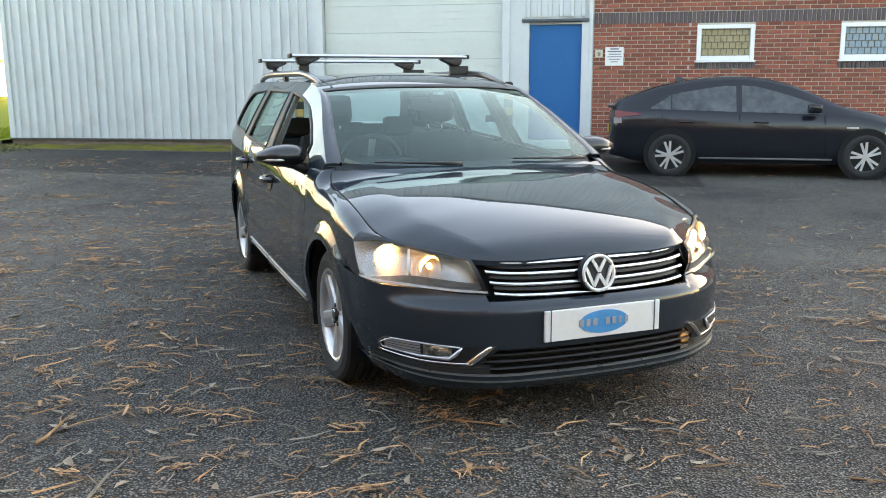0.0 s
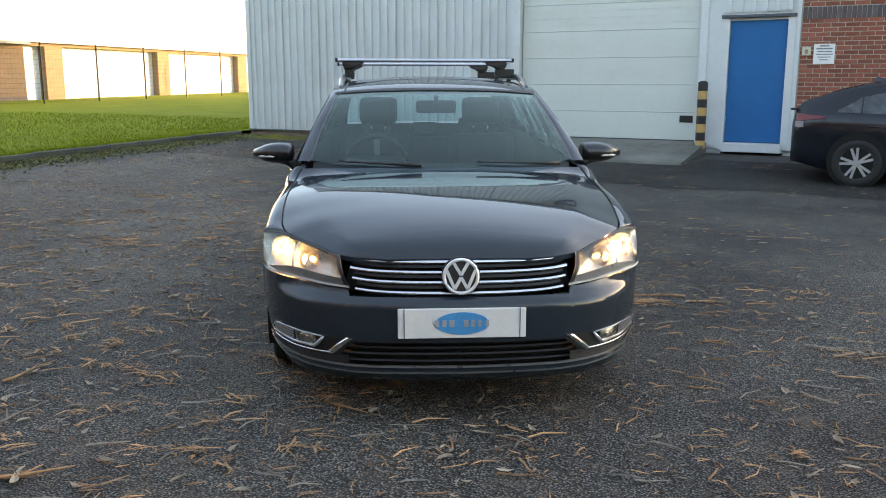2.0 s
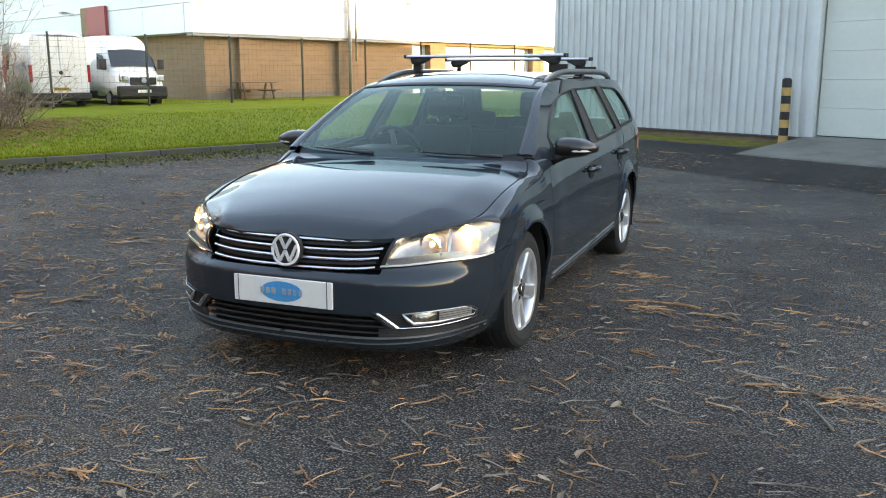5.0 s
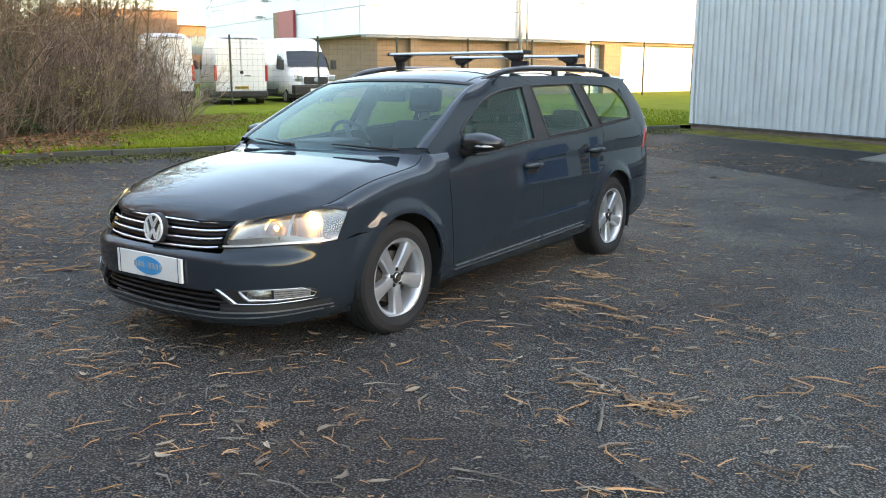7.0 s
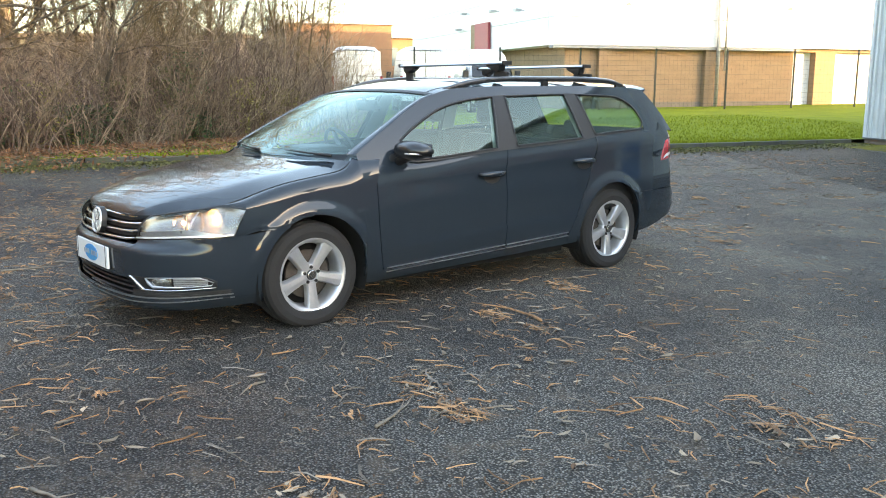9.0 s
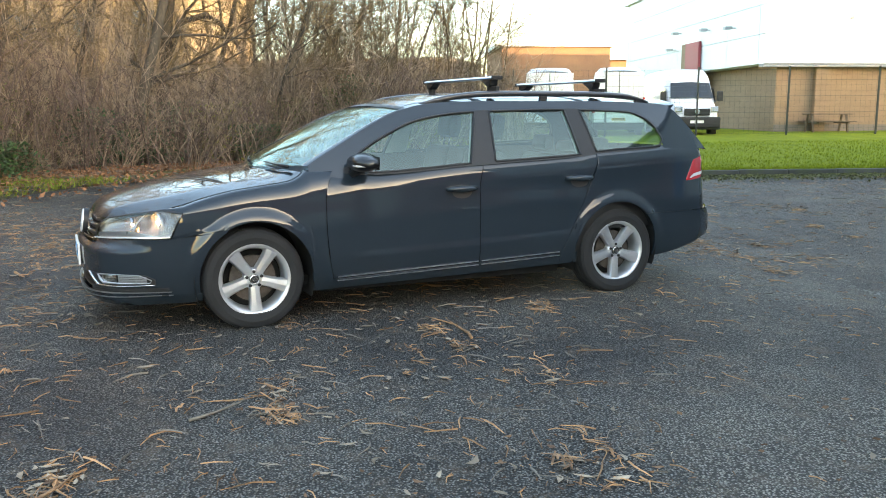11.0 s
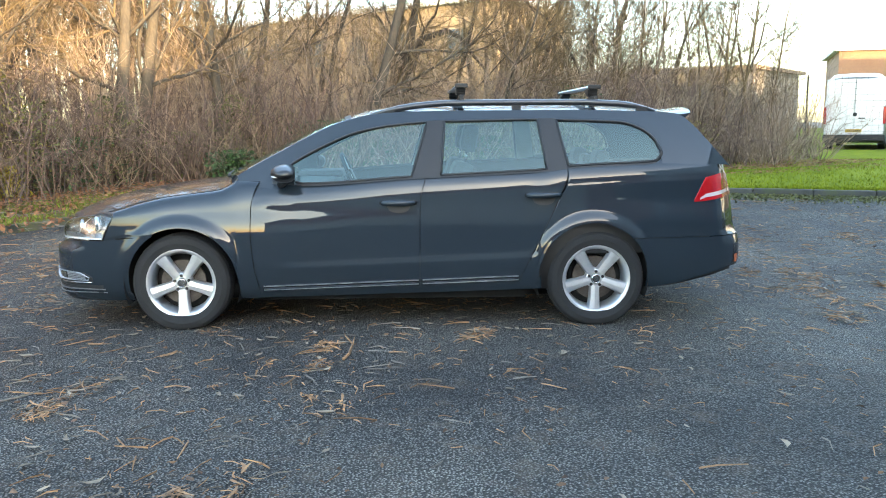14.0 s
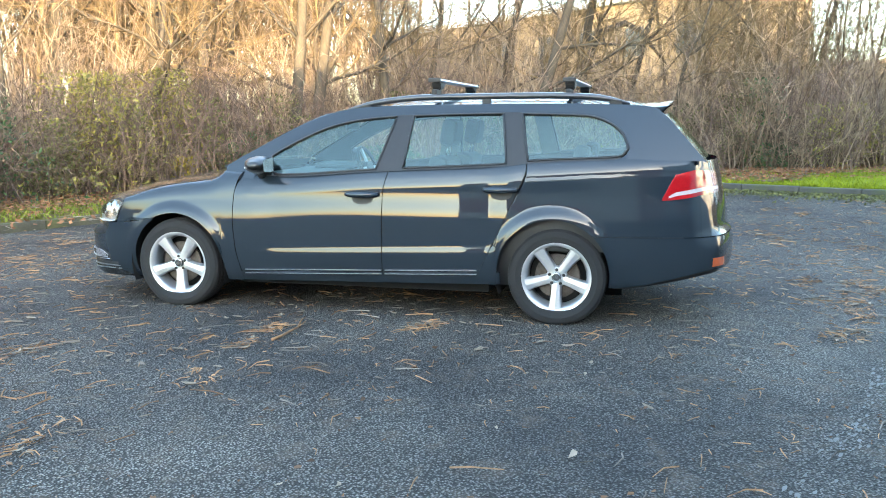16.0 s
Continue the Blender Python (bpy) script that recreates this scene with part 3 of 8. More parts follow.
for y0, y1 in ((23.0, 23.5), (28.6, 29.6)):
    part("pier", boxes((0.0, 0.25, y0, y1, 0.0, 3.25)), TAN_BRICK, wh)
zz = [3.27, 4.5, 5.7, 6.9, 8.1]
ysp = [20.7, 24.9, 29.1, 33.3, 37.5, 41.7, 45.9, 50.1, 54.3, 58.5, 62.7]
for a, b in zip(zz, zz[1:]):
    for c, d in zip(ysp, ysp[1:]):
        part("wall_panel", boxes((-0.3, 0.35, c + 0.01, d - 0.01, a + 0.012, b - 0.012)), WHITE_CLAD, wh)
    for k in range(6):
        part("side_panel", boxes((-0.32 - 3.6 * (k + 1) + 0.01, -0.32 - 3.6 * k - 0.01, 20.7, 21.2, a + 0.012, b - 0.012)), WHITE_CLAD, wh)
part("core", boxes((-22, -0.31, 21.25, 62, 3.26, 8.05), (-22, -6, 33.8, 62, 0.0, 3.26)), WHITE_CLAD, wh)
part("fascia", boxes((-0.05, 0.40, 20.65, 33.85, 3.14, 3.262)), mat("grey_fascia", (0.25, 0.26, 0.27), rough=0.6), wh)
part("roof", boxes((-22.2, 0.5, 20.5, 63, 8.1, 8.3)), WHITE_CLAD, wh)
part("downpipe", tube("downpipe", [(0.5, 29.1, 0.2), (0.5, 29.1, 8.0)], 0.09), GALV, wh, "grey steel downpipe")
part("downpipe", tube("downpipe", [(0.5, 29.5, 2.2), (0.5, 29.5, 8.0)], 0.05), GALV, wh, "grey steel downpipe")
for y0, y1 in ((35.1, 36.3), (44.0, 45.1), (52.8, 53.9)):
    part("pier", boxes((-0.6, 0.05, y0, y1, 0.2, 3.25)), TAN_BRICK, wh)
for y0, y1 in ((33.8, 35.1), (36.3, 44.0), (45.1, 52.8), (53.9, 62)):
    part("bay_panel", boxes((-0.5, -0.35, y0, y1, 0.2, 3.24)), WHITE_CLAD, wh, "white bay panel in low sun")
    part("bay_beam", boxes((-0.34, 0.05, y0, y1, 3.12, 3.24)), TAN_BRICK, wh)
part("door_reveal", boxes((-10.0, -9.3, 20.55, 20.68, 0.4, 4.75)), TAN_BRICK, wh)
part("roller_door", boxes((-9.3, -7.3, 20.52, 20.66, 0.4, 4.75)), mat("red_shutter", (0.35, 0.05, 0.06), (0.28, 0.04, 0.05), rough=0.5, scale=1, fine=10), wh, "red roller door")
for m, z in ((pose(-3.0, 20.6, 5.0), 0), (pose(-6.2, 20.6, 5.2), 0), (pose(-11.5, 20.6, 4.6), 0), (pose(-10.6, 20.6, 5.4), 0), (pose(0.45, 24.3, 5.1, 0, 0, 90), 0), (pose(0.45, 33.0, 5.1, 0, 0, 90), 0)):
    bm = boxes((-0.16, 0.16, -0.42, -0.1, -0.06, 0.06), (-0.03, 0.03, -0.12, 0.1, -0.02, 0.02), bevel=0.01)
    part("wall_light", bm, GALV, wh, "grey floodlight on a bracket", m=m)

fence = thing("fence", "dark green welded mesh security fence", "fence", pose(-26.3, 0, 0))
fy = [-0.7 + 3.5 * i for i in range(20)]
pme = mesh_of("post", boxes((-0.03, 0.03, -0.03, 0.03, 0, 2.62), bevel=0.006))
for y in fy:
    part("post", pme, FENCE, fence, m=pose(0, y, lawn_z(-26.3, y) - 0.05))
V, Fc = [], []
for k in range(13):
    tube_into(V, Fc, [(0, 0.03, 0.08 + 0.2 * k), (0, 3.47, 0.08 + 0.2 * k)], [0.004, 0.004], 3)
for k in range(18):
    tube_into(V, Fc, [(0.006, 0.05 + 0.198 * k, 0.05), (0.006, 0.05 + 0.198 * k, 2.5)], [0.0025, 0.0025], 3)
wme = raw("mesh_panel", V, Fc)
for y in fy[:-1]:
    part("mesh_panel", wme, FENCE, fence, m=pose(0, y, lawn_z(-26.3, y)))

table = thing("picnic_table", "weathered brown timber picnic table with benches", "picnic table", pose(-29.0, 23.2, lawn_z(-29, 23.2), 0, 0, 82))
part("tabletop", boxes(*[(-0.9, 0.9, -0.36 + 0.148 * i, -0.36 + 0.148 * i + 0.14, 0.71, 0.75) for i in range(5)], bevel=0.005), WOOD, table)
for s in (-1, 1):
    part("bench", boxes(*[(-0.9, 0.9, s * 0.72 - 0.14 + 0.145 * i, s * 0.72 - 0.14 + 0.145 * i + 0.138, 0.42, 0.455) for i in range(2)], bevel=0.005), WOOD, table)
    bm = boxes((-0.04, 0.04, -0.8, 0.8, 0.35, 0.42), bevel=0.005)
    part("bearer", bm, WOOD, table, m=pose(s * 0.6, 0, 0))
    for q in (-1, 1):
        bm = boxes((-0.035, 0.035, -0.04, 0.04, 0, 0.76), bevel=0.005)
        part("leg", bm, WOOD, table, m=pose(s * 0.68, q * 0.52, 0, q * 20))


# panel van: x forward, origin under the rear bumper
def van_outline(x):
    top = curve_at([(0, 2.55), (0.12, 2.66), (0.5, 2.70), (3.6, 2.72), (4.0, 2.67), (4.25, 2.52), (4.5, 2.25), (5.0, 1.56), (5.15, 1.39), (5.6, 1.22), (5.85, 1.0), (5.93, 0.6)], x)
    half = curve_at([(0, 0.96), (0.15, 1.0), (4.5, 1.0), (5.3, 0.96), (5.7, 0.86), (5.93, 0.66)], x)
    return top, half


def make_van(front=True):
    van = thing("van", "white high-roof panel van parked behind the fence", "van", None, "white vans")
    xs = [0, 0.06, 0.15, 0.4, 1, 2, 3, 3.8, 4.2, 4.4, 4.6, 4.8, 5.0, 5.15, 5.3, 5.5, 5.7, 5.82, 5.93]
    V, Fc = [], []
    for x in xs:
        top, half = van_outline(x)
        tb = min(0.16, 0.10 * (top - 0.4))
        base = 0.42
        ring = [(half * 0.97, base), (half, base + 0.25 * (top - base)), (half, base + 0.45 * (top - base)), (half - tb * 0.5, base + 0.8 * (top - base)), (half - tb, top - 0.14), (half - tb - 0.10, top - 0.03), (half * 0.55, top), (0, top + 0.015)]
        full = ring + [(-y, z) for y, z in reversed(ring[:-1])]
        V += [(x, y, z) for y, z in full]
    k = 15
    for i in range(len(xs) - 1):
        for j in range(k - 1):
            Fc.append((i * k + j, i * k + j + 1, (i + 1) * k + j + 1, (i + 1) * k + j))
        Fc.append((i * k + k - 1, i * k, (i + 1) * k, (i + 1) * k + k - 1))
    Fc.append(tuple(range(k)))
    Fc.append(tuple(reversed(range((len(xs) - 1) * k, len(xs) * k))))
    part("body", raw("van_body", V, Fc, True), VAN_WHITE, van)
    glass_m = mat("van_dark_glass", (0.015, 0.018, 0.02), rough=0.06, bump=0, spec=0.8)
    part("skirt", boxes((0.02, 5.75, -0.97, 0.97, 0.30, 0.46), (1.4, 3.9, -1.02, 1.02, 0.42, 0.62), bevel=0.03), BLACK, van, "dark grey lower side trim")
    part("rear_bumper", boxes((-0.12, 0.15, -0.98, 0.98, 0.36, 0.58), bevel=0.03), BLACK, van)
    for s in (-1, 1):
        part("rear_door", boxes((-0.035, 0.02, min(s * 0.012, s * 0.93), max(s * 0.012, s * 0.93), 0.60, 2.50), bevel=0.02), VAN_WHITE, van)
        part("tail_lamp", boxes((-0.05, 0.10, min(s * 0.9, s * 1.005), max(s * 0.9, s * 1.005), 0.95, 1.55), bevel=0.02), mat("red_lamp", (0.45, 0.015, 0.02), rough=0.2, bump=0, coat=1.0), van, "red tail lamp")
        part("side_window", raw("side_window", [(4.0, s * 1.003, 1.42), (4.95, s * 0.99, 1.38), (4.58, s * 0.965, 1.92), (4.0, s * 0.965, 2.02)], [(0, 1, 2, 3) if s < 0 else (3, 2, 1, 0)]), glass_m, van)
        mir = part("mirror", boxes((4.9, 5.08, min(s * 1.02, s * 1.24), max(s * 1.02, s * 1.24), 1.42, 1.80), bevel=0.03), BLACK, van)
        part("headlamp", boxes((5.68, 5.885, min(s * 0.55, s * 0.84), max(s * 0.55, s * 0.84), 0.98, 1.20), bevel=0.03), CHROME, van)
        for x in (1.05, 4.95):
            w = part("wheel", cyl(bmesh.new(), 0.345, 0.22, pose(x, s * 0.86, 0.345, 90), 28), RUBBER, van)
            part("hub", cyl(bmesh.new(), 0.2, 0.02, pose(x, s * 0.975, 0.345, 90), 20), GALV, w)
    part("handle", boxes((-0.06, -0.03, -0.35, -0.12, 1.13, 1.17), bevel=0.008), BLACK, van)
    part("badge", cyl(bmesh.new(), 0.07, 0.02, pose(-0.045, -0.02, 1.28, 0, 90), 16), BLACK, van)
    part("rear_plate", boxes((-0.05, -0.03, -0.26, 0.26, 0.66, 0.77)), mat("yellow_plate", (0.55, 0.36, 0.02), rough=0.5, bump=0), van, "yellow plate with dark bars")
    part("plate_bars", boxes(*[(-0.056, -0.051, -0.22 + 0.065 * i, -0.185 + 0.065 * i, 0.68, 0.75) for i in range(7)]), BLACK, van)
    part("windscreen", raw("van_windscreen", [(5.07, -0.86, 1.52), (5.10, 0, 1.55), (5.07, 0.86, 1.52), (4.64, 0.78, 2.14), (4.68, 0, 2.18), (4.64, -0.78, 2.14)], [(0, 1, 4, 5), (1, 2, 3, 4)], True), glass_m, van)
    part("grille", boxes((5.86, 5.95, -0.5, 0.5, 0.85, 1.12), bevel=0.02), BLACK, van)
    part("grille_ring", cyl(bmesh.new(), 0.10, 0.03, pose(5.96, 0, 1.0, 0, 90), 20), CHROME, van, "round chrome badge")
    part("front_bumper", boxes((5.6, 5.97, -0.93, 0.93, 0.36, 0.80), bevel=0.06), BLACK, van, "dark grey front bumper")
    part("front_plate", boxes((5.972, 5.985, -0.26, 0.26, 0.55, 0.66)), WHITE, van)
    return van


van = make_van()
van.matrix_world = pose(-27.3, 14.05, 0.30, 0, 0, 169)
copy_thing(van, pose(-28.0, 11.45, 0.30, 0, 0, 170))
copy_thing(van, pose(-33.3, 17.6, 0.30, 0, 0, -4))

# far buildings
fb = thing("brick_building", "orange brick building in low sun behind the vans", "building", pose(-78, 14, 0))
part("wall", boxes((0, 12, 0, 9, 0, 6.5)), ORANGE_WALL, fb)
part("roof", boxes((-0.3, 12.3, -0.4, 9.4, 6.5, 6.8)), CLAD_TRIM, fb)
fb = thing("office_building", "low orange office building with large windows", "building", pose(-88, 24, 0))
part("wall", boxes((0, 12, 0, 14, 0, 6.0)), ORANGE_WALL, fb)
part("roof", boxes((-0.3, 12.6, -0.4, 14.4, 6.0, 6.5)), WHITE_CLAD, fb)
gm = mat("office_glass", (0.16, 0.22, 0.25), rough=0.1, bump=0)
for i in range(6):
    for z in (0.8, 3.4):
        part("window", boxes((12.0, 12.06, 0.7 + 2.2 * i, 2.2 + 2.2 * i, z, z + 1.7)), gm, fb)
lb = thing("long_building", "long cream building with a flat roof behind the trees", "building", pose(-40.0, 8.0, 0, 0, 0, -108))
part("wall", boxes((15, 50, -8, 0, 0, 8.5)), mat("cream_render", (0.28, 0.21, 0.125), (0.22, 0.16, 0.10), rough=0.9, scale=0.3, fine=4, bump=0.05), lb)
part("roof", boxes((14.6, 50.4, -8.4, 0.4, 8.5, 8.8)), CLAD_TRIM, lb)
part("low_wing", boxes((0, 15, -8, 0, 0, 3.9)), mat("pale_render", (0.30, 0.25, 0.19), (0.24, 0.20, 0.155), rough=0.9, scale=0.3, fine=4, bump=0.05), lb)
part("low_roof", boxes((-0.3, 14.6, -8.3, 0.3, 3.9, 4.1)), TAN_BRICK, lb)
for i in range(8):
    part("window", boxes((17.2 + 4 * i, 18.6 + 4 * i, -0.02, 0.05, 5.2, 7.0)), mat("far_window", (0.05, 0.06, 0.07), rough=0.1, bump=0), lb)
for i in range(4):
    part("bay_strip", boxes((1.5 + 3.6 * i, 1.8 + 3.6 * i, 0.0, 0.12, 0, 3.88)), TAN_BRICK, lb)


# ---- trees, thicket and litter ----
rng = random.Random(7)


def limb(p, d, length, r, segs, wander, lift=0.0, rnd=rng):
    pts, rad = [Vector(p)], [r]
    d = Vector(d).normalized()
    for i in range(segs):
        d = (d + Vector((rnd.uniform(-1, 1), rnd.uniform(-1, 1), rnd.uniform(-1, 1) + lift)) * wander).normalized()
        pts.append(pts[-1] + d * length / segs)
        rad.append(r * (1 - 0.75 * (i + 1) / segs))
    return pts, rad


def any_dir(d, spread, rnd=rng):
    d = Vector(d).normalized()
    a = d.orthogonal().normalized()
    b = d.cross(a)
    th = rnd.uniform(0, 2 * math.pi)
    return (d * math.cos(spread) + (a * math.cos(th) + b * math.sin(th)) * math.sin(spread)).normalized()


def tree_meshes(height, r, lean, forks, rnd, crook=0.12):
    """Trunk with limbs, and a crown of fine twigs."""
    V, Fc, V2, F2 = [], [], [], []
    trunk, rad = limb((0, 0, -0.2), (lean[0], lean[1], 1), height, r, 9, crook, 0.25, rnd)
    rad = [r * (1 - 0.8 * i / 9) for i in range(10)]
    rad[0] *= 1.35
    tube_into(V, Fc, trunk, rad, 9)
    limbs = []
    for k in range(forks):
        i = rnd.randint(2, 8)
        limbs.append(limb(trunk[i], any_dir((lean[0], lean[1], 0.8), rnd.uniform(0.6, 1.25), rnd), height * rnd.uniform(0.25, 0.5), rad[i] * 0.42, 6, 0.30, 0.25, rnd))
    for pts, rd in limbs:
        tube_into(V, Fc, pts, rd, 6)
        for q in range(11):
            i = rnd.randint(1, 6)
            bp, br = limb(pts[i], any_dir(pts[min(i, 5) + 1 if i < 6 else 6] - pts[i - 1], rnd.uniform(0.4, 1.1), rnd), height * rnd.uniform(0.10, 0.22), max(0.008, rd[i] * 0.5), 4, 0.3, 0.15, rnd)
            tube_into(V2, F2, bp, br, 4)
            for s in range(9):
                j = rnd.randint(1, 4)
                tp, tr = limb(bp[j], any_dir(bp[j] - bp[j - 1], rnd.uniform(0.3, 1.0), rnd), rnd.uniform(0.3, 0.9), 0.005, 3, 0.3, 0.1, rnd)
                tube_into(V2, F2, tp, tr, 3)
    return raw("trunk", V, Fc, True), raw("crown", V2, F2)


def add_tree(x, y, height, r, lean=(0, 0), forks=9, seed=1, label="bare winter tree with a grey-brown trunk", crook=0.12):
    t = thing("tree", label, "tree", pose(x, y, soil_z(x, y)), "trees of the belt")
    a, b = tree_meshes(height, r, lean, forks, random.Random(seed), crook)
    part("trunk", a, BARK, t)
    part("crown", b, CROWN_TWIG, t)


HEDGE = [(-21.5, 10.5), (-17.5, 8.6), (-13.5, 5.4), (-11.2, 1.6), (-8.6, -1.3), (-5.8, -2.8), (-2.5, -3.1), (2.0, -3.3), (8.0, -3.6), (18.0, -4.0)]


def hedge_depth(x, y):
    """Signed distance into the belt from its front line."""
    best, sgn = 1e9, 1
    for a, b in zip(HEDGE, HEDGE[1:]):
        d = Vector((b[0] - a[0], b[1] - a[1]))
        w = Vector((x - a[0], y - a[1]))
        t = max(0, min(1, w.dot(d) / d.length_squared))
        e = w - d * t
        if e.length < best:
            best = e.length
            sgn = 1 if d.x * w.y - d.y * w.x < 0 else -1
    return best * sgn


def soil_z(x, y):
    return ground_z(x, y) + 0.12 + 0.2 * smoothstep(0, 6, hedge_depth(x, y))


# soil under the belt, running out to the kerb
hl = along(HEDGE, 0.6)
V, rows_n = [], 9
offs = [1.7, 1.2, 0.7, 0.3, 0, -0.8, -2, -5, -14]
for i, p in enumerate(hl):
    d = (hl[min(i + 1, len(hl) - 1)] - hl[max(i - 1, 0)]).normalized()
    nrm = Vector((-d.y, d.x))
    for o in offs:
        q = p + nrm * o
        zz = ground_z(q.x, q.y) + (0.03 if o > 1.5 else 0.085 if o > 0.5 else 0.12) if o > 0.1 else soil_z(q.x, q.y)
        V.append((q.x, q.y, zz + 0.04 * noise.noise(Vector((q.x * 1.5, q.y * 1.5, 1)))))
Fc = [(i * rows_n + j, (i + 1) * rows_n + j, (i + 1) * rows_n + j + 1, i * rows_n + j + 1) for i in range(len(hl) - 1) for j in range(rows_n - 1)]
tagged(part("belt_soil", raw("belt_soil", V, Fc, True), SOIL), "dark leafy soil under the thicket", "soil", kind="structure")

# verge of moss between kerb and thicket
V = []
kf = along(KERB_LINE, 0.5)
kf = [p for p in kf if p.y < 6.0]
for i, p in enumerate(kf):
    d = (kf[min(i + 1, len(kf) - 1)] - kf[max(i - 1, 0)]).normalized()
    nrm = Vector((d.y, -d.x))
    if i == 0:
        first_n = nrm
    for j, o in enumerate((0.05, 0.5, 1.1, 1.8, 2.6)):
        q = p + nrm * o
        V.append((q.x, q.y, ground_z(p.x, p.y) + 0.095 + 0.012 * j + 0.035 * noise.noise(Vector((q.x * 2, q.y * 2, 5))) * (j > 0)))
Fc = [(i * 5 + j, (i + 1) * 5 + j, (i + 1) * 5 + j + 1, i * 5 + j + 1) for i in range(len(kf) - 1) for j in range(4)]
tagged(part("mossy_verge", raw("mossy_verge", V, Fc, True), VERGE), "mossy verge with weeds behind the kerb", "verge", kind="stuff")


def shrub_mesh(rnd, height, stems, spread):
    V, Fc = [], []
    for s in range(stems):
        th = rnd.uniform(0, 6.28)
        p = (rnd.uniform(0, 0.55) * math.cos(th), rnd.uniform(0, 0.55) * math.sin(th), -0.08)
        lean = rnd.uniform(0, spread)
        L = height * rnd.uniform(0.55, 1.05)
        pts, rd = limb(p, (math.cos(th) * lean, math.sin(th) * lean, 1), L, rnd.uniform(0.008, 0.02), 6, 0.21, 0.05, rnd)
        tube_into(V, Fc, pts, rd, 3)
        for b in range(7):
            i = rnd.randint(1, 6)
            bp, br = limb(pts[i], any_dir(pts[i] - pts[i - 1], rnd.uniform(0.3, 1.0), rnd), L * rnd.uniform(0.15, 0.4), 0.006, 2, 0.25, 0.1, rnd)
            tube_into(V, Fc, bp, br, 3)
            for q in range(2):
                j = rnd.randint(1, 2)
                tp, tr = limb(bp[j], any_dir(bp[j] - bp[j - 1], rnd.uniform(0.3, 1.1), rnd), rnd.uniform(0.15, 0.45), 0.004, 1, 0.3, 0.1, rnd)
                tube_into(V, Fc, tp, tr, 3)
    return raw("stems", V, Fc)


def leaf_into(V, Fc, p, size, rnd, flat=False, slim=0.45):
    d = any_dir((0, 0, 1), rnd.uniform(0, 0.3 if flat else 1.6), rnd)
    a = d.orthogonal().normalized()
    a = (Matrix.Rotation(rnd.uniform(0, 6.28), 3, d) @ a)
    b = d.cross(a)
    n0 = len(V)
    h = size * slim
    curl = d * size * (rnd.uniform(-0.04, 0.10) if flat else rnd.uniform(-0.12, 0.22))
    V += [p - a * size * 0.5, p + b * h * 0.5 + curl, p + a * size * 0.5, p - b * h * 0.5 + curl]
    Fc += [(n0, n0 + 1, n0 + 2), (n0, n0 + 2, n0 + 3)]


def leaf_clump(rnd, n, rx, rz, size):
    V, Fc = [], []
    for i in range(n):
        th, u = rnd.uniform(0, 6.28), rnd.random() ** 0.5
        z = rnd.random() ** 0.8
        k = (1 - 0.5 * z) * (0.75 + 0.35 * math.sin(3 * th + 4 * z))
        p = Vector((rx * u * k * math.cos(th), rx * u * k * math.sin(th), rz * z))
        leaf_into(V, Fc, p, size * rnd.uniform(0.6, 1.3), rnd)
    return raw("leaves", V, Fc)


protos = [shrub_mesh(random.Random(20 + i), h, st, sp) for i, (h, st, sp) in enumerate(((2.6, 22, 0.5), (3.2, 24, 0.42), (1.9, 24, 0.8), (3.6, 22, 0.45), (2.9, 26, 0.65), (1.4, 22, 1.2)))]
hp = along(HEDGE, 0.55)
count = 0
for row, (o, k0, step, grow) in enumerate(((-0.35, 2, 2, 0.72), (-1.2, 1, 2, 0.98), (-2.3, 0, 2, 1.2), (-3.8, 1, 2, 1.3), (-5.6, 0, 2, 1.45))):
    for i in range(k0, len(hp) - 1, step):
        p = hp[i]
        d = (hp[i + 1] - hp[i]).normalized()
        q = p + Vector((-d.y, d.x)) * (o + rng.uniform(-0.4, 0.4)) + d * rng.uniform(-0.3, 0.3)
        if q.x < -20 and row > 2:
            continue
        s = thing("shrub", "bare brown thicket of thin upright stems", "shrub", None, "shrubs of the thicket")
        part("thicket", protos[rng.randrange(6) if row else rng.choice((0, 2, 4, 5))], TWIG, s)
        g = grow * rng.uniform(0.8, 1.15)
        s.matrix_world = pose(q.x, q.y, soil_z(q.x, q.y), 0, 0, rng.uniform(0, 360)) @ Matrix.Diagonal((1, 1, g, 1))
        count += 1

# taller, coarser growth at the back of the belt
def coarse_mesh(rnd, height, stems):
    V, Fc = [], []
    for k in range(stems):
        th = rnd.uniform(0, 6.28)
        r0 = rnd.uniform(0, 0.9)
        lean = rnd.uniform(0, 0.55)
        L = height * rnd.uniform(0.5, 1.05)
        pts, rd = limb((r0 * math.cos(th), r0 * math.sin(th), -0.1), (math.cos(th) * lean, math.sin(th) * lean, 1), L, rnd.uniform(0.014, 0.03), 6, 0.22, 0.05, rnd)
        tube_into(V, Fc, pts, rd, 3)
        for b in range(7):
            i = rnd.randint(1, 6)
            bp, br = limb(pts[i], any_dir(pts[i] - pts[i - 1], rnd.uniform(0.3, 1.1), rnd), L * rnd.uniform(0.15, 0.35), 0.010, 3, 0.25, 0.1, rnd)
            tube_into(V, Fc, bp, br, 3)
    return raw("thicket", V, Fc)


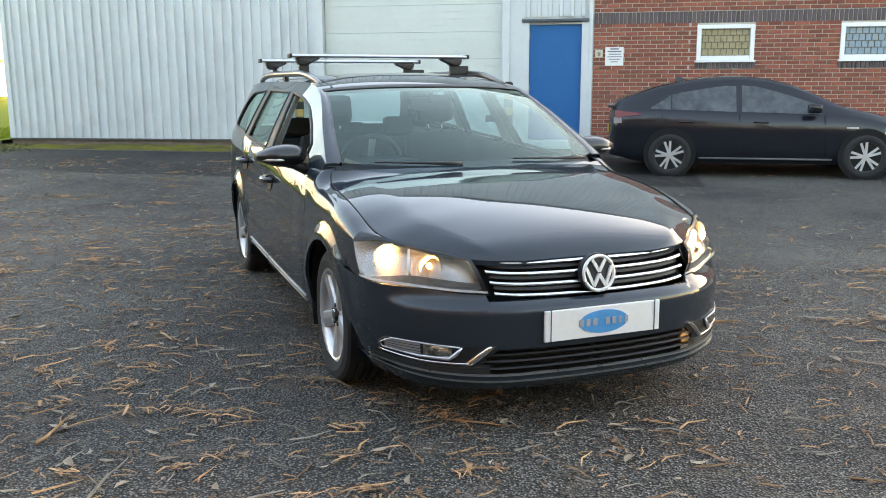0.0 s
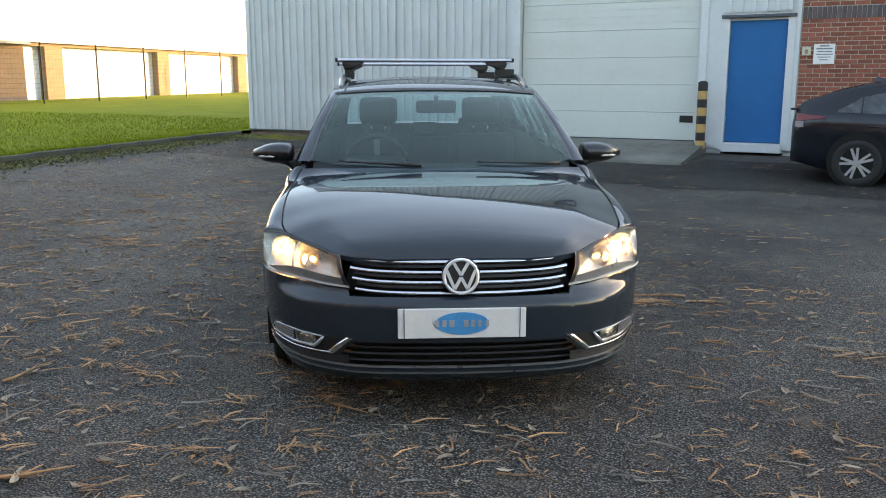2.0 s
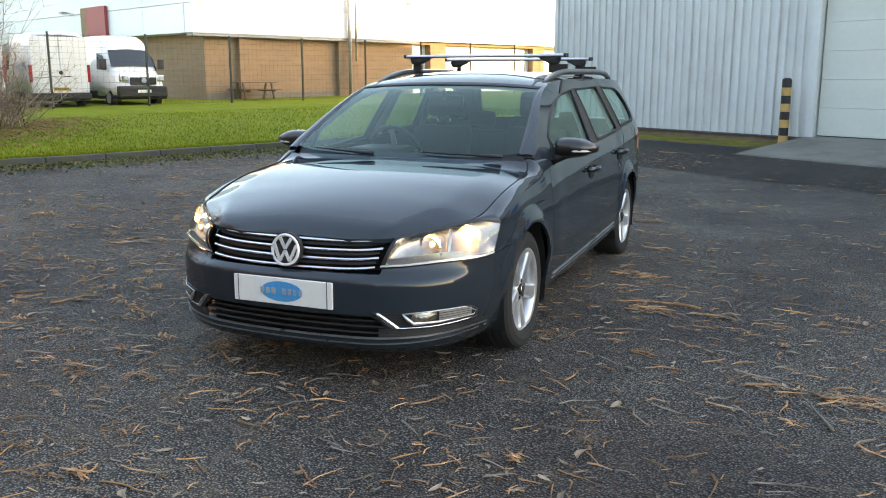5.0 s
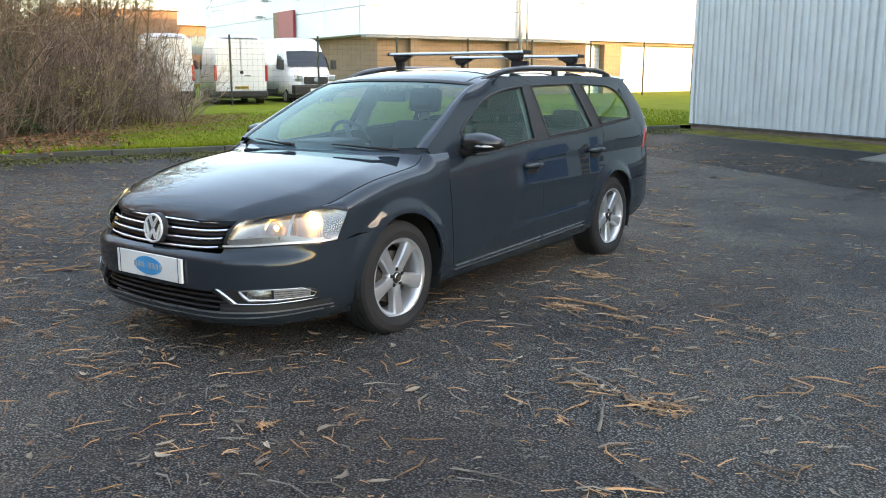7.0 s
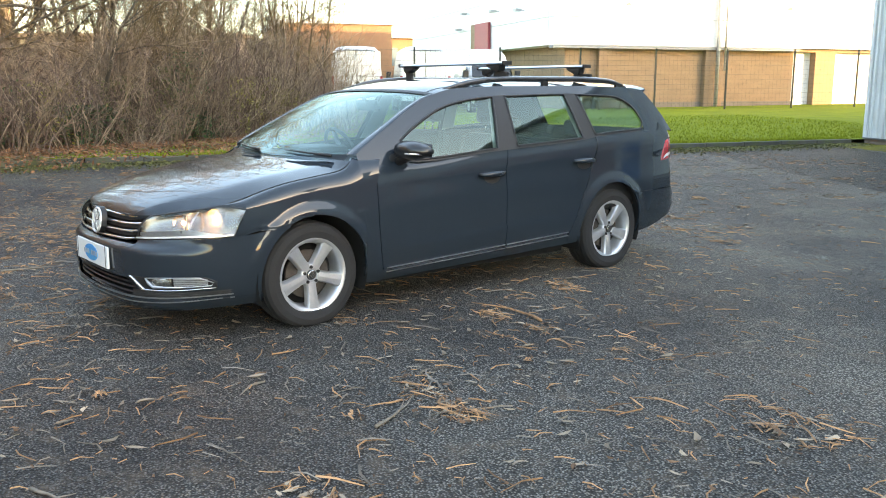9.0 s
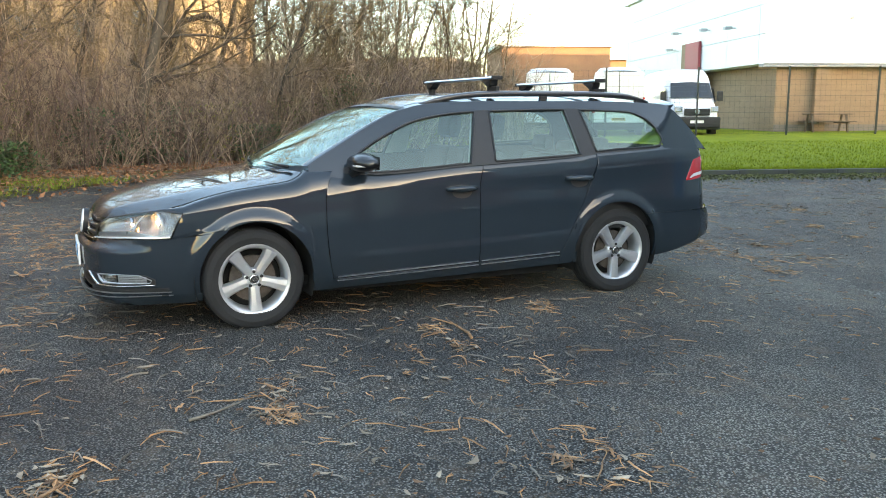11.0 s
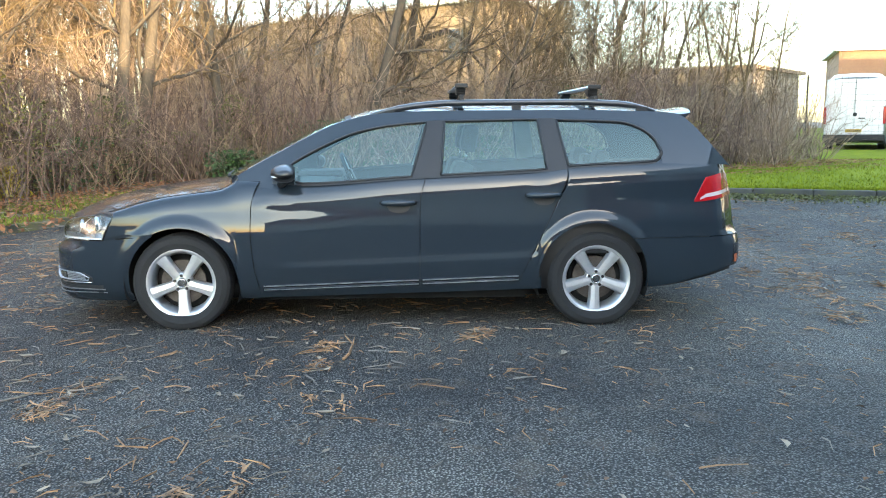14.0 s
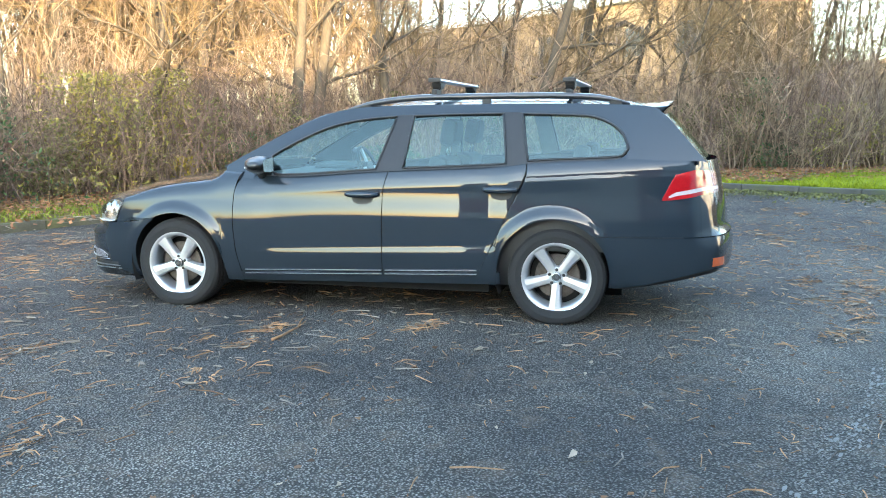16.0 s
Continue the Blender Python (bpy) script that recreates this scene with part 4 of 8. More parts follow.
coarse = [coarse_mesh(random.Random(60 + i), h, 30) for i, h in enumerate((4.2, 5.0, 3.6))]
for o, step, grow in ((-7.2, 3, 1.0), (-9.0, 3, 1.1), (-11.0, 3, 1.2)):
    for i in range(0, len(hp) - 1, step):
        p = hp[i]
        d = (hp[i + 1] - hp[i]).normalized()
        q = p + Vector((-d.y, d.x)) * (o + rng.uniform(-0.6, 0.6)) + d * rng.uniform(-0.5, 0.5)
        if q.x < -19 or q.x > 9 or hedge_depth(q.x, q.y) < 2 or q.x < 4 and 0.33 < (q.y - 8.9) / (q.x - 5.4) < 0.72 and i % 2:
            continue
        s = thing("shrub", "tall bare growth at the back of the thicket", "shrub", None, "shrubs of the thicket")
        part("thicket", coarse[rng.randrange(3)], TWIG, s)
        s.matrix_world = pose(q.x, q.y, soil_z(q.x, q.y), 0, 0, rng.uniform(0, 360)) @ Matrix.Diagonal((1, 1, grow * rng.uniform(0.85, 1.15), 1))

# high crowns of fine twigs that close the belt against the sky
def crown_mesh(rnd, height):
    V, Fc = [], []
    for k in range(3):
        th = rnd.uniform(0, 6.28)
        pts, rd = limb((0.5 * math.cos(th), 0.5 * math.sin(th), -0.2), (0.15 * math.cos(th), 0.15 * math.sin(th), 1), height * rnd.uniform(0.8, 1.0), 0.07, 8, 0.1, 0.1, rnd)
        tube_into(V, Fc, pts, rd, 5)
        for b in range(22):
            i = rnd.randint(3, 8)
            bp, br = limb(pts[i], any_dir(pts[i] - pts[i - 1], rnd.uniform(0.4, 1.2), rnd), height * rnd.uniform(0.12, 0.28), 0.018, 4, 0.22, 0.15, rnd)
            tube_into(V, Fc, bp, br, 3)
            for q in range(13):
                j = rnd.randint(1, 4)
                tp, tr = limb(bp[j], any_dir(bp[j] - bp[j - 1], rnd.uniform(0.3, 1.1), rnd), rnd.uniform(0.35, 1.0), 0.009, 2, 0.3, 0.1, rnd)
                tube_into(V, Fc, tp, tr, 3)
    return raw("crown", V, Fc)


crowns = [crown_mesh(random.Random(160 + i), h) for i, h in enumerate((8.5, 9.5, 7.5))]
cr = random.Random(33)
for x, y in [(cr.uniform(-16.5, 2.5), cr.uniform(-12.5, -7.0)) for _ in range(26)] + [(cr.uniform(-20, -14), cr.uniform(-7, -1)) for _ in range(9)] + [(cr.uniform(-13, 3), cr.uniform(-17, -11)) for _ in range(22)] + [(cr.uniform(-22, -10), cr.uniform(-20, -10)) for _ in range(14)]:
    if 0.33 < (y - 8.9) / (x - 5.4) < 0.72 and cr.random() < 0.8 or cr.random() < 0.2:
        continue
    s = thing("tree", "bare tree with a dense crown of fine twigs", "tree", None, "trees of the belt")
    part("crown", crowns[cr.randrange(3)], CROWN_TWIG, s)
    s.matrix_world = pose(x, y, soil_z(x, y), 0, 0, cr.uniform(0, 360)) @ Matrix.Diagonal((1, 1, cr.uniform(0.85, 1.15), 1))

# woods far behind the belt
for _ in range(30):
    d, th = cr.uniform(27, 46), radians(cr.uniform(126, 149))
    x, y = 5.0 - d * math.sin(th), 8.0 + d * math.cos(th)
    s = thing("tree", "distant bare tree catching low sun", "tree", None, "trees of the belt")
    part("crown", crowns[cr.randrange(3)], CROWN_TWIG, s)
    k = cr.uniform(1.0, 1.35)
    s.matrix_world = pose(x, y, soil_z(x, y) - 0.1, 0, 0, cr.uniform(0, 360)) @ Matrix.Diagonal((k, k, k, 1))

for i in range(0, len(hp) - 1, 2):
    p = hp[i]
    if not -19.0 < p.x < -6.5:
        continue
    q = p + Vector((cr.uniform(-4.0, -0.9), cr.uniform(-3.4, -0.8)))
    s = thing("shrub", "tall bare growth at the back of the thicket", "shrub", None, "shrubs of the thicket")
    part("thicket", coarse[cr.randrange(3)], TWIG, s)
    s.matrix_world = pose(q.x, q.y, soil_z(q.x, q.y), 0, 0, cr.uniform(0, 360)) @ Matrix.Diagonal((1.1, 1.1, cr.uniform(0.6, 0.9) * (0.8 if p.x < -14 else 1.0), 1))

for i, (x, y, h, r, lean, forks, crook) in enumerate((
        (-7.7, -3.15, 8.5, 0.14, (0.0, 0.02), 9, 0.05), (-8.0, -3.05, 9.0, 0.135, (-0.12, 0.14), 9, 0.05), (-9.2, -1.85, 8.0, 0.115, (0.02, 0.03), 10, 0.07), (-11.45, 0.0, 8.5, 0.135, (-0.10, 0.19), 9, 0.06),
        (-8.3, -5.6, 9.5, 0.11, (0.02, 0.0), 8, 0.05), (-7.5, -5.6, 9.5, 0.14, (0.0, 0.0), 8, 0.05), (-6.6, -5.85, 10.0, 0.19, (-0.02, 0.02), 8, 0.05), (-4.6, -6.8, 9.0, 0.13, (0.0, 0.05), 8, 0.07),
        (-3.4, -6.9, 9.5, 0.16, (-0.05, 0.0), 8, 0.07), (-1.8, -7.4, 9.0, 0.15, (0.0, 0.0), 8, 0.08), 
        (-5.6, -4.6, 8.0, 0.09, (0.05, 0.1), 10, 0.12), (-2.6, -5.2, 7.5, 0.08, (-0.1, 0.1), 10, 0.13), (-0.6, -5.4, 8.5, 0.11, (0.1, 0.05), 10, 0.12),
        (-11.6, -3.0, 8.0, 0.10, (0.05, 0.15), 10, 0.14), (-13.2, -1.6, 7.0, 0.08, (0.1, 0.2), 10, 0.16), (-14.4, 0.6, 7.0, 0.08, (0.15, 0.15), 10, 0.18), (-17.4, 2.4, 7.0, 0.09, (0.1, 0.2), 11, 0.2),
        (-18.6, 5.2, 5.5, 0.06, (0.2, 0.1), 11, 0.22), (-16.2, 4.6, 5.5, 0.06, (0.25, 0.1), 11, 0.24), (-20.6, 7.4, 5.0, 0.06, (0.2, 0.05), 11, 0.22), (-9.0, -7.5, 10.0, 0.15, (0.0, 0.05), 10, 0.08),
        (-5.8, -9.0, 10.5, 0.15, (0.03, 0.0), 10, 0.08), (-2.5, -9.5, 10.0, 0.14, (-0.03, 0.0), 10, 0.08), (-13.5, -7.5, 10.0, 0.16, (0.05, 0.05), 10, 0.09), (-17.0, -3.5, 7.0, 0.09, (0.08, 0.05), 10, 0.12),
        (-19.5, 4.2, 7.0, 0.12, (0.1, 0.1), 9, 0.2), (1.5, -6.0, 9.0, 0.15, (0, 0), 8, 0.1), (5.5, -7.0, 9.5, 0.16, (0, 0), 8, 0.1), (-13.5, 2.6, 5.0, 0.06, (0.35, 0.3), 10, 0.25))):
    add_tree(x, y, h, r, lean, forks, 40 + i, crook=crook)

# arching canes that tangle the front of the thicket
def cane_mesh(rnd, n):
    V, Fc = [], []
    for k in range(n):
        th, reach, top = rnd.uniform(0, 6.28), rnd.uniform(0.6, 1.7), rnd.uniform(0.5, 1.5)
        x0, y0 = rnd.gauss(0, 0.5), rnd.gauss(0, 0.5)
        side = rnd.uniform(-0.3, 0.3)
        pts = []
        for j in range(8):
            u = j / 7
            pts.append(Vector((x0 + reach * (u * math.cos(th) - side * u * u * math.sin(th)) + rnd.gauss(0, 0.02), y0 + reach * (u * math.sin(th) + side * u * u * math.cos(th)) + rnd.gauss(0, 0.02), top * 4 * u * (1 - u * rnd.uniform(0.78, 0.86)))))
        tube_into(V, Fc, pts, [0.008 - 0.0006 * j for j in range(8)], 3)
        for b in range(3):
            i = rnd.randint(2, 6)
            bp, br = limb(pts[i], any_dir(pts[i] - pts[i - 1], rnd.uniform(0.5, 1.3), rnd), rnd.uniform(0.2, 0.6), 0.004, 3, 0.3, -0.1, rnd)
            tube_into(V, Fc, bp, br, 3)
    return raw("cane_tangle", V, Fc)


canes = [cane_mesh(random.Random(210 + i), 34) for i in range(3)]
cn = random.Random(81)
for i in range(0, len(hp) - 1):
    p = hp[i]
    if p.x > 5 or p.x < -17:
        continue
    q = p + Vector((cn.uniform(-1.3, 0.1), cn.uniform(-1.3, 0.1)))
    s = thing("bramble", "leafless tangle of arching bramble canes", "bush", None, "bramble canes in the thicket")
    part("cane_tangle", canes[i % 3], CANE, s)
    s.matrix_world = pose(q.x, q.y, soil_z(q.x, q.y), 0, 0, cn.uniform(0, 360)) @ Matrix.Diagonal((1, 1, cn.uniform(0.7, 1.4), 1))

# fine young growth at the belt's end
for x, y, k in ((-14.6, 3.4, 0.52), (-15.4, 4.6, 0.5), (-16.4, 5.8, 0.56), (-17.3, 7.0, 0.60), (-15.9, 3.2, 0.58), (-18.4, 7.6, 0.66), (-20.0, 8.3, 0.6), (-18.2, 3.6, 0.78), (-20.4, 4.4, 0.85), (-22.6, 5.2, 0.8), (-17.2, 1.6, 0.85), (-24.5, 6.6, 0.72), (-21.2, 2.4, 0.95), (-19.4, 0.4, 0.95)):
    s = thing("tree", "slender bare young tree with fine twigs", "tree", None, "trees of the belt")
    part("crown", crowns[cr.randrange(3)], TWIG, s)
    s.matrix_world = pose(x, y, soil_z(x, y), 0, 0, cr.uniform(0, 360)) @ Matrix.Diagonal((k, k, k, 1))

# crooked drooping limbs
for x, y, h, pts in ((-13.7, 0.0, 7.5, [(-0.16, 0.34, 2.2), (-0.24, 0.62, 2.95), (-0.5, 1.15, 3.15), (-0.66, 1.42, 3.0), (-0.78, 1.7, 2.6), (-0.95, 2.0, 2.2)]),):
    t = thing("tree", "leaning bare tree with a drooping crooked limb", "tree", pose(x, y, soil_z(x, y)), "trees of the belt")
    a, b = tree_meshes(h, 0.15, (-0.09, 0.19), 9, random.Random(77), 0.07)
    part("trunk", a, BARK, t)
    part("crown", b, CROWN_TWIG, t)
    part("limb", tube("limb", [Vector(p) for p in pts], [0.10, 0.085, 0.07, 0.055, 0.04, 0.015], 8), BARK, t)

for i, (x, y, rx, rz, n, m, lab) in enumerate((
        (-3.2, -3.1, 1.5, 2.0, 2300, YELLOW_LEAF, "yellow-green bramble bush still in leaf"), (-4.9, -3.5, 1.3, 2.1, 1900, YELLOW_LEAF, "yellow-green bramble bush still in leaf"),
        (-1.2, -3.2, 1.6, 1.6, 1900, IVY, "dark green ivy and bramble clump"), (-6.2, -3.6, 1.0, 0.7, 1200, IVY, "dark green ivy and bramble clump"),
        (-8.4, -1.1, 0.9, 0.6, 1300, IVY, "dark green ivy and bramble clump"), (-12.4, 2.4, 1.2, 0.8, 1600, IVY, "dark green ivy and bramble clump"),
        (-11.6, 0.2, 1.0, 0.7, 1200, IVY, "dark green ivy and bramble clump"), (-5.0, -3.1, 0.4, 0.55, 500, mat("bright_yellow_leaves", (0.42, 0.34, 0.02), (0.25, 0.2, 0.02), rough=0.6, bump=0, per_island=0.3), "small bright yellow bush"),
        (-14.0, 4.6, 1.2, 0.5, 900, IVY, "dark green ivy and bramble clump"), (1.5, -4.2, 1.8, 1.8, 2200, YELLOW_LEAF, "yellow-green bramble bush still in leaf"))):
    s = thing("bramble", lab, "bush", pose(x, y, soil_z(x, y)), "leafy clumps in the thicket")
    part("leaves", leaf_clump(random.Random(90 + i), n, rx, rz, 0.085), m, s)

# fallen leaves along the foot of the thicket and the kerb
V, Fc = [], []
lr = random.Random(5)
for i in range(24000):
    p = hl[lr.randrange(len(hl))]
    o = lr.gauss(1.0, 0.95)
    q = p + Vector((lr.gauss(0, 0.4), lr.gauss(0, 0.4))) + Vector((0.6, 0.6)) * o
    if hedge_depth(q.x, q.y) < -2.6 or q.x < -20:
        continue
    leaf_into(V, Fc, Vector((q.x, q.y, soil_z(q.x, q.y) + (0.07 if hedge_depth(q.x, q.y) > -1.7 else 0.03))), lr.uniform(0.04, 0.09), lr, True, 0.65)
tagged(part("fallen_leaves", raw("fallen_leaves", V, Fc), DEAD_LEAF), "russet fallen leaves under the thicket", "leaves", kind="stuff")

# mossy grass along the verge under the brambles
V, Fc = [], []
for i in range(15000):
    x, y = lr.uniform(-8, 4), lr.uniform(-3.4, 1.2)
    d = hedge_depth(x, y)
    if not -2.6 < d < -0.5 or math.sin(x * 2.3) + math.sin(y * 3.1 + x) < lr.uniform(-2, 0.6):
        continue
    z, th, w = max(soil_z(x, y), ground_z(x, y) + 0.12) + 0.01, lr.uniform(0, 6.28), lr.uniform(0.008, 0.018)
    n0, lx, ly = len(V), lr.gauss(0, 0.04), lr.gauss(0, 0.04)
    V += [(x - w * math.cos(th), y - w * math.sin(th), z), (x + w * math.cos(th), y + w * math.sin(th), z), (x + lx, y + ly, z + lr.uniform(0.03, 0.09))]
    Fc.append((n0, n0 + 1, n0 + 2))
tagged(part("verge_grass", raw("verge_grass", V, Fc), mat("mossy_grass", (0.17, 0.19, 0.03), (0.09, 0.10, 0.02), rough=0.85, spec=0.1, bump=0, per_island=0.4)), "mossy grass on the verge under the thicket", "grass", kind="stuff")

# leaves and twigs drifted over the verge and the buried kerb
V, Fc, GV, GF = [], [], [], []
for i in range(26000):
    x, y = lr.uniform(-15, 4), lr.uniform(-4.5, 6)
    d = hedge_depth(x, y)
    if not -3.3 < d < 0.6 or lr.random() < 0.25 * (-d):
        continue
    z = max(soil_z(x, y) if d > -0.3 else ground_z(x, y) + 0.12, ground_z(x, y) + (0.13 if d > -2.2 else 0.02)) + lr.uniform(0.0, 0.03)
    if i % 5 == 0:
        th, L = lr.uniform(0, 3.14), lr.uniform(0.06, 0.3)
        a = Vector((math.cos(th), math.sin(th), lr.uniform(-0.05, 0.1)))
        tube_into(GV, GF, [Vector((x, y, z)), Vector((x, y, z)) + a * L], [0.004, 0.002], 3)
    else:
        leaf_into(V, Fc, Vector((x, y, z)), lr.uniform(0.05, 0.11), lr, False, 0.65)
tagged(part("drifted_leaves", raw("drifted_leaves", V, Fc), DEAD_LEAF), "russet leaves drifted over the verge", "leaves", kind="stuff")
tagged(part("drifted_twigs", raw("drifted_twigs", GV, GF), GREY_TWIG), "fallen twigs over the verge", "twigs", kind="stuff")
# dirt, moss and leaf scraps along the kerb's foot
V, Fc = [], []
kl = [p for p in along(KERB_LINE, 0.2) if p.y > 1.5]
for i in range(15000):
    p = kl[lr.randrange(len(kl))]
    x, y = p.x + 0.05 + abs(lr.gauss(0, 0.45)), p.y + lr.uniform(-0.15, 0.15)
    leaf_into(V, Fc, Vector((x, y, ground_z(x, y) + lr.uniform(0.008, 0.03))), lr.uniform(0.03, 0.075), lr, i % 3 == 0, 0.6)
tagged(part("kerb_debris", raw("kerb_debris", V, Fc), MIXED_LEAF), "moss and leaf scraps along the kerb's foot", "leaves", kind="stuff")
cl = random.Random(17)
for i in range(0, len(hp) - 1, 2):
    p = hp[i]
    if p.x > 2 or p.x < -15:
        continue
    q = p + Vector((cl.uniform(-0.9, 0.2), cl.uniform(-0.9, 0.2)))
    s = thing("bramble", "sparse browning bramble tangle in the thicket", "bush", pose(q.x, q.y, soil_z(q.x, q.y)), "leafy clumps in the thicket")
    part("leaves", leaf_clump(cl, 620, cl.uniform(0.8, 1.3), cl.uniform(0.8, 1.9), 0.075), cl.choice((MIXED_LEAF, MIXED_LEAF, IVY, YELLOW_LEAF)), s)

# blades of grass over the nearer lawn and tufts along the kerb
V, Fc = [], []
lr = random.Random(21)
side_pts = [p for p in along(KERB_LINE, 0.2) if p.y > 1.9]
for i in range(52000):
    if i % 4 == 0:
        p = side_pts[lr.randrange(len(side_pts))]
        x, y = p.x - 0.08 - abs(lr.gauss(0, 0.12)), p.y + lr.uniform(-0.1, 0.1)
    else:
        x, y = -9.6 - 11.5 * lr.random() ** 1.6, lr.uniform(2.2, 24)
        if hedge_depth(x, y) > -0.3:
            continue
    h = lr.uniform(0.03, 0.075)
    th = lr.uniform(0, 6.28)
    w = lr.uniform(0.006, 0.014)
    z = lawn_z(x, y) - 0.01
    lx, ly = lr.gauss(0, 0.03), lr.gauss(0, 0.03)
    n0 = len(V)
    V += [(x - w * math.cos(th), y - w * math.sin(th), z), (x + w * math.cos(th), y + w * math.sin(th), z), (x + lx, y + ly, z + h)]
    Fc.append((n0, n0 + 1, n0 + 2))
tagged(part("grass_blades", raw("grass_blades", V, Fc), mat("grass_blade", (0.23, 0.265, 0.020), (0.13, 0.16, 0.012), rough=0.8, spec=0.1, bump=0, per_island=0.4)), "blades of short green grass", "grass", kind="stuff")

# twigs, needles and pale leaves strewn on the asphalt
lr = random.Random(11)
patches = [(lr.uniform(-9, 7), lr.uniform(0.3, 15), lr.choice((0.1, 0.14, 0.2, 0.3, 0.5, 0.8))) for _ in range(190)]


def lerp_xy(a, b, t):
    return a + (b - a) * t


def swept(x, y):
    """The cleaner stretch of asphalt along the car's flank."""
    return x > -2.5 and y > 6.5 and y > 8.4 - x


def strewn():
    if lr.random() < 0.36:
        x, y, r = lr.choice(patches)
        th = lr.uniform(0, 6.28)
        u = r * lr.random() ** 0.7
        return x + u * 1.6 * math.cos(th), y + u * math.sin(th)
    if lr.random() < 0.34:
        return (lr.gauss(-3.3, 2.0), lr.gauss(4.6, 2.5)) if lr.random() < 0.7 else (lr.uniform(0, 6), lr.uniform(0, 9))
    return lr.uniform(-9, 8), lr.uniform(-0.4, 15)


V, Fc, GV, GF = [], [], [], []
for i in range(24000):
    x, y = strewn()
    if (y > 9.5 or x < -6) and lr.random() < 0.5 or swept(x, y) and lr.random() < 0.78:
        continue
    L = lr.choice((0.018, 0.025, 0.03, 0.04, 0.05, 0.06, 0.07, 0.09, 0.12, 0.16)) * lr.uniform(0.7, 1.3)
    th = lr.gauss(0.3, 0.9)
    bend = lr.uniform(-0.5, 0.5)
    z = ground_z(x, y) + 0.005
    r = 0.0024 + 0.018 * L * lr.uniform(0.5, 1.0) * lr.uniform(0.4, 1.3)
    a, b = Vector((math.cos(th), math.sin(th), 0)), Vector((-math.sin(th), math.cos(th), 0))
    c = Vector((x, y, z + r))
    pts = [c - a * L / 2, c - a * L * 0.1 + b * L * bend * 0.3 + Vector((0, 0, 0.004)), c + a * L / 2]
    tube_into(*((V, Fc) if lr.random() < 0.6 else (GV, GF)), pts if L > 0.055 else pts[::2], [r, r * 0.9, r * 0.5] if L > 0.055 else [r, r * 0.6], 3)
# heaps of bark strips and broken stalks
for i in range(460):
    x0, y0 = strewn() if i % 3 else (lr.uniform(-4.5, 0.2), lr.uniform(0.6, 4.5))
    if swept(x0, y0) and lr.random() < 0.9:
        continue
    th0, size = lr.gauss(0.3, 0.8), lr.uniform(0.012, 0.07)
    for k in range(lr.randint(4, 15)):
        x, y = x0 + lr.gauss(0, size), y0 + lr.gauss(0, size * 0.6)
        L, th = lr.choice((0.025, 0.035, 0.05, 0.07, 0.12)) * lr.uniform(0.8, 1.2), th0 + lr.gauss(0, 0.5)
        w = lr.uniform(0.003, 0.008)
        a, b = Vector((math.cos(th), math.sin(th), 0)) * L / 2, Vector((-math.sin(th), math.cos(th), 0)) * w
        c = Vector((x, y, ground_z(x, y) + lr.uniform(0.008, 0.024)))
        up, bow = Vector((0, 0, lr.uniform(0, 0.012))), b * lr.uniform(-2.5, 2.5)
        n0 = len(V)
        V += [c - a - b * 0.6, c - a + b * 0.4, c + b + up + bow, c - b + up + bow, c + a + b * 0.5, c + a - b * 0.3]
        Fc += [(n0, n0 + 3, n0 + 2, n0 + 1), (n0 + 3, n0 + 5, n0 + 4, n0 + 2)]
tagged(part("strewn_twigs", raw("strewn_twigs", V, Fc), NEEDLE), "dry twigs and bark strips strewn on the asphalt", "twigs", kind="stuff")
tagged(part("strewn_grey_twigs", raw("strewn_grey_twigs", GV, GF), GREY_TWIG), "weathered grey twig pieces strewn on the asphalt", "twigs", kind="stuff")


def willow_leaf(V, Fc, x, y, L, rnd):
    """A narrow pointed leaf, folded along its rib and curled."""
    th, w = rnd.uniform(0, 6.28), L * rnd.uniform(0.10, 0.18)
    a, b = Vector((math.cos(th), math.sin(th), 0)), Vector((-math.sin(th), math.cos(th), 0))
    c = Vector((x, y, ground_z(x, y) + 0.009))
    lift, fold, curl = rnd.uniform(0, 0.18) * L, rnd.uniform(0.2, 0.7) * w, rnd.uniform(-0.25, 0.25) * L
    n0 = len(V)
    for t, k in ((-0.5, 0.0), (-0.22, 0.9), (0.12, 1.0), (0.5, 0.0)):
        m = c + a * L * t + b * curl * (t * t * 4 - 0.5) + Vector((0, 0, lift * 4 * t * t))
        V += [m + b * w * k + Vector((0, 0, fold * (k > 0))), m, m - b * w * k + Vector((0, 0, fold * (k > 0)))]
    for q in range(3):
        Fc += [(n0 + 3 * q, n0 + 3 * q + 1, n0 + 3 * q + 4, n0 + 3 * q + 3), (n0 + 3 * q + 1, n0 + 3 * q + 2, n0 + 3 * q + 5, n0 + 3 * q + 4)]


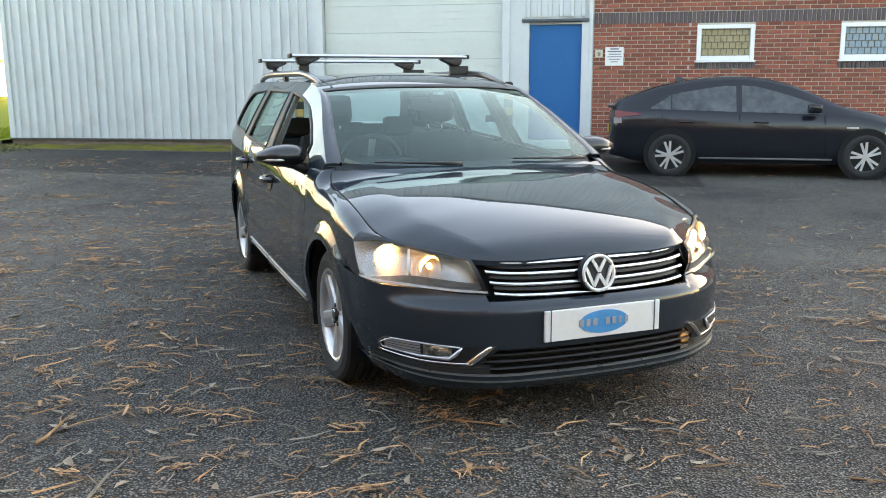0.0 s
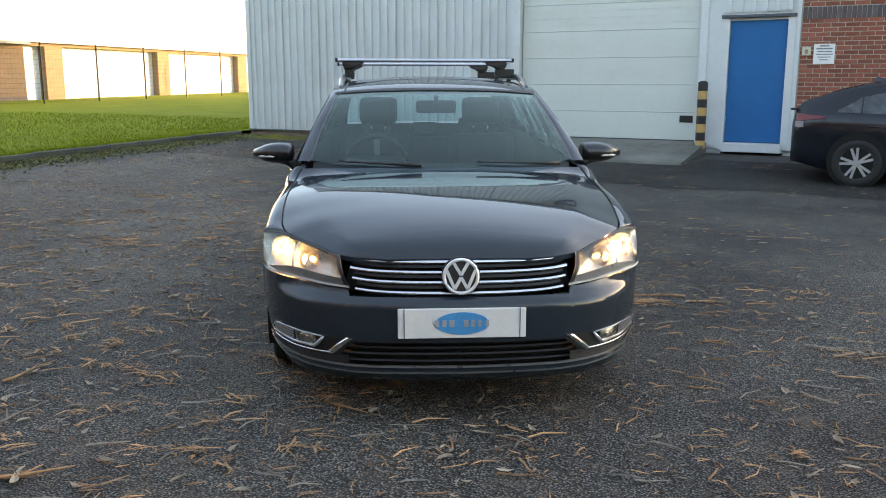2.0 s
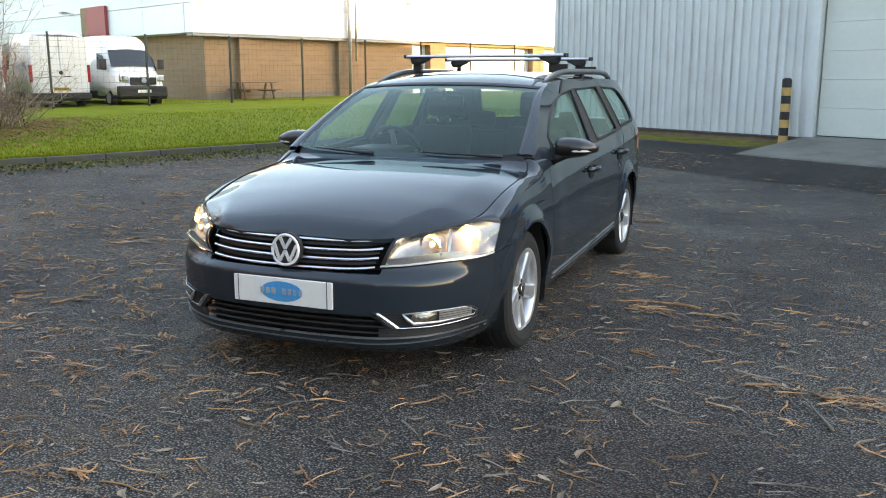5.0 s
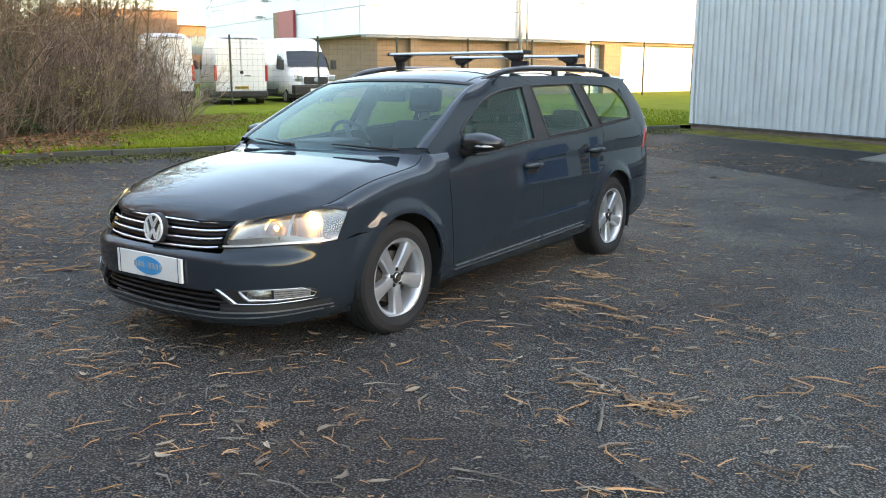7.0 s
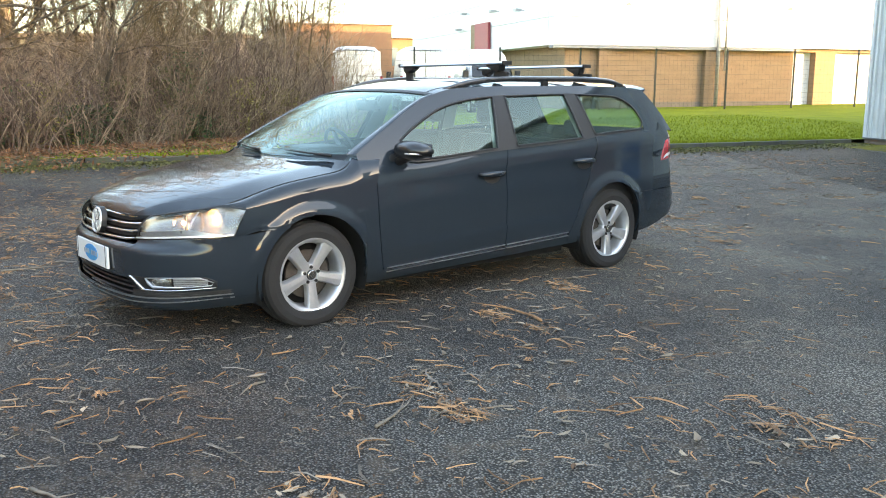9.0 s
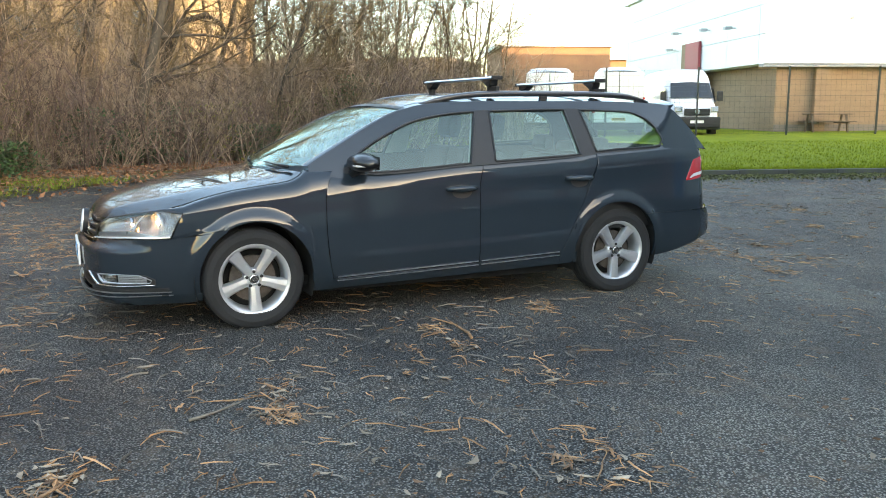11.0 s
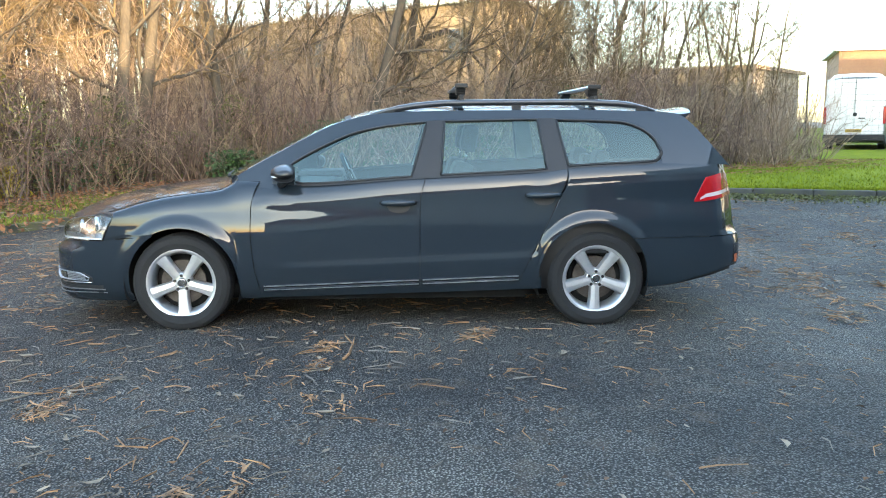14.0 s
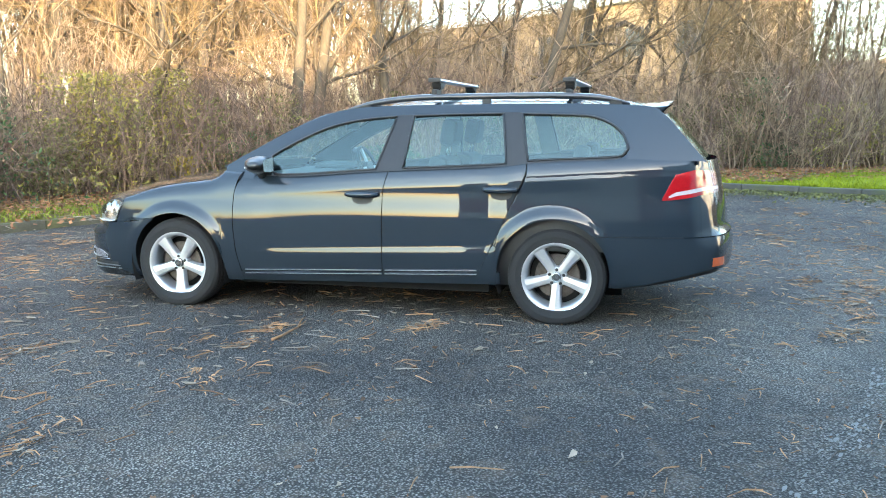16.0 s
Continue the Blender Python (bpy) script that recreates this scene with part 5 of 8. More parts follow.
V, Fc = [], []
for i in range(3600):
    x, y = strewn()
    if swept(x, y) and lr.random() < 0.82:
        continue
    willow_leaf(V, Fc, x, y, lr.choice((0.03, 0.04, 0.05, 0.06, 0.075, 0.09)) * lr.uniform(0.8, 1.2), lr)
tagged(part("strewn_pale_leaves", raw("strewn_pale_leaves", V, Fc), PALE_LEAF), "pale narrow dry leaves on the asphalt", "leaves", kind="stuff")
V, Fc = [], []
for i in range(5200):
    x, y = strewn()
    r, k, th, z = lr.uniform(0.008, 0.026), lr.uniform(0.25, 0.7), lr.uniform(0, 6.28), ground_z(x, y) + 0.010
    n0 = len(V)
    for q in range(6):
        a, b = r * lr.uniform(0.5, 1.2) * math.cos(q * 1.047), k * r * lr.uniform(0.5, 1.2) * math.sin(q * 1.047)
        V.append((x + a * math.cos(th) - b * math.sin(th), y + a * math.sin(th) + b * math.cos(th), z + lr.uniform(0, 0.012)))
    Fc += [(n0, n0 + 1, n0 + 2), (n0, n0 + 2, n0 + 3), (n0, n0 + 3, n0 + 4), (n0, n0 + 4, n0 + 5)]
tagged(part("strewn_brown_leaves", raw("strewn_brown_leaves", V, Fc), SCRAP), "russet leaf scraps on the asphalt", "leaves", kind="stuff")
# pale scuff streak worn into the asphalt
V, Fc = [], []
for i in range(110):
    u = lr.random()
    x, y = lerp_xy(-0.3, 2.0, u), 9.03 + lr.gauss(0, 0.035) + 0.06 * math.sin(2.2 * u)
    r, z = lr.uniform(0.005, 0.018), ground_z(x, y) + 0.0045
    n0 = len(V)
    for q in range(6):
        V.append((x + 1.8 * r * lr.uniform(0.5, 1.2) * math.cos(q * 1.047), y + 0.6 * r * lr.uniform(0.5, 1.2) * math.sin(q * 1.047), z))
    Fc.append(tuple(range(n0, n0 + 6)))
tagged(part("scuff_marks", raw("scuff_marks", V, Fc), mat("scuffed_stone", (0.19, 0.195, 0.19), (0.13, 0.133, 0.13), rough=0.9, scale=20, fine=90, bump=0.2)), "pale scuff streak worn into the asphalt", "scuff", kind="stuff")
# larger fallen sticks
for i, (x, y, L, th, r) in enumerate(((1.45, 5.95, 0.62, 168, 0.010), (2.75, 4.6, 0.42, 120, 0.009), (3.1, 7.6, 0.35, 60, 0.008), (1.9, 2.0, 0.5, 20, 0.009), (-1.6, 3.2, 0.35, 75, 0.009), (-1.2, 2.6, 0.45, 100, 0.010),
                                    (-0.9, 2.3, 0.4, 40, 0.012), (-3.2, 4.6, 0.4, 10, 0.008), (3.6, 4.2, 0.35, 140, 0.010), (2.9, 3.3, 0.3, 50, 0.008), (-2.4, 1.9, 0.35, 25, 0.009), (2.5, 1.2, 0.3, 70, 0.008))
        + tuple((*(strewn() if k % 2 else (lr.uniform(-4.5, 2.5), lr.uniform(0.7, 5))), lr.uniform(0.12, 0.32), lr.gauss(18, 50), lr.uniform(0.0035, 0.0065)) for k in range(84))):
    if i > 11 and swept(x, y):
        continue
    st = thing("stick", "dry brown stick lying on the asphalt", "stick", pose(x, y, ground_z(x, y) + r, 0, 0, th), "fallen sticks")
    V, Fc = [], []
    pts, rd = limb((0, 0, 0), (1, 0, 0), L, r, 6, 0.28, 0, lr)
    pts = [Vector((p.x, p.y, abs(p.z) * 0.15)) for p in pts]
    tube_into(V, Fc, pts, rd, 5)
    tube_into(V, Fc, [pts[3], pts[3] + Vector((L * 0.18, L * 0.12, 0.01))], [r * 0.5, r * 0.2], 4)
    part("shaft", raw("stick", V, Fc, True), GREY_TWIG if i % 2 else NEEDLE, st)


# ---- the estate car ----
# car space: x forward from the front axle, y to its left, z up from the ground
CAR = Matrix.Translation((0.2894, 4.308, 0)) @ Matrix.Rotation(radians(-68.6), 4, "Z")
car = thing("car", "dark grey metallic estate car with silver wheels, headlamps lit", "car", CAR)

PLAN = [(.975, 0), (.968, .2), (.940, .42), (.885, .57), (.792, .70), (.655, .805), (.47, .872), (.2, .898), (-.2, .906), (-.8, .912), (-1.6, .914), (-2.4, .912),
        (-2.9, .904), (-3.2, .885), (-3.42, .85), (-3.58, .80), (-3.70, .70), (-3.77, .5), (-3.81, .25), (-3.82, 0)]
PL_S = [0.0]
for a, b in zip(PLAN, PLAN[1:]):
    PL_S.append(PL_S[-1] + math.dist(a, b))


def plan_at(s):
    s = float(min(max(s, 0.0), PL_S[-1]))
    i = 0
    while i < len(PLAN) - 2 and PL_S[i + 1] < s:
        i += 1
    t = (s - PL_S[i]) / (PL_S[i + 1] - PL_S[i])
    g = lambda j: Vector((PLAN[1][0], -PLAN[1][1])) if j < 0 else Vector((PLAN[-2][0], -PLAN[-2][1])) if j >= len(PLAN) else Vector(PLAN[j])
    p0, p1, p2, p3 = g(i - 1), g(i), g(i + 1), g(i + 2)
    # chord-scaled tangents keep the curve even where the points are close together
    h = PL_S[i + 1] - PL_S[i]
    ha, hb = (p1 - p0).length, (p3 - p2).length
    m1 = (p2 - p0) / (h + ha) * h
    m2 = (p3 - p1) / (h + hb) * h
    return (2 * t ** 3 - 3 * t ** 2 + 1) * p1 + (t ** 3 - 2 * t ** 2 + t) * m1 + (-2 * t ** 3 + 3 * t ** 2) * p2 + (t ** 3 - t ** 2) * m2


DENSE = [(s, plan_at(s)) for s in [PL_S[-1] * k / 699 for k in range(700)]]


def s_of_x(x):
    for (s0, p0), (s1, p1) in zip(DENSE, DENSE[1:]):
        if p1.x <= x:
            return s0 + (s1 - s0) * (p0.x - x) / max(1e-9, p0.x - p1.x)
    return PL_S[-1]


def s_of_y(y):
    for (s0, p0), (s1, p1) in zip(DENSE, DENSE[1:]):
        if p1.y >= y:
            return s0 + (s1 - s0) * (y - p0.y) / max(1e-9, p1.y - p0.y)
    return 0.0


def crease_z(x):
    return curve_at([(-3.6, .985), (-3.35, .984), (-2.496, .945), (-1.554, .900), (-.484, .842), (.1, .812), (.5, .775)], x)


def belt_z(x):
    return curve_at([(-3.62, 1.075), (-3.121, 1.085), (-2.515, 1.063), (-2.37, 1.045), (-1.496, 1.003), (-.795, .96), (-.6, .968), (-.4, .99), (-.3, 1.0)], x)


def belt_y(x):
    return curve_at([(-3.62, .742), (-3.45, .797), (-3.2, .832), (-2.8, .851), (-2.2, .861), (-1.4, .864), (-.8, .852), (-.5, .825), (-.3, .79)], x)


def glass_y(x, z):
    t = z - belt_z(x)
    return belt_y(x) - 0.46 * t - 0.16 * t * t


SIDE_OFF = [(.18, .095), (.22, .065), (.26, .042), (.32, .021), (.40, .007), (.46, .001), (.55, .0), (.65, .0), (.70, .001), (.75, .005), (.80, .011), (.86, .016), (.98, .018)]
FRONT_OFF = [(.18, .075), (.205, .040), (.235, .018), (.27, .010), (.30, .012), (.36, .006), (.44, .001), (.50, .0), (.53, .004), (.55, .018), (.567, .042), (.585, .052), (.62, .064), (.66, .080), (.70, .105), (.74, .14), (.80, .22)]
REAR_OFF = [(.28, .07), (.34, .03), (.42, .0), (.52, -.004), (.60, .012), (.64, .035), (.70, .045), (.80, .06), (.90, .082), (1.0, .105), (1.08, .125)]


ARCH_F, ARCH_R = (-.012, .333, .362), (-2.680, .345, .360)


def flare(x, z):
    """How far the rolled flare round a wheel arch stands out."""
    f = 0.0
    for cx, cz, r in (ARCH_F, ARCH_R):
        d = math.hypot(x - cx, z - cz) - r
        f += .016 * (1 - smoothstep(.025, .090, d)) * smoothstep(cz - .02, cz + .26, z)
    return f


def ring(s, z, out=0.0):
    """A point of the skin: s along the plan from the nose round to the tail, height z."""
    p = plan_at(s)
    q = plan_at(s + 0.004) - plan_at(s - 0.004)
    n = Vector((-q.y, q.x)).normalized()
    if n.dot(Vector((p.x + 1.4, p.y))) < 0:
        n = -n
    wf = smoothstep(0.30, 0.80, n.x)
    wr = smoothstep(0.25, 0.75, -n.x)
    o_side = curve_at(SIDE_OFF, z)
    if -3.62 < p.x < 0.0:
        zc = crease_z(p.x)
        if z > zc:
            zb = belt_z(p.x)
            t = (z - zc) / (zb - zc)
            target = max(0.02, p.y - belt_y(p.x))
            o_side = curve_at(SIDE_OFF, zc) * (1 - t) + target * (0.35 * t + 0.65 * t * t)
            o_side += 0.004 * (1 - t) * smoothstep(0, 0.1, t)
    # low swage along the doors, hollow behind the front wheel, flares round the arches
    o_side += .007 * smoothstep(-.012, .014, z - (.475 - .037 * (p.x + 1.44))) * smoothstep(-.55, -.8, p.x) * smoothstep(-2.42, -2.25, p.x)
    o_side += .010 * smoothstep(.60, .84, z) * smoothstep(-1.35, -.4, p.x) * (1 - smoothstep(-.1, .2, p.x))
    o_side -= flare(p.x, z)
    off = o_side * (1 - wf - wr) + wf * curve_at(FRONT_OFF, z) + wr * curve_at(REAR_OFF, z)
    c = p - n * (off - out)
    return Vector((c.x, c.y, z))


def skin(x, z, out=0.0):
    return ring(s_of_x(x), z, out)


def patch(name, f, nu, nv, side, material, parent, label="", skirt=None, smooth=True):
    """A sheet f(u, v) with u, v in 0..1, mirrored for side -1, and a lip turned inwards along skirt."""
    V, Fc = [], []
    for j in range(nv + 1):
        for i in range(nu + 1):
            p = Vector(f(i / nu, j / nv))
            V.append((p.x, p.y * side, p.z))
    w = nu + 1
    for j in range(nv):
        for i in range(nu):
            q = (j * w + i, j * w + i + 1, (j + 1) * w + i + 1, (j + 1) * w + i)
            Fc.append(q if side > 0 else tuple(reversed(q)))
    if skirt is not None:
        loop = [i for i in range(w)] + [j * w + nu for j in range(1, nv + 1)] + [nv * w + i for i in range(nu - 1, -1, -1)] + [j * w for j in range(nv - 1, 0, -1)]
        n0 = len(V)
        k = Vector((skirt[0], skirt[1] * side, skirt[2]))
        for i in loop:
            V.append(V[i])
        for i in loop:
            V.append(tuple(Vector(V[i]) + k))
        m = len(loop)
        for i in range(m):
            j = (i + 1) % m
            q = (n0 + i, n0 + m + i, n0 + m + j, n0 + j)
            Fc.append(q if side > 0 else tuple(reversed(q)))
    me = raw(name, V, Fc, smooth)
    # make the faces look outwards
    return part(name, me, material, parent, label)


def lerp(a, b, t):
    return a + (b - a) * t


def by(keys):
    ks = sorted(keys)
    return lambda v: curve_at(ks, v)



def arch(c, x):
    d = c[2] ** 2 - (x - c[0]) ** 2
    return c[1] + math.sqrt(d) if d > 0 else c[1]


GAP = 0.0028
SILL_TOP = lambda x: .294 - .0326 * (x + .507)
SILL_LOW = lambda x: .225 - .024 * (x + .42)
door_front = by([(.25, -.512), (.294, -.507), (.45, -.478), (.662, -.464), (.841, -.471), (.958, -.512), (1.05, -.60)])
b_seam = by([(.28, -1.547), (.848, -1.553), (1.001, -1.59), (1.1, -1.608)])
c_seam = by([(.33, -2.194), (.40, -2.225), (.554, -2.302), (.75, -2.398), (.884, -2.461), (.96, -2.498), (.992, -2.508), (1.064, -2.508), (1.1, -2.51)])

# hood edge: nose corner, lamp top, then the shut line back to the screen
EDGE = [(.862, .30, .712), (.834, .43, .716), (.795, .51, .722), (.70, .605, .743), (.60, .70, .762), (.51, .770, .780), (.42, .793, .800), (.25, .803, .850), (.10, .806, .882), (-.07, .805, .904), (-.25, .797, .928), (-.315, .785, .956), (-.37, .755, 1.0)]
ET = [0.0]
for a, b in zip(EDGE, EDGE[1:]):
    ET.append(ET[-1] + math.dist(a, b))
EKX, EKY, EKZ = [[(t, e[k]) for t, e in zip(ET, EDGE)] for k in range(3)]


def edge_at(t):
    return Vector((curve_at(EKX, t), curve_at(EKY, t), curve_at(EKZ, t)))


def edge_t_of_x(x):
    lo, hi = 0.0, ET[-1]
    for _ in range(40):
        m = (lo + hi) / 2
        if edge_at(m).x > x:
            lo = m
        else:
            hi = m
    return lo


HOOD_MID = [(0.0, (.868, .714)), (.05, (.850, .742)), (.13, (.80, .783)), (.25, (.69, .828)), (.42, (.46, .884)), (.60, (.21, .926)), (.78, (-.03, .956)), (.92, (-.17, .975)), (1.0, (-.24, .990))]


def hood(u, w):
    e = edge_at(0.0 + w * (ET[-1] - 0.035))
    cx, cz = curve_at([(k, v[0]) for k, v in HOOD_MID], w), curve_at([(k, v[1]) for k, v in HOOD_MID], w)
    a = abs(u)
    x = lerp(e.x, cx, 1 - a ** 2.3)
    # a gentle dome inside the crease, falling away outside it
    ac = lerp(.97, .78, smoothstep(0, .35, w))
    k = .42 * (a / ac) ** 2 if a < ac else .42 + .58 * ((a - ac) / (1 - ac)) ** 1.15
    k = lerp(a ** 3, k, smoothstep(0, .2, w))
    return Vector((x, u * (e.y - 0.004), lerp(e.z, cz, 1 - k)))


body = part("body_shell", raw("body_shell", [], []), PAINT, car)
patch("bonnet", lambda u, v: hood(2 * u - 1, v), 56, 56, 1, PAINT, car, skirt=(0, 0, -0.02))


def roof_line(x):
    return curve_at([(-3.61, 1.06), (-3.596, 1.075), (-3.465, 1.225), (-3.34, 1.362), (-3.275, 1.404), (-3.1, 1.420), (-2.552, 1.432), (-1.801, 1.431), (-1.423, 1.422), (-1.232, 1.406), (-1.04, 1.358), (-.847, 1.275), (-.651, 1.172), (-.454, 1.066), (-.36, 1.010), (-.30, .976)], x)


BOW = [(-3.64, -.05), (-3.3, -.04), (-3.0, -.02), (-2.5, 0), (-1.6, .01), (-1.2, .04), (-1.0, .065), (-.7, .10), (-.36, .135)]
CROWN = [(-3.6, .015), (-3.3, .02), (-3.1, .035), (-2.5, .055), (-1.6, .057), (-1.2, .035), (-1.0, .022), (-.7, .012), (-.36, .0)]


def top_skin(x, u, drop=0.0):
    z = roof_line(x)
    y = glass_y(x, z)
    a = abs(u)
    return Vector((x + curve_at(BOW, x) * (1 - a * a), u * y, z + curve_at(CROWN, x) * (1 - a ** 2.6) - drop))


patch("windscreen", lambda u, v: top_skin(lerp(lerp(-.325, -.385, abs(2 * u - 1) ** 2), -1.09, v), (2 * u - 1) * lerp(.912, .95, v), .004), 24, 24, 1, WINDSCREEN, car, "clear windscreen").visible_shadow = False
patch("roof_panel", lambda u, v: top_skin(lerp(-1.085, -3.27, v), 2 * u - 1), 32, 64, 1, PAINT, car)
patch("headliner", lambda u, v: top_skin(lerp(-1.13, -3.2, v), (2 * u - 1) * .95, .045), 12, 24, 1, TRIM, car, "pale grey headliner")
patch("rear_window", lambda u, v: top_skin(lerp(-3.345, -3.59, v), (2 * u - 1) * .93, .004), 20, 10, 1, SIDE_GLASS, car, "tinted rear window").visible_shadow = False
patch("cowl", lambda u, v: lerp(hood((2 * u - 1) * .93, 1.0), top_skin(-.40, (2 * u - 1) * .90), v) - Vector((0, 0, .022)), 24, 3, 1, BLACK, car, "black cowl under the screen")
patch("screen_band", lambda u, v: top_skin(lerp(-1.075, -1.115, v), (2 * u - 1) * .97, -.001), 24, 2, 1, BLACK, car)


def spoiler(u, v):
    a = 2 * u - 1
    b = top_skin(-3.22, a * .985)
    return b + Vector((-.17 * v + 0.03 * abs(a) ** 3 * v, 0, .006 + .012 * v - 0.022 * abs(a) ** 6))


patch("spoiler", spoiler, 24, 8, 1, PAINT, car, skirt=(0.03, 0, -0.028))

win_top = by([(-3.135, 1.155), (-3.128, 1.185), (-3.09, 1.25), (-3.025, 1.304), (-2.95, 1.338), (-2.879, 1.355), (-2.70, 1.364), (-2.456, 1.372), (-2.328, 1.374), (-1.719, 1.364), (-1.606, 1.36), (-1.367, 1.340), (-1.146, 1.297), (-.921, 1.205), (-.80, 1.142), (-.722, 1.095)])
win_bot = by([(-3.135, 1.145), (-3.121, 1.118), (-3.09, 1.10), (-3.049, 1.092), (-2.8, 1.082), (-2.515, 1.066), (-2.37, 1.048), (-1.687, 1.015), (-1.496, 1.006), (-.80, .966), (-.76, .975), (-.722, 1.0)])
B_F = lambda z: lerp(-1.496, -1.606, (z - 1.003) / .36)
B_R = lambda z: lerp(-1.687, -1.719, (z - 1.013) / .35)
C_F = lambda z: lerp(-2.378, -2.328, (z - 1.045) / .33)
C_R = lambda z: lerp(-2.515, -2.456, (z - 1.063) / .30)


def gl(x, z, out=0.0):
    return Vector((x, glass_y(x, z) + out, z))


def bay(u, v, xa, xb, m=0.0):
    """A window between two slanted posts xa(z), xb(z)."""
    xm = lerp(xa(1.18), xb(1.18), u)
    z = lerp(win_bot(xm) + m, win_top(xm) - m, v)
    x = lerp(xa(z), xb(z), u)
    z = lerp(win_bot(x) + m, win_top(x) - m, v)
    return x, z


FRONT_TIP = lambda z: -.724
REAR_TIP = lambda z: -3.132

SILVER = mat("bright_silver_badge", (0.80, 0.81, 0.82), (0.72, 0.73, 0.74), rough=0.22, metal=0.35, scale=5, fine=50, bump=0)
GLOSS = mat("gloss_black_paint", (0.008, 0.008, 0.009), rough=0.3, bump=0, coat=0.5)
LIP = mat("dark_grey_satin_plastic", (0.06, 0.062, 0.066), (0.045, 0.046, 0.048), rough=0.22, scale=20, fine=200, bump=0.03)
for side in (1, -1):
    IN = (0, -0.016, 0)
    # wings
    xs_f = lambda u, v: lerp(lerp(.484, .408, min(1, v / .6)), -.468, u)

    def wing(u, v):
        x = x_raw = xs_f(u, v)
        lo = arch(ARCH_F, x) if abs(x - ARCH_F[0]) < ARCH_F[2] else (.60 if x > 0 else SILL_LOW(x))
        if x > .165:
            lo = max(lo, lerp(.648, .617, max(0, x - .345) / .14)) - .014
        if x < -.40:
            lo = SILL_LOW(-.42)
        z0 = crease_z(x) - .02
        if v < 0.6:
            z = lerp(lo, max(z0, lo + 0.02), v / 0.6)
            if x < -.40:
                x = lerp(x, door_front(z) + GAP, smoothstep(-.40, -.468, x_raw))
            lip = 0.006 * math.exp(-((z - lo) / 0.03) ** 2) if abs(x - ARCH_F[0]) < ARCH_F[2] - .02 else 0
            # tucked under the bumper's top edge
            tuck = -.004 * (1 - smoothstep(lo + .010, lo + .016, z)) * smoothstep(.160, .175, x)
            return skin(x, z, lip + tuck)
        t = (v - 0.6) / 0.4
        a = skin(x, max(z0, lo + 0.02))
        e = edge_at(edge_t_of_x(min(x, .48)))
        e = Vector((e.x, e.y + 0.004, e.z))
        k = smoothstep(-.38, -.468, x)
        e = lerp(e, Vector((door_front(.985) + GAP, glass_y(-.53, .985), .985)), k)
        c = Vector((lerp(x, e.x, .5), a.y - .012, lerp(a.z, e.z, .92)))
        if x < -.40:
            a.x = lerp(x, door_front(a.z) + GAP, smoothstep(-.40, -.468, x))
        return a * (1 - t) ** 2 + c * 2 * t * (1 - t) + e * t * t
    V, Fc = [], []
    shut = [edge_at(lerp(edge_t_of_x(.46), ET[-1] - .04, k / 40)) for k in range(41)]
    tube_into(V, Fc, [Vector((p.x, (p.y + .001) * side, p.z + .0005)) for p in shut], [.0035] * 41, 5)
    part("bonnet_shut_line", raw("bonnet_shut_line", V, Fc, True), DARK, car)
    fw_ = patch("front_wing", wing, 90, 36, side, PAINT, car, skirt=IN)
    TIP = Vector((.51, .770, .780))

    def lamp_top(u):
        # outer half of the lamp's top edge, from the bonnet corner round to the wing
        b = wing(0, .6)
        c = Vector((.462, .822, .778))
        return TIP * (1 - u) ** 2 + c * 2 * u * (1 - u) + b * u * u

    def wing_tip(u, v):
        a, e = lamp_top(u), edge_at(lerp(edge_t_of_x(.51), edge_t_of_x(.408), u)) + Vector((0, .004, 0))
        chord = lerp(wing(0, .6), wing(0, 1), v)
        k = wing(0, lerp(.6, 1, v)) - chord
        return lerp(a, e, v) + k * u
    patch("wing_tip", wing_tip, 24, 14, side, PAINT, fw_)

    # doors
    def door(xa, xb):
        def f(u, v):
            xm = lerp(xa(.65), xb(.65), u)
            z = lerp(SILL_TOP(xm) + .004, win_bot(min(-.76, xm)) - .012 if xm < -.72 else belt_z(xm), v)
            x = lerp(xa(z), xb(z), u)
            z = lerp(SILL_TOP(x) + .004, (win_bot(x) - .012) if x < -.80 else belt_z(x) - .004, v)
            return skin(x, z)
        return f
    fd = patch("front_door", door(lambda z: door_front(z) - GAP, lambda z: b_seam(z) + GAP), 50, 34, side, PAINT, car, skirt=IN)
    rd = patch("rear_door", door(lambda z: b_seam(z) - GAP, lambda z: c_seam(z) + GAP), 46, 34, side, PAINT, car, skirt=IN)
    for d, x0, zh in ((fd, -1.30, .845), (rd, -2.235, .888)):
        # bow handle over a shallow cup
        V, Fc = [], []
        base = [skin(x0 - .225 * k / 10, zh, .004 + .040 * math.sin(math.pi * k / 10) ** 0.5) for k in range(11)]
        tube_into(V, Fc, [Vector((p.x, p.y * side, p.z)) for p in base], [.015 + .007 * math.sin(math.pi * k / 10) for k in range(11)], 8)
        h = part("door_handle", raw("door_handle", V, Fc, True), PAINT, d, "body-coloured bow handle")
        patch("handle_cup", lambda u, v: skin(x0 - .115 + .075 * (2 * u - 1), zh - .026 + .040 * (2 * v - 1) * math.sqrt(max(0, 1 - (2 * u - 1) ** 2)), .004), 12, 6, side, BLACK, h)
        patch("handle_strip", lambda u, v: skin(x0 - .03 - .165 * u, zh + .004 + .006 * v, .0585 - .02 * abs(2 * u - 1) ** 2), 10, 1, side, CHROME, h)
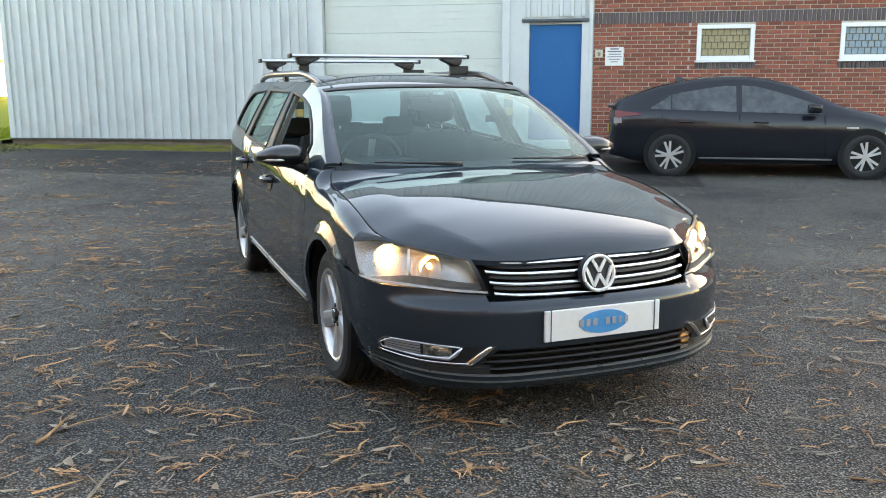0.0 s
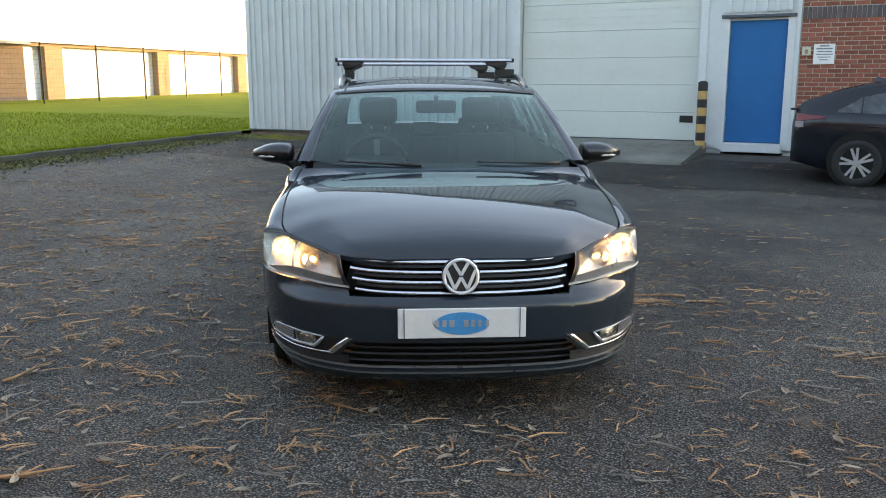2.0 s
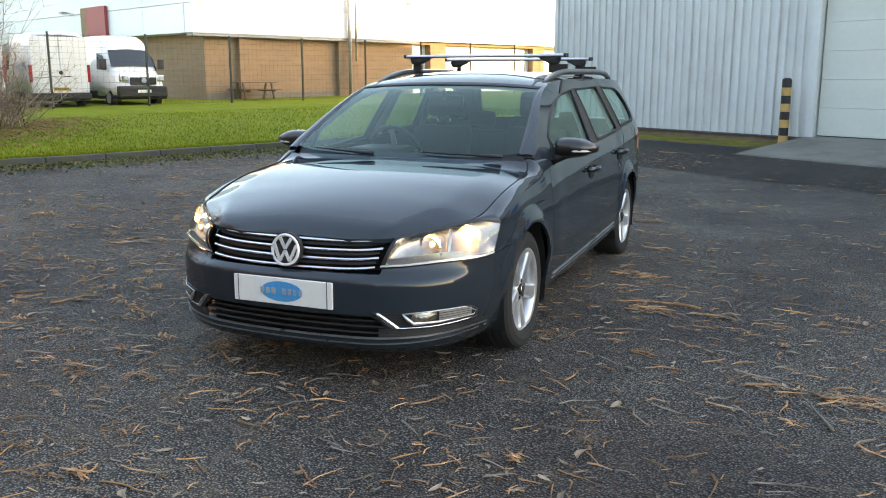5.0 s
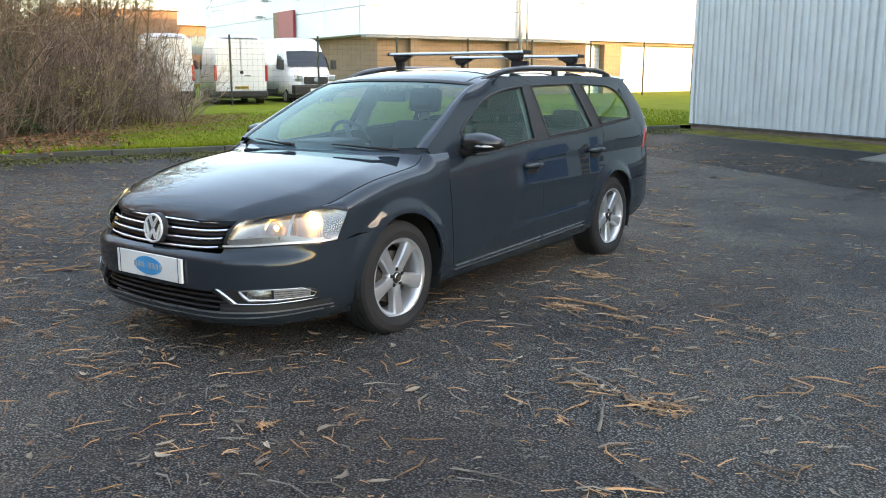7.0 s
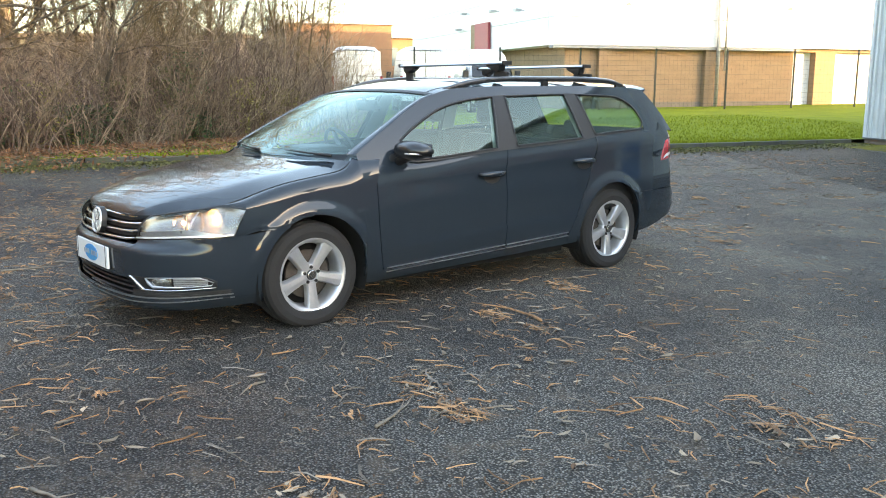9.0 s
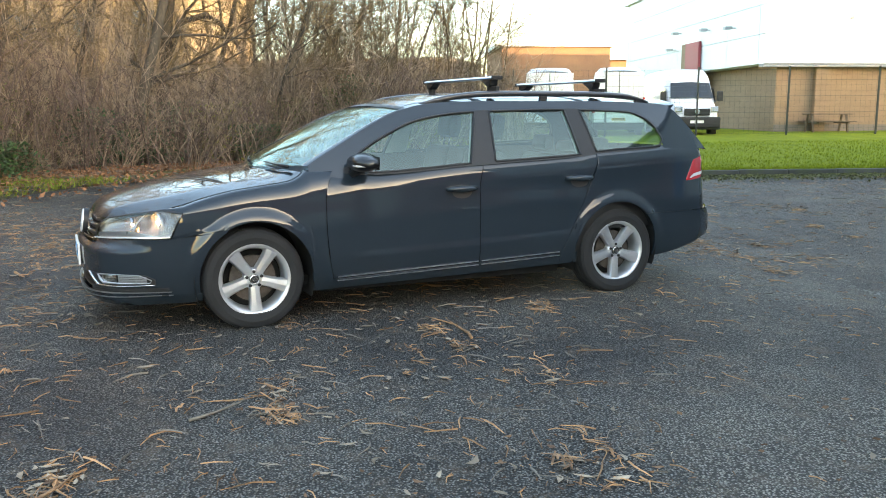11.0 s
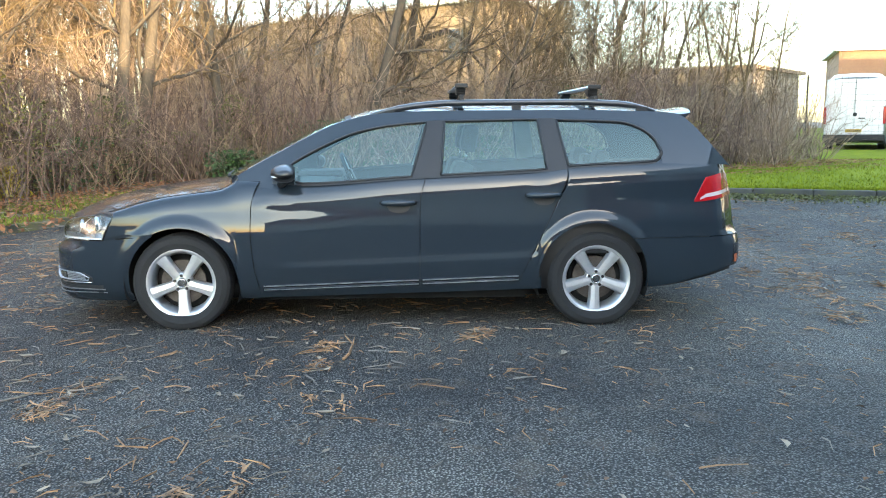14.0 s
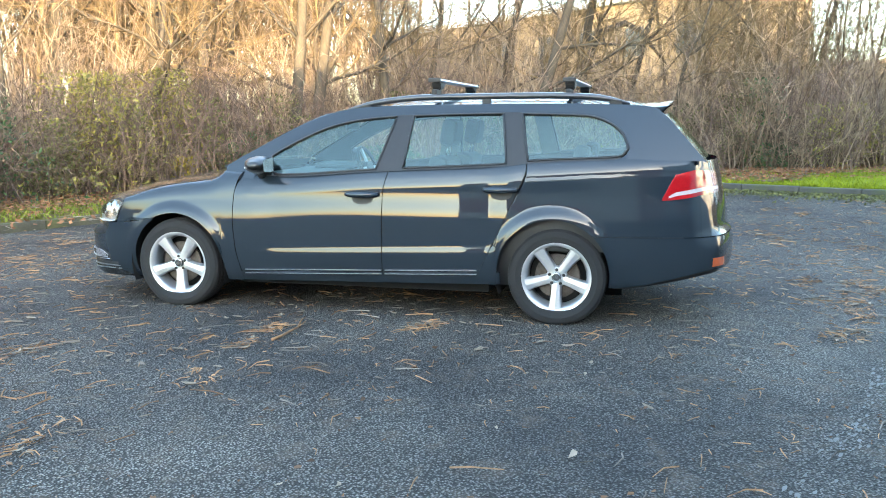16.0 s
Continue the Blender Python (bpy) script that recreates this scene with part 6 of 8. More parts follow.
    for d, xa, xb in ((fd, -.535, -1.54), (rd, -1.565, -2.19)):
        for k, (dz, mt) in enumerate(((.010, ALU), (-.016, ALU))):
            patch("door_strip", lambda u, v: skin(lerp(xa, xb, u), SILL_TOP(lerp(xa, xb, u)) + dz + .006 * v, .007), 16, 1, side, mt, d, skirt=(0, -.008, 0))
    patch("sill", lambda u, v: skin(lerp(-.45, -2.34, u), lerp(SILL_LOW(lerp(-.45, -2.34, u)), SILL_TOP(lerp(-.45, -2.34, u)), v), -.004), 30, 5, side, PAINT, car, skirt=(0, -.03, 0))

    # rear quarter, down to the bumper seam
    def quarter(u, v):
        x = lerp(-2.20, -3.60, u)
        zb = win_bot(x) - .012 if x > -3.125 else lerp(win_bot(-3.125) - .012, belt_z(x), smoothstep(-3.125, -3.17, x))
        if x > ARCH_R[0] + ARCH_R[2] - .005:
            lo = SILL_TOP(x) - .06
        elif x > -3.0:
            lo = arch(ARCH_R, x)
        else:
            lo = .60
        lo = max(lo, .605) if x < -2.93 else lo
        z = lerp(lo, zb, v)
        xx = min(x, c_seam(z) - GAP)
        if x < c_seam(z) - GAP:
            xx = x
        lip = 0.006 * math.exp(-((z - lo) / 0.03) ** 2) if -3.0 < x < -2.34 else 0
        return skin(xx, z, lip)
    patch("rear_quarter", quarter, 110, 40, side, PAINT, car, skirt=IN)

    # frame above the doors: A-post, cant rail and D-post
    def rail(u, v):
        x = lerp(-.38, -3.606, u)
        lo = win_top(x) if -3.132 < x < -.722 else belt_z(x) - (.05 if x > -.6 else .006)
        return gl(x, lerp(min(lo, roof_line(x) - .002), roof_line(x), v))
    patch("side_frame", rail, 150, 8, side, PAINT, car)
    patch("screen_edge", lambda u, v: top_skin(lerp(-.385, -1.10, v), lerp(lerp(.905, .94, v), lerp(.925, .962, v), u), .002), 2, 30, side, GLOSS, car, "black screen edge band")
    patch("screen_post", lambda u, v: top_skin(lerp(-.37, -1.10, v), lerp(lerp(.92, .96, v), 1.0, u), -.004 * math.sin(math.pi * u)), 6, 30, side, PAINT, car)
    patch("rear_post", lambda u, v: top_skin(lerp(-3.26, -3.61, v), lerp(.90, 1.0, u), 0), 3, 12, side, PAINT, car)
    patch("roof_gutter", lambda u, v: top_skin(lerp(-1.12, -3.2, v), lerp(.865, .885, u), -.0015), 2, 40, side, BLACK, car)
    # posts between the windows, in black gloss
    patch("centre_post", lambda u, v: gl(*bay(u, v, B_F, B_R, -.004), .001), 6, 14, side, BLACK, car)
    patch("rear_door_post", lambda u, v: gl(*bay(u, v, C_F, C_R, -.004), .001), 6, 14, side, BLACK, car)
    panes = [("rear_door_window", B_R, C_F, .028), ("quarter_window", C_R, REAR_TIP, .0)]
    if side > 0:
        panes.insert(0, ("front_door_window", FRONT_TIP, B_F, .0))
    for nm, xa, xb, _ in panes:
        p = patch(nm, lambda u, v: gl(*bay(u, v, xa, xb, -.008), -.007), 20, 14, side, SIDE_GLASS, car, "green-tinted side window")
        p.visible_shadow = False
    # dark seals round the openings
    for xa, xb in ((FRONT_TIP, B_F), (B_R, C_F), (C_R, REAR_TIP)):
        V, Fc = [], []
        loop = [bay(u / 20, 0, xa, xb, .004) for u in range(21)] + [bay(1, v / 8, xa, xb, .004) for v in range(1, 9)] + [bay(1 - u / 20, 1, xa, xb, .004) for u in range(1, 21)] + [bay(0, 1 - v / 8, xa, xb, .004) for v in range(1, 9)]
        pts = [gl(x, z, .0) for x, z in loop]
        tube_into(V, Fc, [Vector((p.x, p.y * side, p.z)) for p in pts], [.009] * len(pts), 6)
        part("window_seal", raw("window_seal", V, Fc, True), BLACK, car)
    patch("belt_strip", lambda u, v: gl(lerp(-.76, -3.09, u), win_bot(lerp(-.76, -3.09, u)) - .012 + .014 * v, .003), 50, 1, side, BLACK, car)
    # door cards behind the panels
    patch("door_card", lambda u, v: skin(lerp(-.47, -2.50, u), lerp(.26, belt_z(lerp(-.47, -2.5, u)) - .01, v), -.055), 20, 8, side, BLACK, car)
    patch("inner_post", lambda u, v: gl(*bay(u, v, B_F, B_R, .0), -.05), 3, 6, side, TRIM, car, "pale inner post trim")
    patch("inner_post", lambda u, v: gl(*bay(u, v, C_F, C_R, .0), -.05), 3, 6, side, TRIM, car, "pale inner post trim")
    patch("load_side", lambda u, v: skin(lerp(-2.4, -3.5, u), lerp(.5, 1.05, v), -.06), 10, 6, side, BLACK, car)
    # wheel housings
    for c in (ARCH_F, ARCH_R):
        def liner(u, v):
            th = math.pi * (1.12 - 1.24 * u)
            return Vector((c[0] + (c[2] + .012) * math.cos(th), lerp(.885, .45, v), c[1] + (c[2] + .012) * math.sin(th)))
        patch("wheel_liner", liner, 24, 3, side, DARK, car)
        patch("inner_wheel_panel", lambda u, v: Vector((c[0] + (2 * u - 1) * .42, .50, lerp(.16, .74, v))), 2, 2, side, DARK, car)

    # rear bumper and tail
    s_a, s_e = s_of_x(-2.985), PL_S[-1]
    def rear_bumper(u, v):
        z = lerp(lerp(.275, .395, smoothstep(0, .5, u)), .60, v)
        return ring(lerp(s_of_x(ARCH_R[0] - math.sqrt(max(.02, ARCH_R[2] ** 2 - (z - ARCH_R[1]) ** 2)) - .002), s_e, u), z)
    patch("rear_bumper", rear_bumper, 50, 16, side, PAINT, car, skirt=(0.0, -.015, 0))
    patch("bumper_valance", lambda u, v: ring(lerp(s_of_x(-3.06), s_e, u), lerp(lerp(.265, .36, smoothstep(0, .5, u)), lerp(.275, .40, smoothstep(0, .5, u)), v), -.03), 40, 3, side, BLACK, car)
    s_q = s_of_x(-3.60)
    patch("tailgate", lambda u, v: ring(lerp(s_q, s_e, u), lerp(.606, 1.07, v)), 16, 18, side, PAINT, car)
    refl = patch("rear_reflector", lambda u, v: ring(lerp(s_of_x(-3.66), s_of_x(-3.74), u), lerp(.415, .47, v), .004), 6, 2, side, mat("amber_red_reflector", (0.5, 0.10, 0.03), rough=0.2, bump=0, coat=1), car, "amber-red bumper reflector")
    s_t0, s_t1 = s_of_x(-3.352), s_of_x(-3.765)

    def tail(u, v, out=.006):
        s = lerp(s_t0, s_t1, u)
        lo = lerp(.833, .868, smoothstep(0, .6, u))
        hi = lerp(.845, .990, u / .13) if u < .13 else lerp(.990, 1.018, (u - .13) / .2) if u < .33 else lerp(1.018, 1.0, (u - .33) / .67)
        return ring(s, lerp(lo, hi, v), out)
    RED = mat("red_tail_lens", (0.42, 0.008, 0.012), (0.33, 0.006, 0.01), rough=0.12, scale=20, fine=80, bump=0, coat=1.0)
    tl = patch("tail_lamp", tail, 30, 14, side, RED, car, "red tail lamp with a white band", skirt=(.01, -.012, 0))
    patch("white_band", lambda u, v: tail(.06 + .9 * u, lerp(.15, .30, v), .008), 24, 2, side, mat("white_lens", (0.62, 0.5, 0.5), rough=0.15, bump=0, coat=1), tl)

    # nose: bumper in two halves, lamp, fog lamp
    s_arch, s_in, s_gr = s_of_x(.345), s_of_y(.455), s_of_y(.478)
    s_lamp = s_of_x(.487)

    def seam_hi(s):
        p = plan_at(s)
        if s <= s_gr:
            return .566
        return curve_at([(s_gr, .590), (s_of_y(.62), .597), (s_of_y(.74), .606), (s_of_y(.80), .611), (s_lamp, .616), (s_arch, .648)], s)
    def s_archf(z):
        return s_of_x(ARCH_F[0] + math.sqrt(max(.02, ARCH_F[2] ** 2 - (z - ARCH_F[1]) ** 2)) + .002)

    def bumper(u, v):
        s = lerp(0, s_arch, u)
        lo = .376 if s < s_in else lerp(.376, .262, smoothstep(s_in, s_in + .10, s))
        z = lerp(lo, seam_hi(s) - .003, v)
        return ring(s + (s_archf(z) - s_arch) * smoothstep(.86, 1, u), z)
    patch("front_bumper", bumper, 90, 26, side, PAINT, car, skirt=(-.02, 0, 0))
    patch("bumper_lip", lambda u, v: ring(lerp(0, s_arch, u), lerp(.200 + .012 * smoothstep(.5, 1, u), .268, v), .005 * v), 60, 8, side, PAINT, car, "body-coloured lower lip", skirt=(-.03, 0, 0))
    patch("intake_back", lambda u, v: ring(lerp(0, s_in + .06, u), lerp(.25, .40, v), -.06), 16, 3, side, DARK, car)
    for zz in (.288, .318, .346, .368):
        patch("intake_slat", lambda u, v: ring(lerp(0, s_in + (.376 - zz) * 1.0, u), zz + .006 * v, -.016 - .006 * v), 20, 1, side, BLACK, car, skirt=(-.03, 0, 0))
    # two painted edge highlights round the corner under the fog lamps, dark slats between
    s_end = s_of_x(.50)
    HIGHLIGHT_GREY = bpy.data.materials.get("highlight_grey") or mat("highlight_grey", (0.30, 0.31, 0.32), (0.22, 0.23, 0.24), rough=0.25, metal=0.7, bump=0)
    patch("lip_line", lambda u, v: ring(lerp(0, s_end, u), lerp(.240, .246, v) + .026 * smoothstep(.35, 1, u), .010), 50, 1, side, HIGHLIGHT_GREY, car, skirt=(-.012, 0, 0))
    patch("lip_line", lambda u, v: ring(lerp(0, s_end - .01, u), lerp(.268, .275, v) + .018 * smoothstep(.35, 1, u), .010), 50, 1, side, HIGHLIGHT_GREY, car, skirt=(-.014, 0, 0))
    patch("corner_slats", lambda u, v: ring(lerp(s_in + .02, s_end - .012, u), lerp(.277 + .016 * smoothstep(0, 1, u), .318, v), .003), 24, 3, side, BLACK, car, "black slats under the fog lamp")
    for k in range(2):
        patch("corner_slat", lambda u, v: ring(lerp(s_in + .05, s_end - .012, u), lerp(.292, .303, u) + .011 * k + .004 * v, .008), 24, 1, side, LIP, car, skirt=(-.008, 0, 0))

    # fog lamp bay
    fog_lo = lambda u: curve_at([(0, .374), (.10, .346), (.22, .319), (.6, .321), (1, .334)], u)
    fog_hi = lambda u: curve_at([(0, .393), (.3, .392), (.75, .400), (.93, .396), (1, .368)], u)

    def fog(u, v, out):
        y = lerp(.448, .838, u)
        s = s_of_y(min(y, .80)) + max(0, y - .80) * 2.2
        return ring(s, lerp(fog_lo(u), fog_hi(u), v), out)
    fb_ = patch("fog_lamp_bay", lambda u, v: fog(u, v, .003), 30, 5, side, BLACK, car, "dark fog lamp surround", skirt=(-.01, 0, 0))

    def blade(u, v):
        y = lerp(.446, .535, u) + lerp(0, .030, v)
        return ring(s_of_y(y), lerp(.394, .319, u ** 1.15) + .004 * v * u, .007 + .006 * math.sin(math.pi * v))
    patch("chrome_blade", blade, 12, 5, side, CHROME, fb_, "bright chrome blade", skirt=(-.008, 0, 0))
    V, Fc = [], []
    pts = [fog(.24 + .76 * k / 10, .02, .008) for k in range(11)]
    tube_into(V, Fc, [Vector((p.x, p.y * side, p.z)) for p in pts], [.006, .005, .005, .0045, .0045, .004, .004, .004, .0035, .003, .003], 6)
    part("chrome_line", raw("chrome_line", V, Fc, True), CHROME, fb_, "thin bright line under the lamp")
    V, Fc = [], []
    pts = [fog(.33, .95, .010), fog(.38, .6, .011), fog(.44, .28, .012), fog(.7, .25, .010), fog(.97, .3, .008), fog(.985, .75, .008), fog(.9, .97, .009), fog(.6, .97, .010), fog(.35, .96, .010)]
    tube_into(V, Fc, [Vector((p.x, p.y * side, p.z)) for p in pts], [.004, .009, .008, .005, .003, .003, .003, .003, .003], 6)
    part("lamp_rim", raw("lamp_rim", V, Fc, True), ALU, fb_)
    patch("fog_lamp", lambda u, v: fog(lerp(.42, .66, u), lerp(.30, .93, v), .008 + .008 * math.sin(math.pi * u) * math.sin(math.pi * v)), 10, 6, side, bpy.data.materials.get("fog_reflector") or mat("fog_reflector", (0.55, 0.55, 0.52), (0.2, 0.2, 0.19), rough=0.12, metal=0.9, scale=30, fine=60, bump=0.6, bump_dist=0.01, spread=0.25), fb_, "round clear fog lamp")
    for k in range(4):
        patch("running_lamp_strip", lambda u, v: fog(lerp(.68, .95, u), lerp(.34 + .15 * k, .46 + .15 * k, v), .008), 8, 1, side, ALU, fb_)

    # head lamp: bowl, reflectors, lit bulb, clear lens
    def lamp_edge(u):
        s = lerp(s_gr + .002, s_lamp, u)
        b = ring(s, seam_hi(s) + .003, .002)
        if u < .8:
            e = edge_at(lerp(ET[2] - .005, edge_t_of_x(.51), u / .8))
        else:
            e = lamp_top((u - .8) / .2)
        return b, e

    def lamp(u, v, out=0.0):
        b, e = lamp_edge(u)
        p = lerp(b, e, v)
        k = math.sin(math.pi * v) * .030 * (1 - .75 * u ** 3) + out
        n = Vector((.75 - .35 * u, .25 + .45 * u, .35)).normalized()
        return p + n * k
    head = patch("headlamp_bowl", lambda u, v: lamp(u, v, 0) - Vector((.075, .03, 0)) * math.sin(math.pi * min(1, max(0, v))) * math.sin(math.pi * u) ** .6, 26, 12, side,
                 mat("lamp_bowl", (0.40, 0.37, 0.34), (0.22, 0.20, 0.18), rough=0.22, metal=0.85, scale=12, fine=60, bump=0.15), car, "clear headlamp, dipped beam lit")
    patch("lens", lambda u, v: lamp(u, v, .006), 26, 12, side, LENS, head).visible_shadow = False
    patch("lower_band", lambda u, v: lamp(lerp(.02, .97, u), lerp(.03, .26 - .16 * smoothstep(.5, .95, u), v), -.008), 24, 3, side, mat("smoked_band", (0.30, 0.30, 0.31), (0.2, 0.2, 0.2), rough=0.25, metal=0.5, bump=0), head)
    patch("upper_bezel", lambda u, v: lamp(u, lerp(.93, 1.0, v), .0075), 26, 2, side, BLACK, head, "black upper bezel")
    patch("lower_trim", lambda u, v: lamp(u, lerp(.0, .055, v), .0075), 26, 1, side, SILVER, head, "bright lower trim line")
    patch("inner_bezel", lambda u, v: lamp(lerp(.0, .035, u), lerp(.05, .94, v), .007), 2, 8, side, BLACK, head)
    patch("divider", lambda u, v: lamp(lerp(.55, .575, u), lerp(.22, .90, v), -.014), 2, 8, side, GALV, head, "silver divider between the reflectors")
    for (u0, v0, r, lit) in ((.40, .56, .048, 0), (.76, .58, .060, 1)):
        c = lamp(u0, v0, -.035)
        d = Vector((.92, .30, .04)).normalized()
        V, Fc = [], []
        for k in range(9):
            rr = r * math.sin(math.pi / 2 * k / 8)
            off = -.05 * (1 - (k / 8) ** 2)
            a = d.orthogonal().normalized()
            b2 = d.cross(a)
            for q in range(24):
                p = c + d * off + (a * math.cos(q * math.pi / 12) + b2 * math.sin(q * math.pi / 12)) * max(rr, .001)
                V.append((p.x, p.y * side, p.z))
        for k in range(8):
            for q in range(24):
                f = (k * 24 + q, k * 24 + (q + 1) % 24, (k + 1) * 24 + (q + 1) % 24, (k + 1) * 24 + q)
                Fc.append(f if side < 0 else tuple(reversed(f)))
        part("reflector", raw("reflector", V, Fc, True), CHROME, head)
        bm = bmesh.new()
        bmesh.ops.create_uvsphere(bm, u_segments=14, v_segments=10, radius=.016 if lit else .010)
        p = c - d * .028
        # the inner bulb is unlit; its weak emission only tints the reflector amber
        bl = part("bulb", bm, mat("lit_halogen_bulb", (1.0, 0.9, 0.7), rough=0.4, bump=0, emit=(1.0, 0.58, 0.26), power=270.0) if lit else mat("unlit_bulb_glow", (0.8, 0.35, 0.1), rough=0.3, bump=0, emit=(1.0, 0.5, 0.15), power=9.0), head, smooth=True)
        bl.matrix_local = Matrix.Translation((p.x, p.y * side, p.z))

    # door mirror
    V, Fc = [], []
    for i in range(9):
        u = i / 8
        y = lerp(.855, 1.085, u)
        hz = (.040 + .020 * math.sin(math.pi * min(1, u * 1.1 + .12)) ** .8) * (1 - .45 * max(0, u - .75) / .25)
        hx = (.072) * (1 - .55 * max(0, u - .7) / .3)
        zc = 1.040 - .004 * u
        xc = -.700 - .055 * max(0, u - .6)
        for q in range(14):
            th = 2 * math.pi * q / 14
            cx, cz = math.cos(th), math.sin(th)
            x = xc + hx * (cx if cx < 0 else cx * 1.15)
            V.append((x, y * side, zc + hz * (abs(cz) ** .8) * (1 if cz > 0 else -1)))
    for i in range(8):
        for q in range(14):
            f = (i * 14 + q, i * 14 + (q + 1) % 14, (i + 1) * 14 + (q + 1) % 14, (i + 1) * 14 + q)
            Fc.append(f if side < 0 else tuple(reversed(f)))
    Fc.append(tuple(range(14)) if side > 0 else tuple(reversed(range(14))))
    Fc.append(tuple(reversed(range(112, 126))) if side > 0 else tuple(range(112, 126)))
    mr = part("door_mirror", raw("door_mirror", V, Fc, True), GLOSS, car, "gloss black door mirror with indicator strip")
    part("mirror_foot", tube("mirror_foot", [(-.66, .835 * side, .965), (-.69, .89 * side, .992), (-.70, .95 * side, 1.0)], [.03, .026, .02]), BLACK, mr)
    part("indicator", tube("indicator", [(-.632, .93 * side, 1.02), (-.622, .98 * side, 1.022), (-.638, 1.03 * side, 1.022), (-.68, 1.062 * side, 1.02)], [.004, .0075, .0075, .004], 6), mat("clear_indicator", (0.6, 0.58, 0.55), rough=0.15, bump=0, coat=1), mr, "clear indicator strip")
    part("mirror_glass", raw("mirror_glass", [(-.776, .885 * side, .99), (-.776, 1.035 * side, .995), (-.776, 1.04 * side, 1.075), (-.776, .885 * side, 1.085)], [(0, 1, 2, 3) if side < 0 else (3, 2, 1, 0)]), CHROME, mr)
    patch("mirror_patch", lambda u, v: gl(lerp(-.60, -.745, u), lerp(belt_z(lerp(-.6, -.745, u)), lerp(1.0, 1.06, u), v), .003), 4, 4, side, BLACK, car)

    # roof rail on three feet
    zr = by([(-3.13, 1.425), (-3.0, 1.456), (-2.85, 1.474), (-2.552, 1.484), (-1.80, 1.482), (-1.60, 1.471), (-1.40, 1.444), (-1.22, 1.404)])
    V, Fc = [], []
    pts = [Vector((lerp(-1.22, -3.13, k / 30), (glass_y(lerp(-1.22, -3.13, k / 30), roof_line(lerp(-1.22, -3.13, k / 30))) - .040) * side, zr(lerp(-1.22, -3.13, k / 30)))) for k in range(31)]
    tube_into(V, Fc, pts, [.009 + .012 * min(1, min(k, 30 - k) / 3) for k in range(31)], 8)
    rr_ = part("roof_rail", raw("roof_rail", V, Fc, True), mat("satin_black_rail", (0.05, 0.05, 0.055), rough=0.28, metal=0.4, bump=0, coat=0.6), car, "satin black raised roof rail")
    for xf, w in ((-1.36, .035), (-2.20, .03), (-3.04, .04)):
        y = (glass_y(xf, roof_line(xf)) - .040) * side
        part("rail_foot", boxes((xf - w, xf + w, y - .014, y + .014, roof_line(xf) - .01, zr(xf) + .004), bevel=.006), BLACK, rr_)

# grille, badge, plate
patch("grille_back", lambda u, v: ring(s_of_y(.52) * abs(2 * u - 1), lerp(.575, .735, v), -.045) * 1.0 if u >= .5 else Vector((1, -1, 1)) * ring(s_of_y(.52) * abs(2 * u - 1), lerp(.575, .735, v), -.045), 40, 4, 1, DARK, car)
gr = part("grille", raw("grille", [], []), BLACK, car, "black grille with four chrome bars")
for k, zz in enumerate((.580, .622, .662, .702)):
    half = .454 + .018 * k
    def bar(u, v, out, h, z0):
        a = 2 * u - 1
        p = ring(s_of_y(half) * abs(a), z0 + h * (v - .5) + .014 * abs(a) ** 4, out)
        return p if a >= 0 else Vector((p.x, -p.y, p.z))
    patch("chrome_bar", lambda u, v: bar(u, v, .006 + .004 * math.sin(math.pi * v), .0105, zz), 40, 3, 1, CHROME, gr, skirt=(-.02, 0, 0))
    if k < 3:
        patch("black_bar", lambda u, v: bar(u, v, -.012, .012, zz + .020), 40, 1, 1, BLACK, gr, skirt=(-.02, 0, 0))
BX = .918
bd = part("badge", cyl(bmesh.new(), .080, .03, pose(BX, 0, .652, 0, 82), 40), BLACK, car, "round chrome badge")
V, Fc = [], []
tube_into(V, Fc, [pose(BX + .018, 0, .652, 0, 82) @ Vector((.070 * math.cos(t * math.pi / 24), .070 * math.sin(t * math.pi / 24), 0)) for t in range(49)], [.0075] * 49, 8)
part("badge_ring", raw("badge_ring", V, Fc, True), SILVER, bd)
bm = bmesh.new()
for (y0, z0), (y1, z1) in (((-.030, .056), (0, .006)), ((.030, .056), (0, .006)), ((-.060, .026), (-.027, -.052)), ((.060, .026), (.027, -.052)), ((-.027, -.052), (0, -.004)), ((.027, -.052), (0, -.004))):
    L = math.hypot(y1 - y0, z1 - z0)
    m = pose(BX + .018, 0, .652, 0, -8) @ pose(0, (y0 + y1) / 2, (z0 + z1) / 2, math.degrees(math.atan2(z1 - z0, y1 - y0)))
    box(bm, -.004, .007, -L / 2, L / 2, -.0065, .0065, m=m)
part("badge_bars", bm, SILVER, bd)
pl = part("plate", boxes((.968, .982, -.265, .269, .400, .526), bevel=.004), WHITE, car, "white dealer plate with a blue oval")
bm = cyl(bmesh.new(), 1.0, .004, pose(.983, .002, .463, 0, 90) @ Matrix.Diagonal((.048, .112, 1, 1)), 40)
part("plate_oval", bm, mat("plate_blue", (0.03, 0.30, 0.62), rough=0.4, bump=0), pl, "blue oval")
PG = mat("plate_grey", (0.33, 0.36, 0.40), rough=0.5, bump=0)
for i, w in enumerate((.022, .022, .026, 0, .024, .020, .016, .018)):
    if w:
        y = -.112 + .030 * i
        part("plate_bar", boxes((.985, .9875, y, y + w * .85, .450, .478)), PG, pl)
PE = mat("plate_line", (0.05, 0.05, 0.05), rough=0.5, bump=0)
for y in (-.240, .242):
    part("plate_edge", boxes((.981, .9845, y, y + .003, .402, .530)), PE, pl)

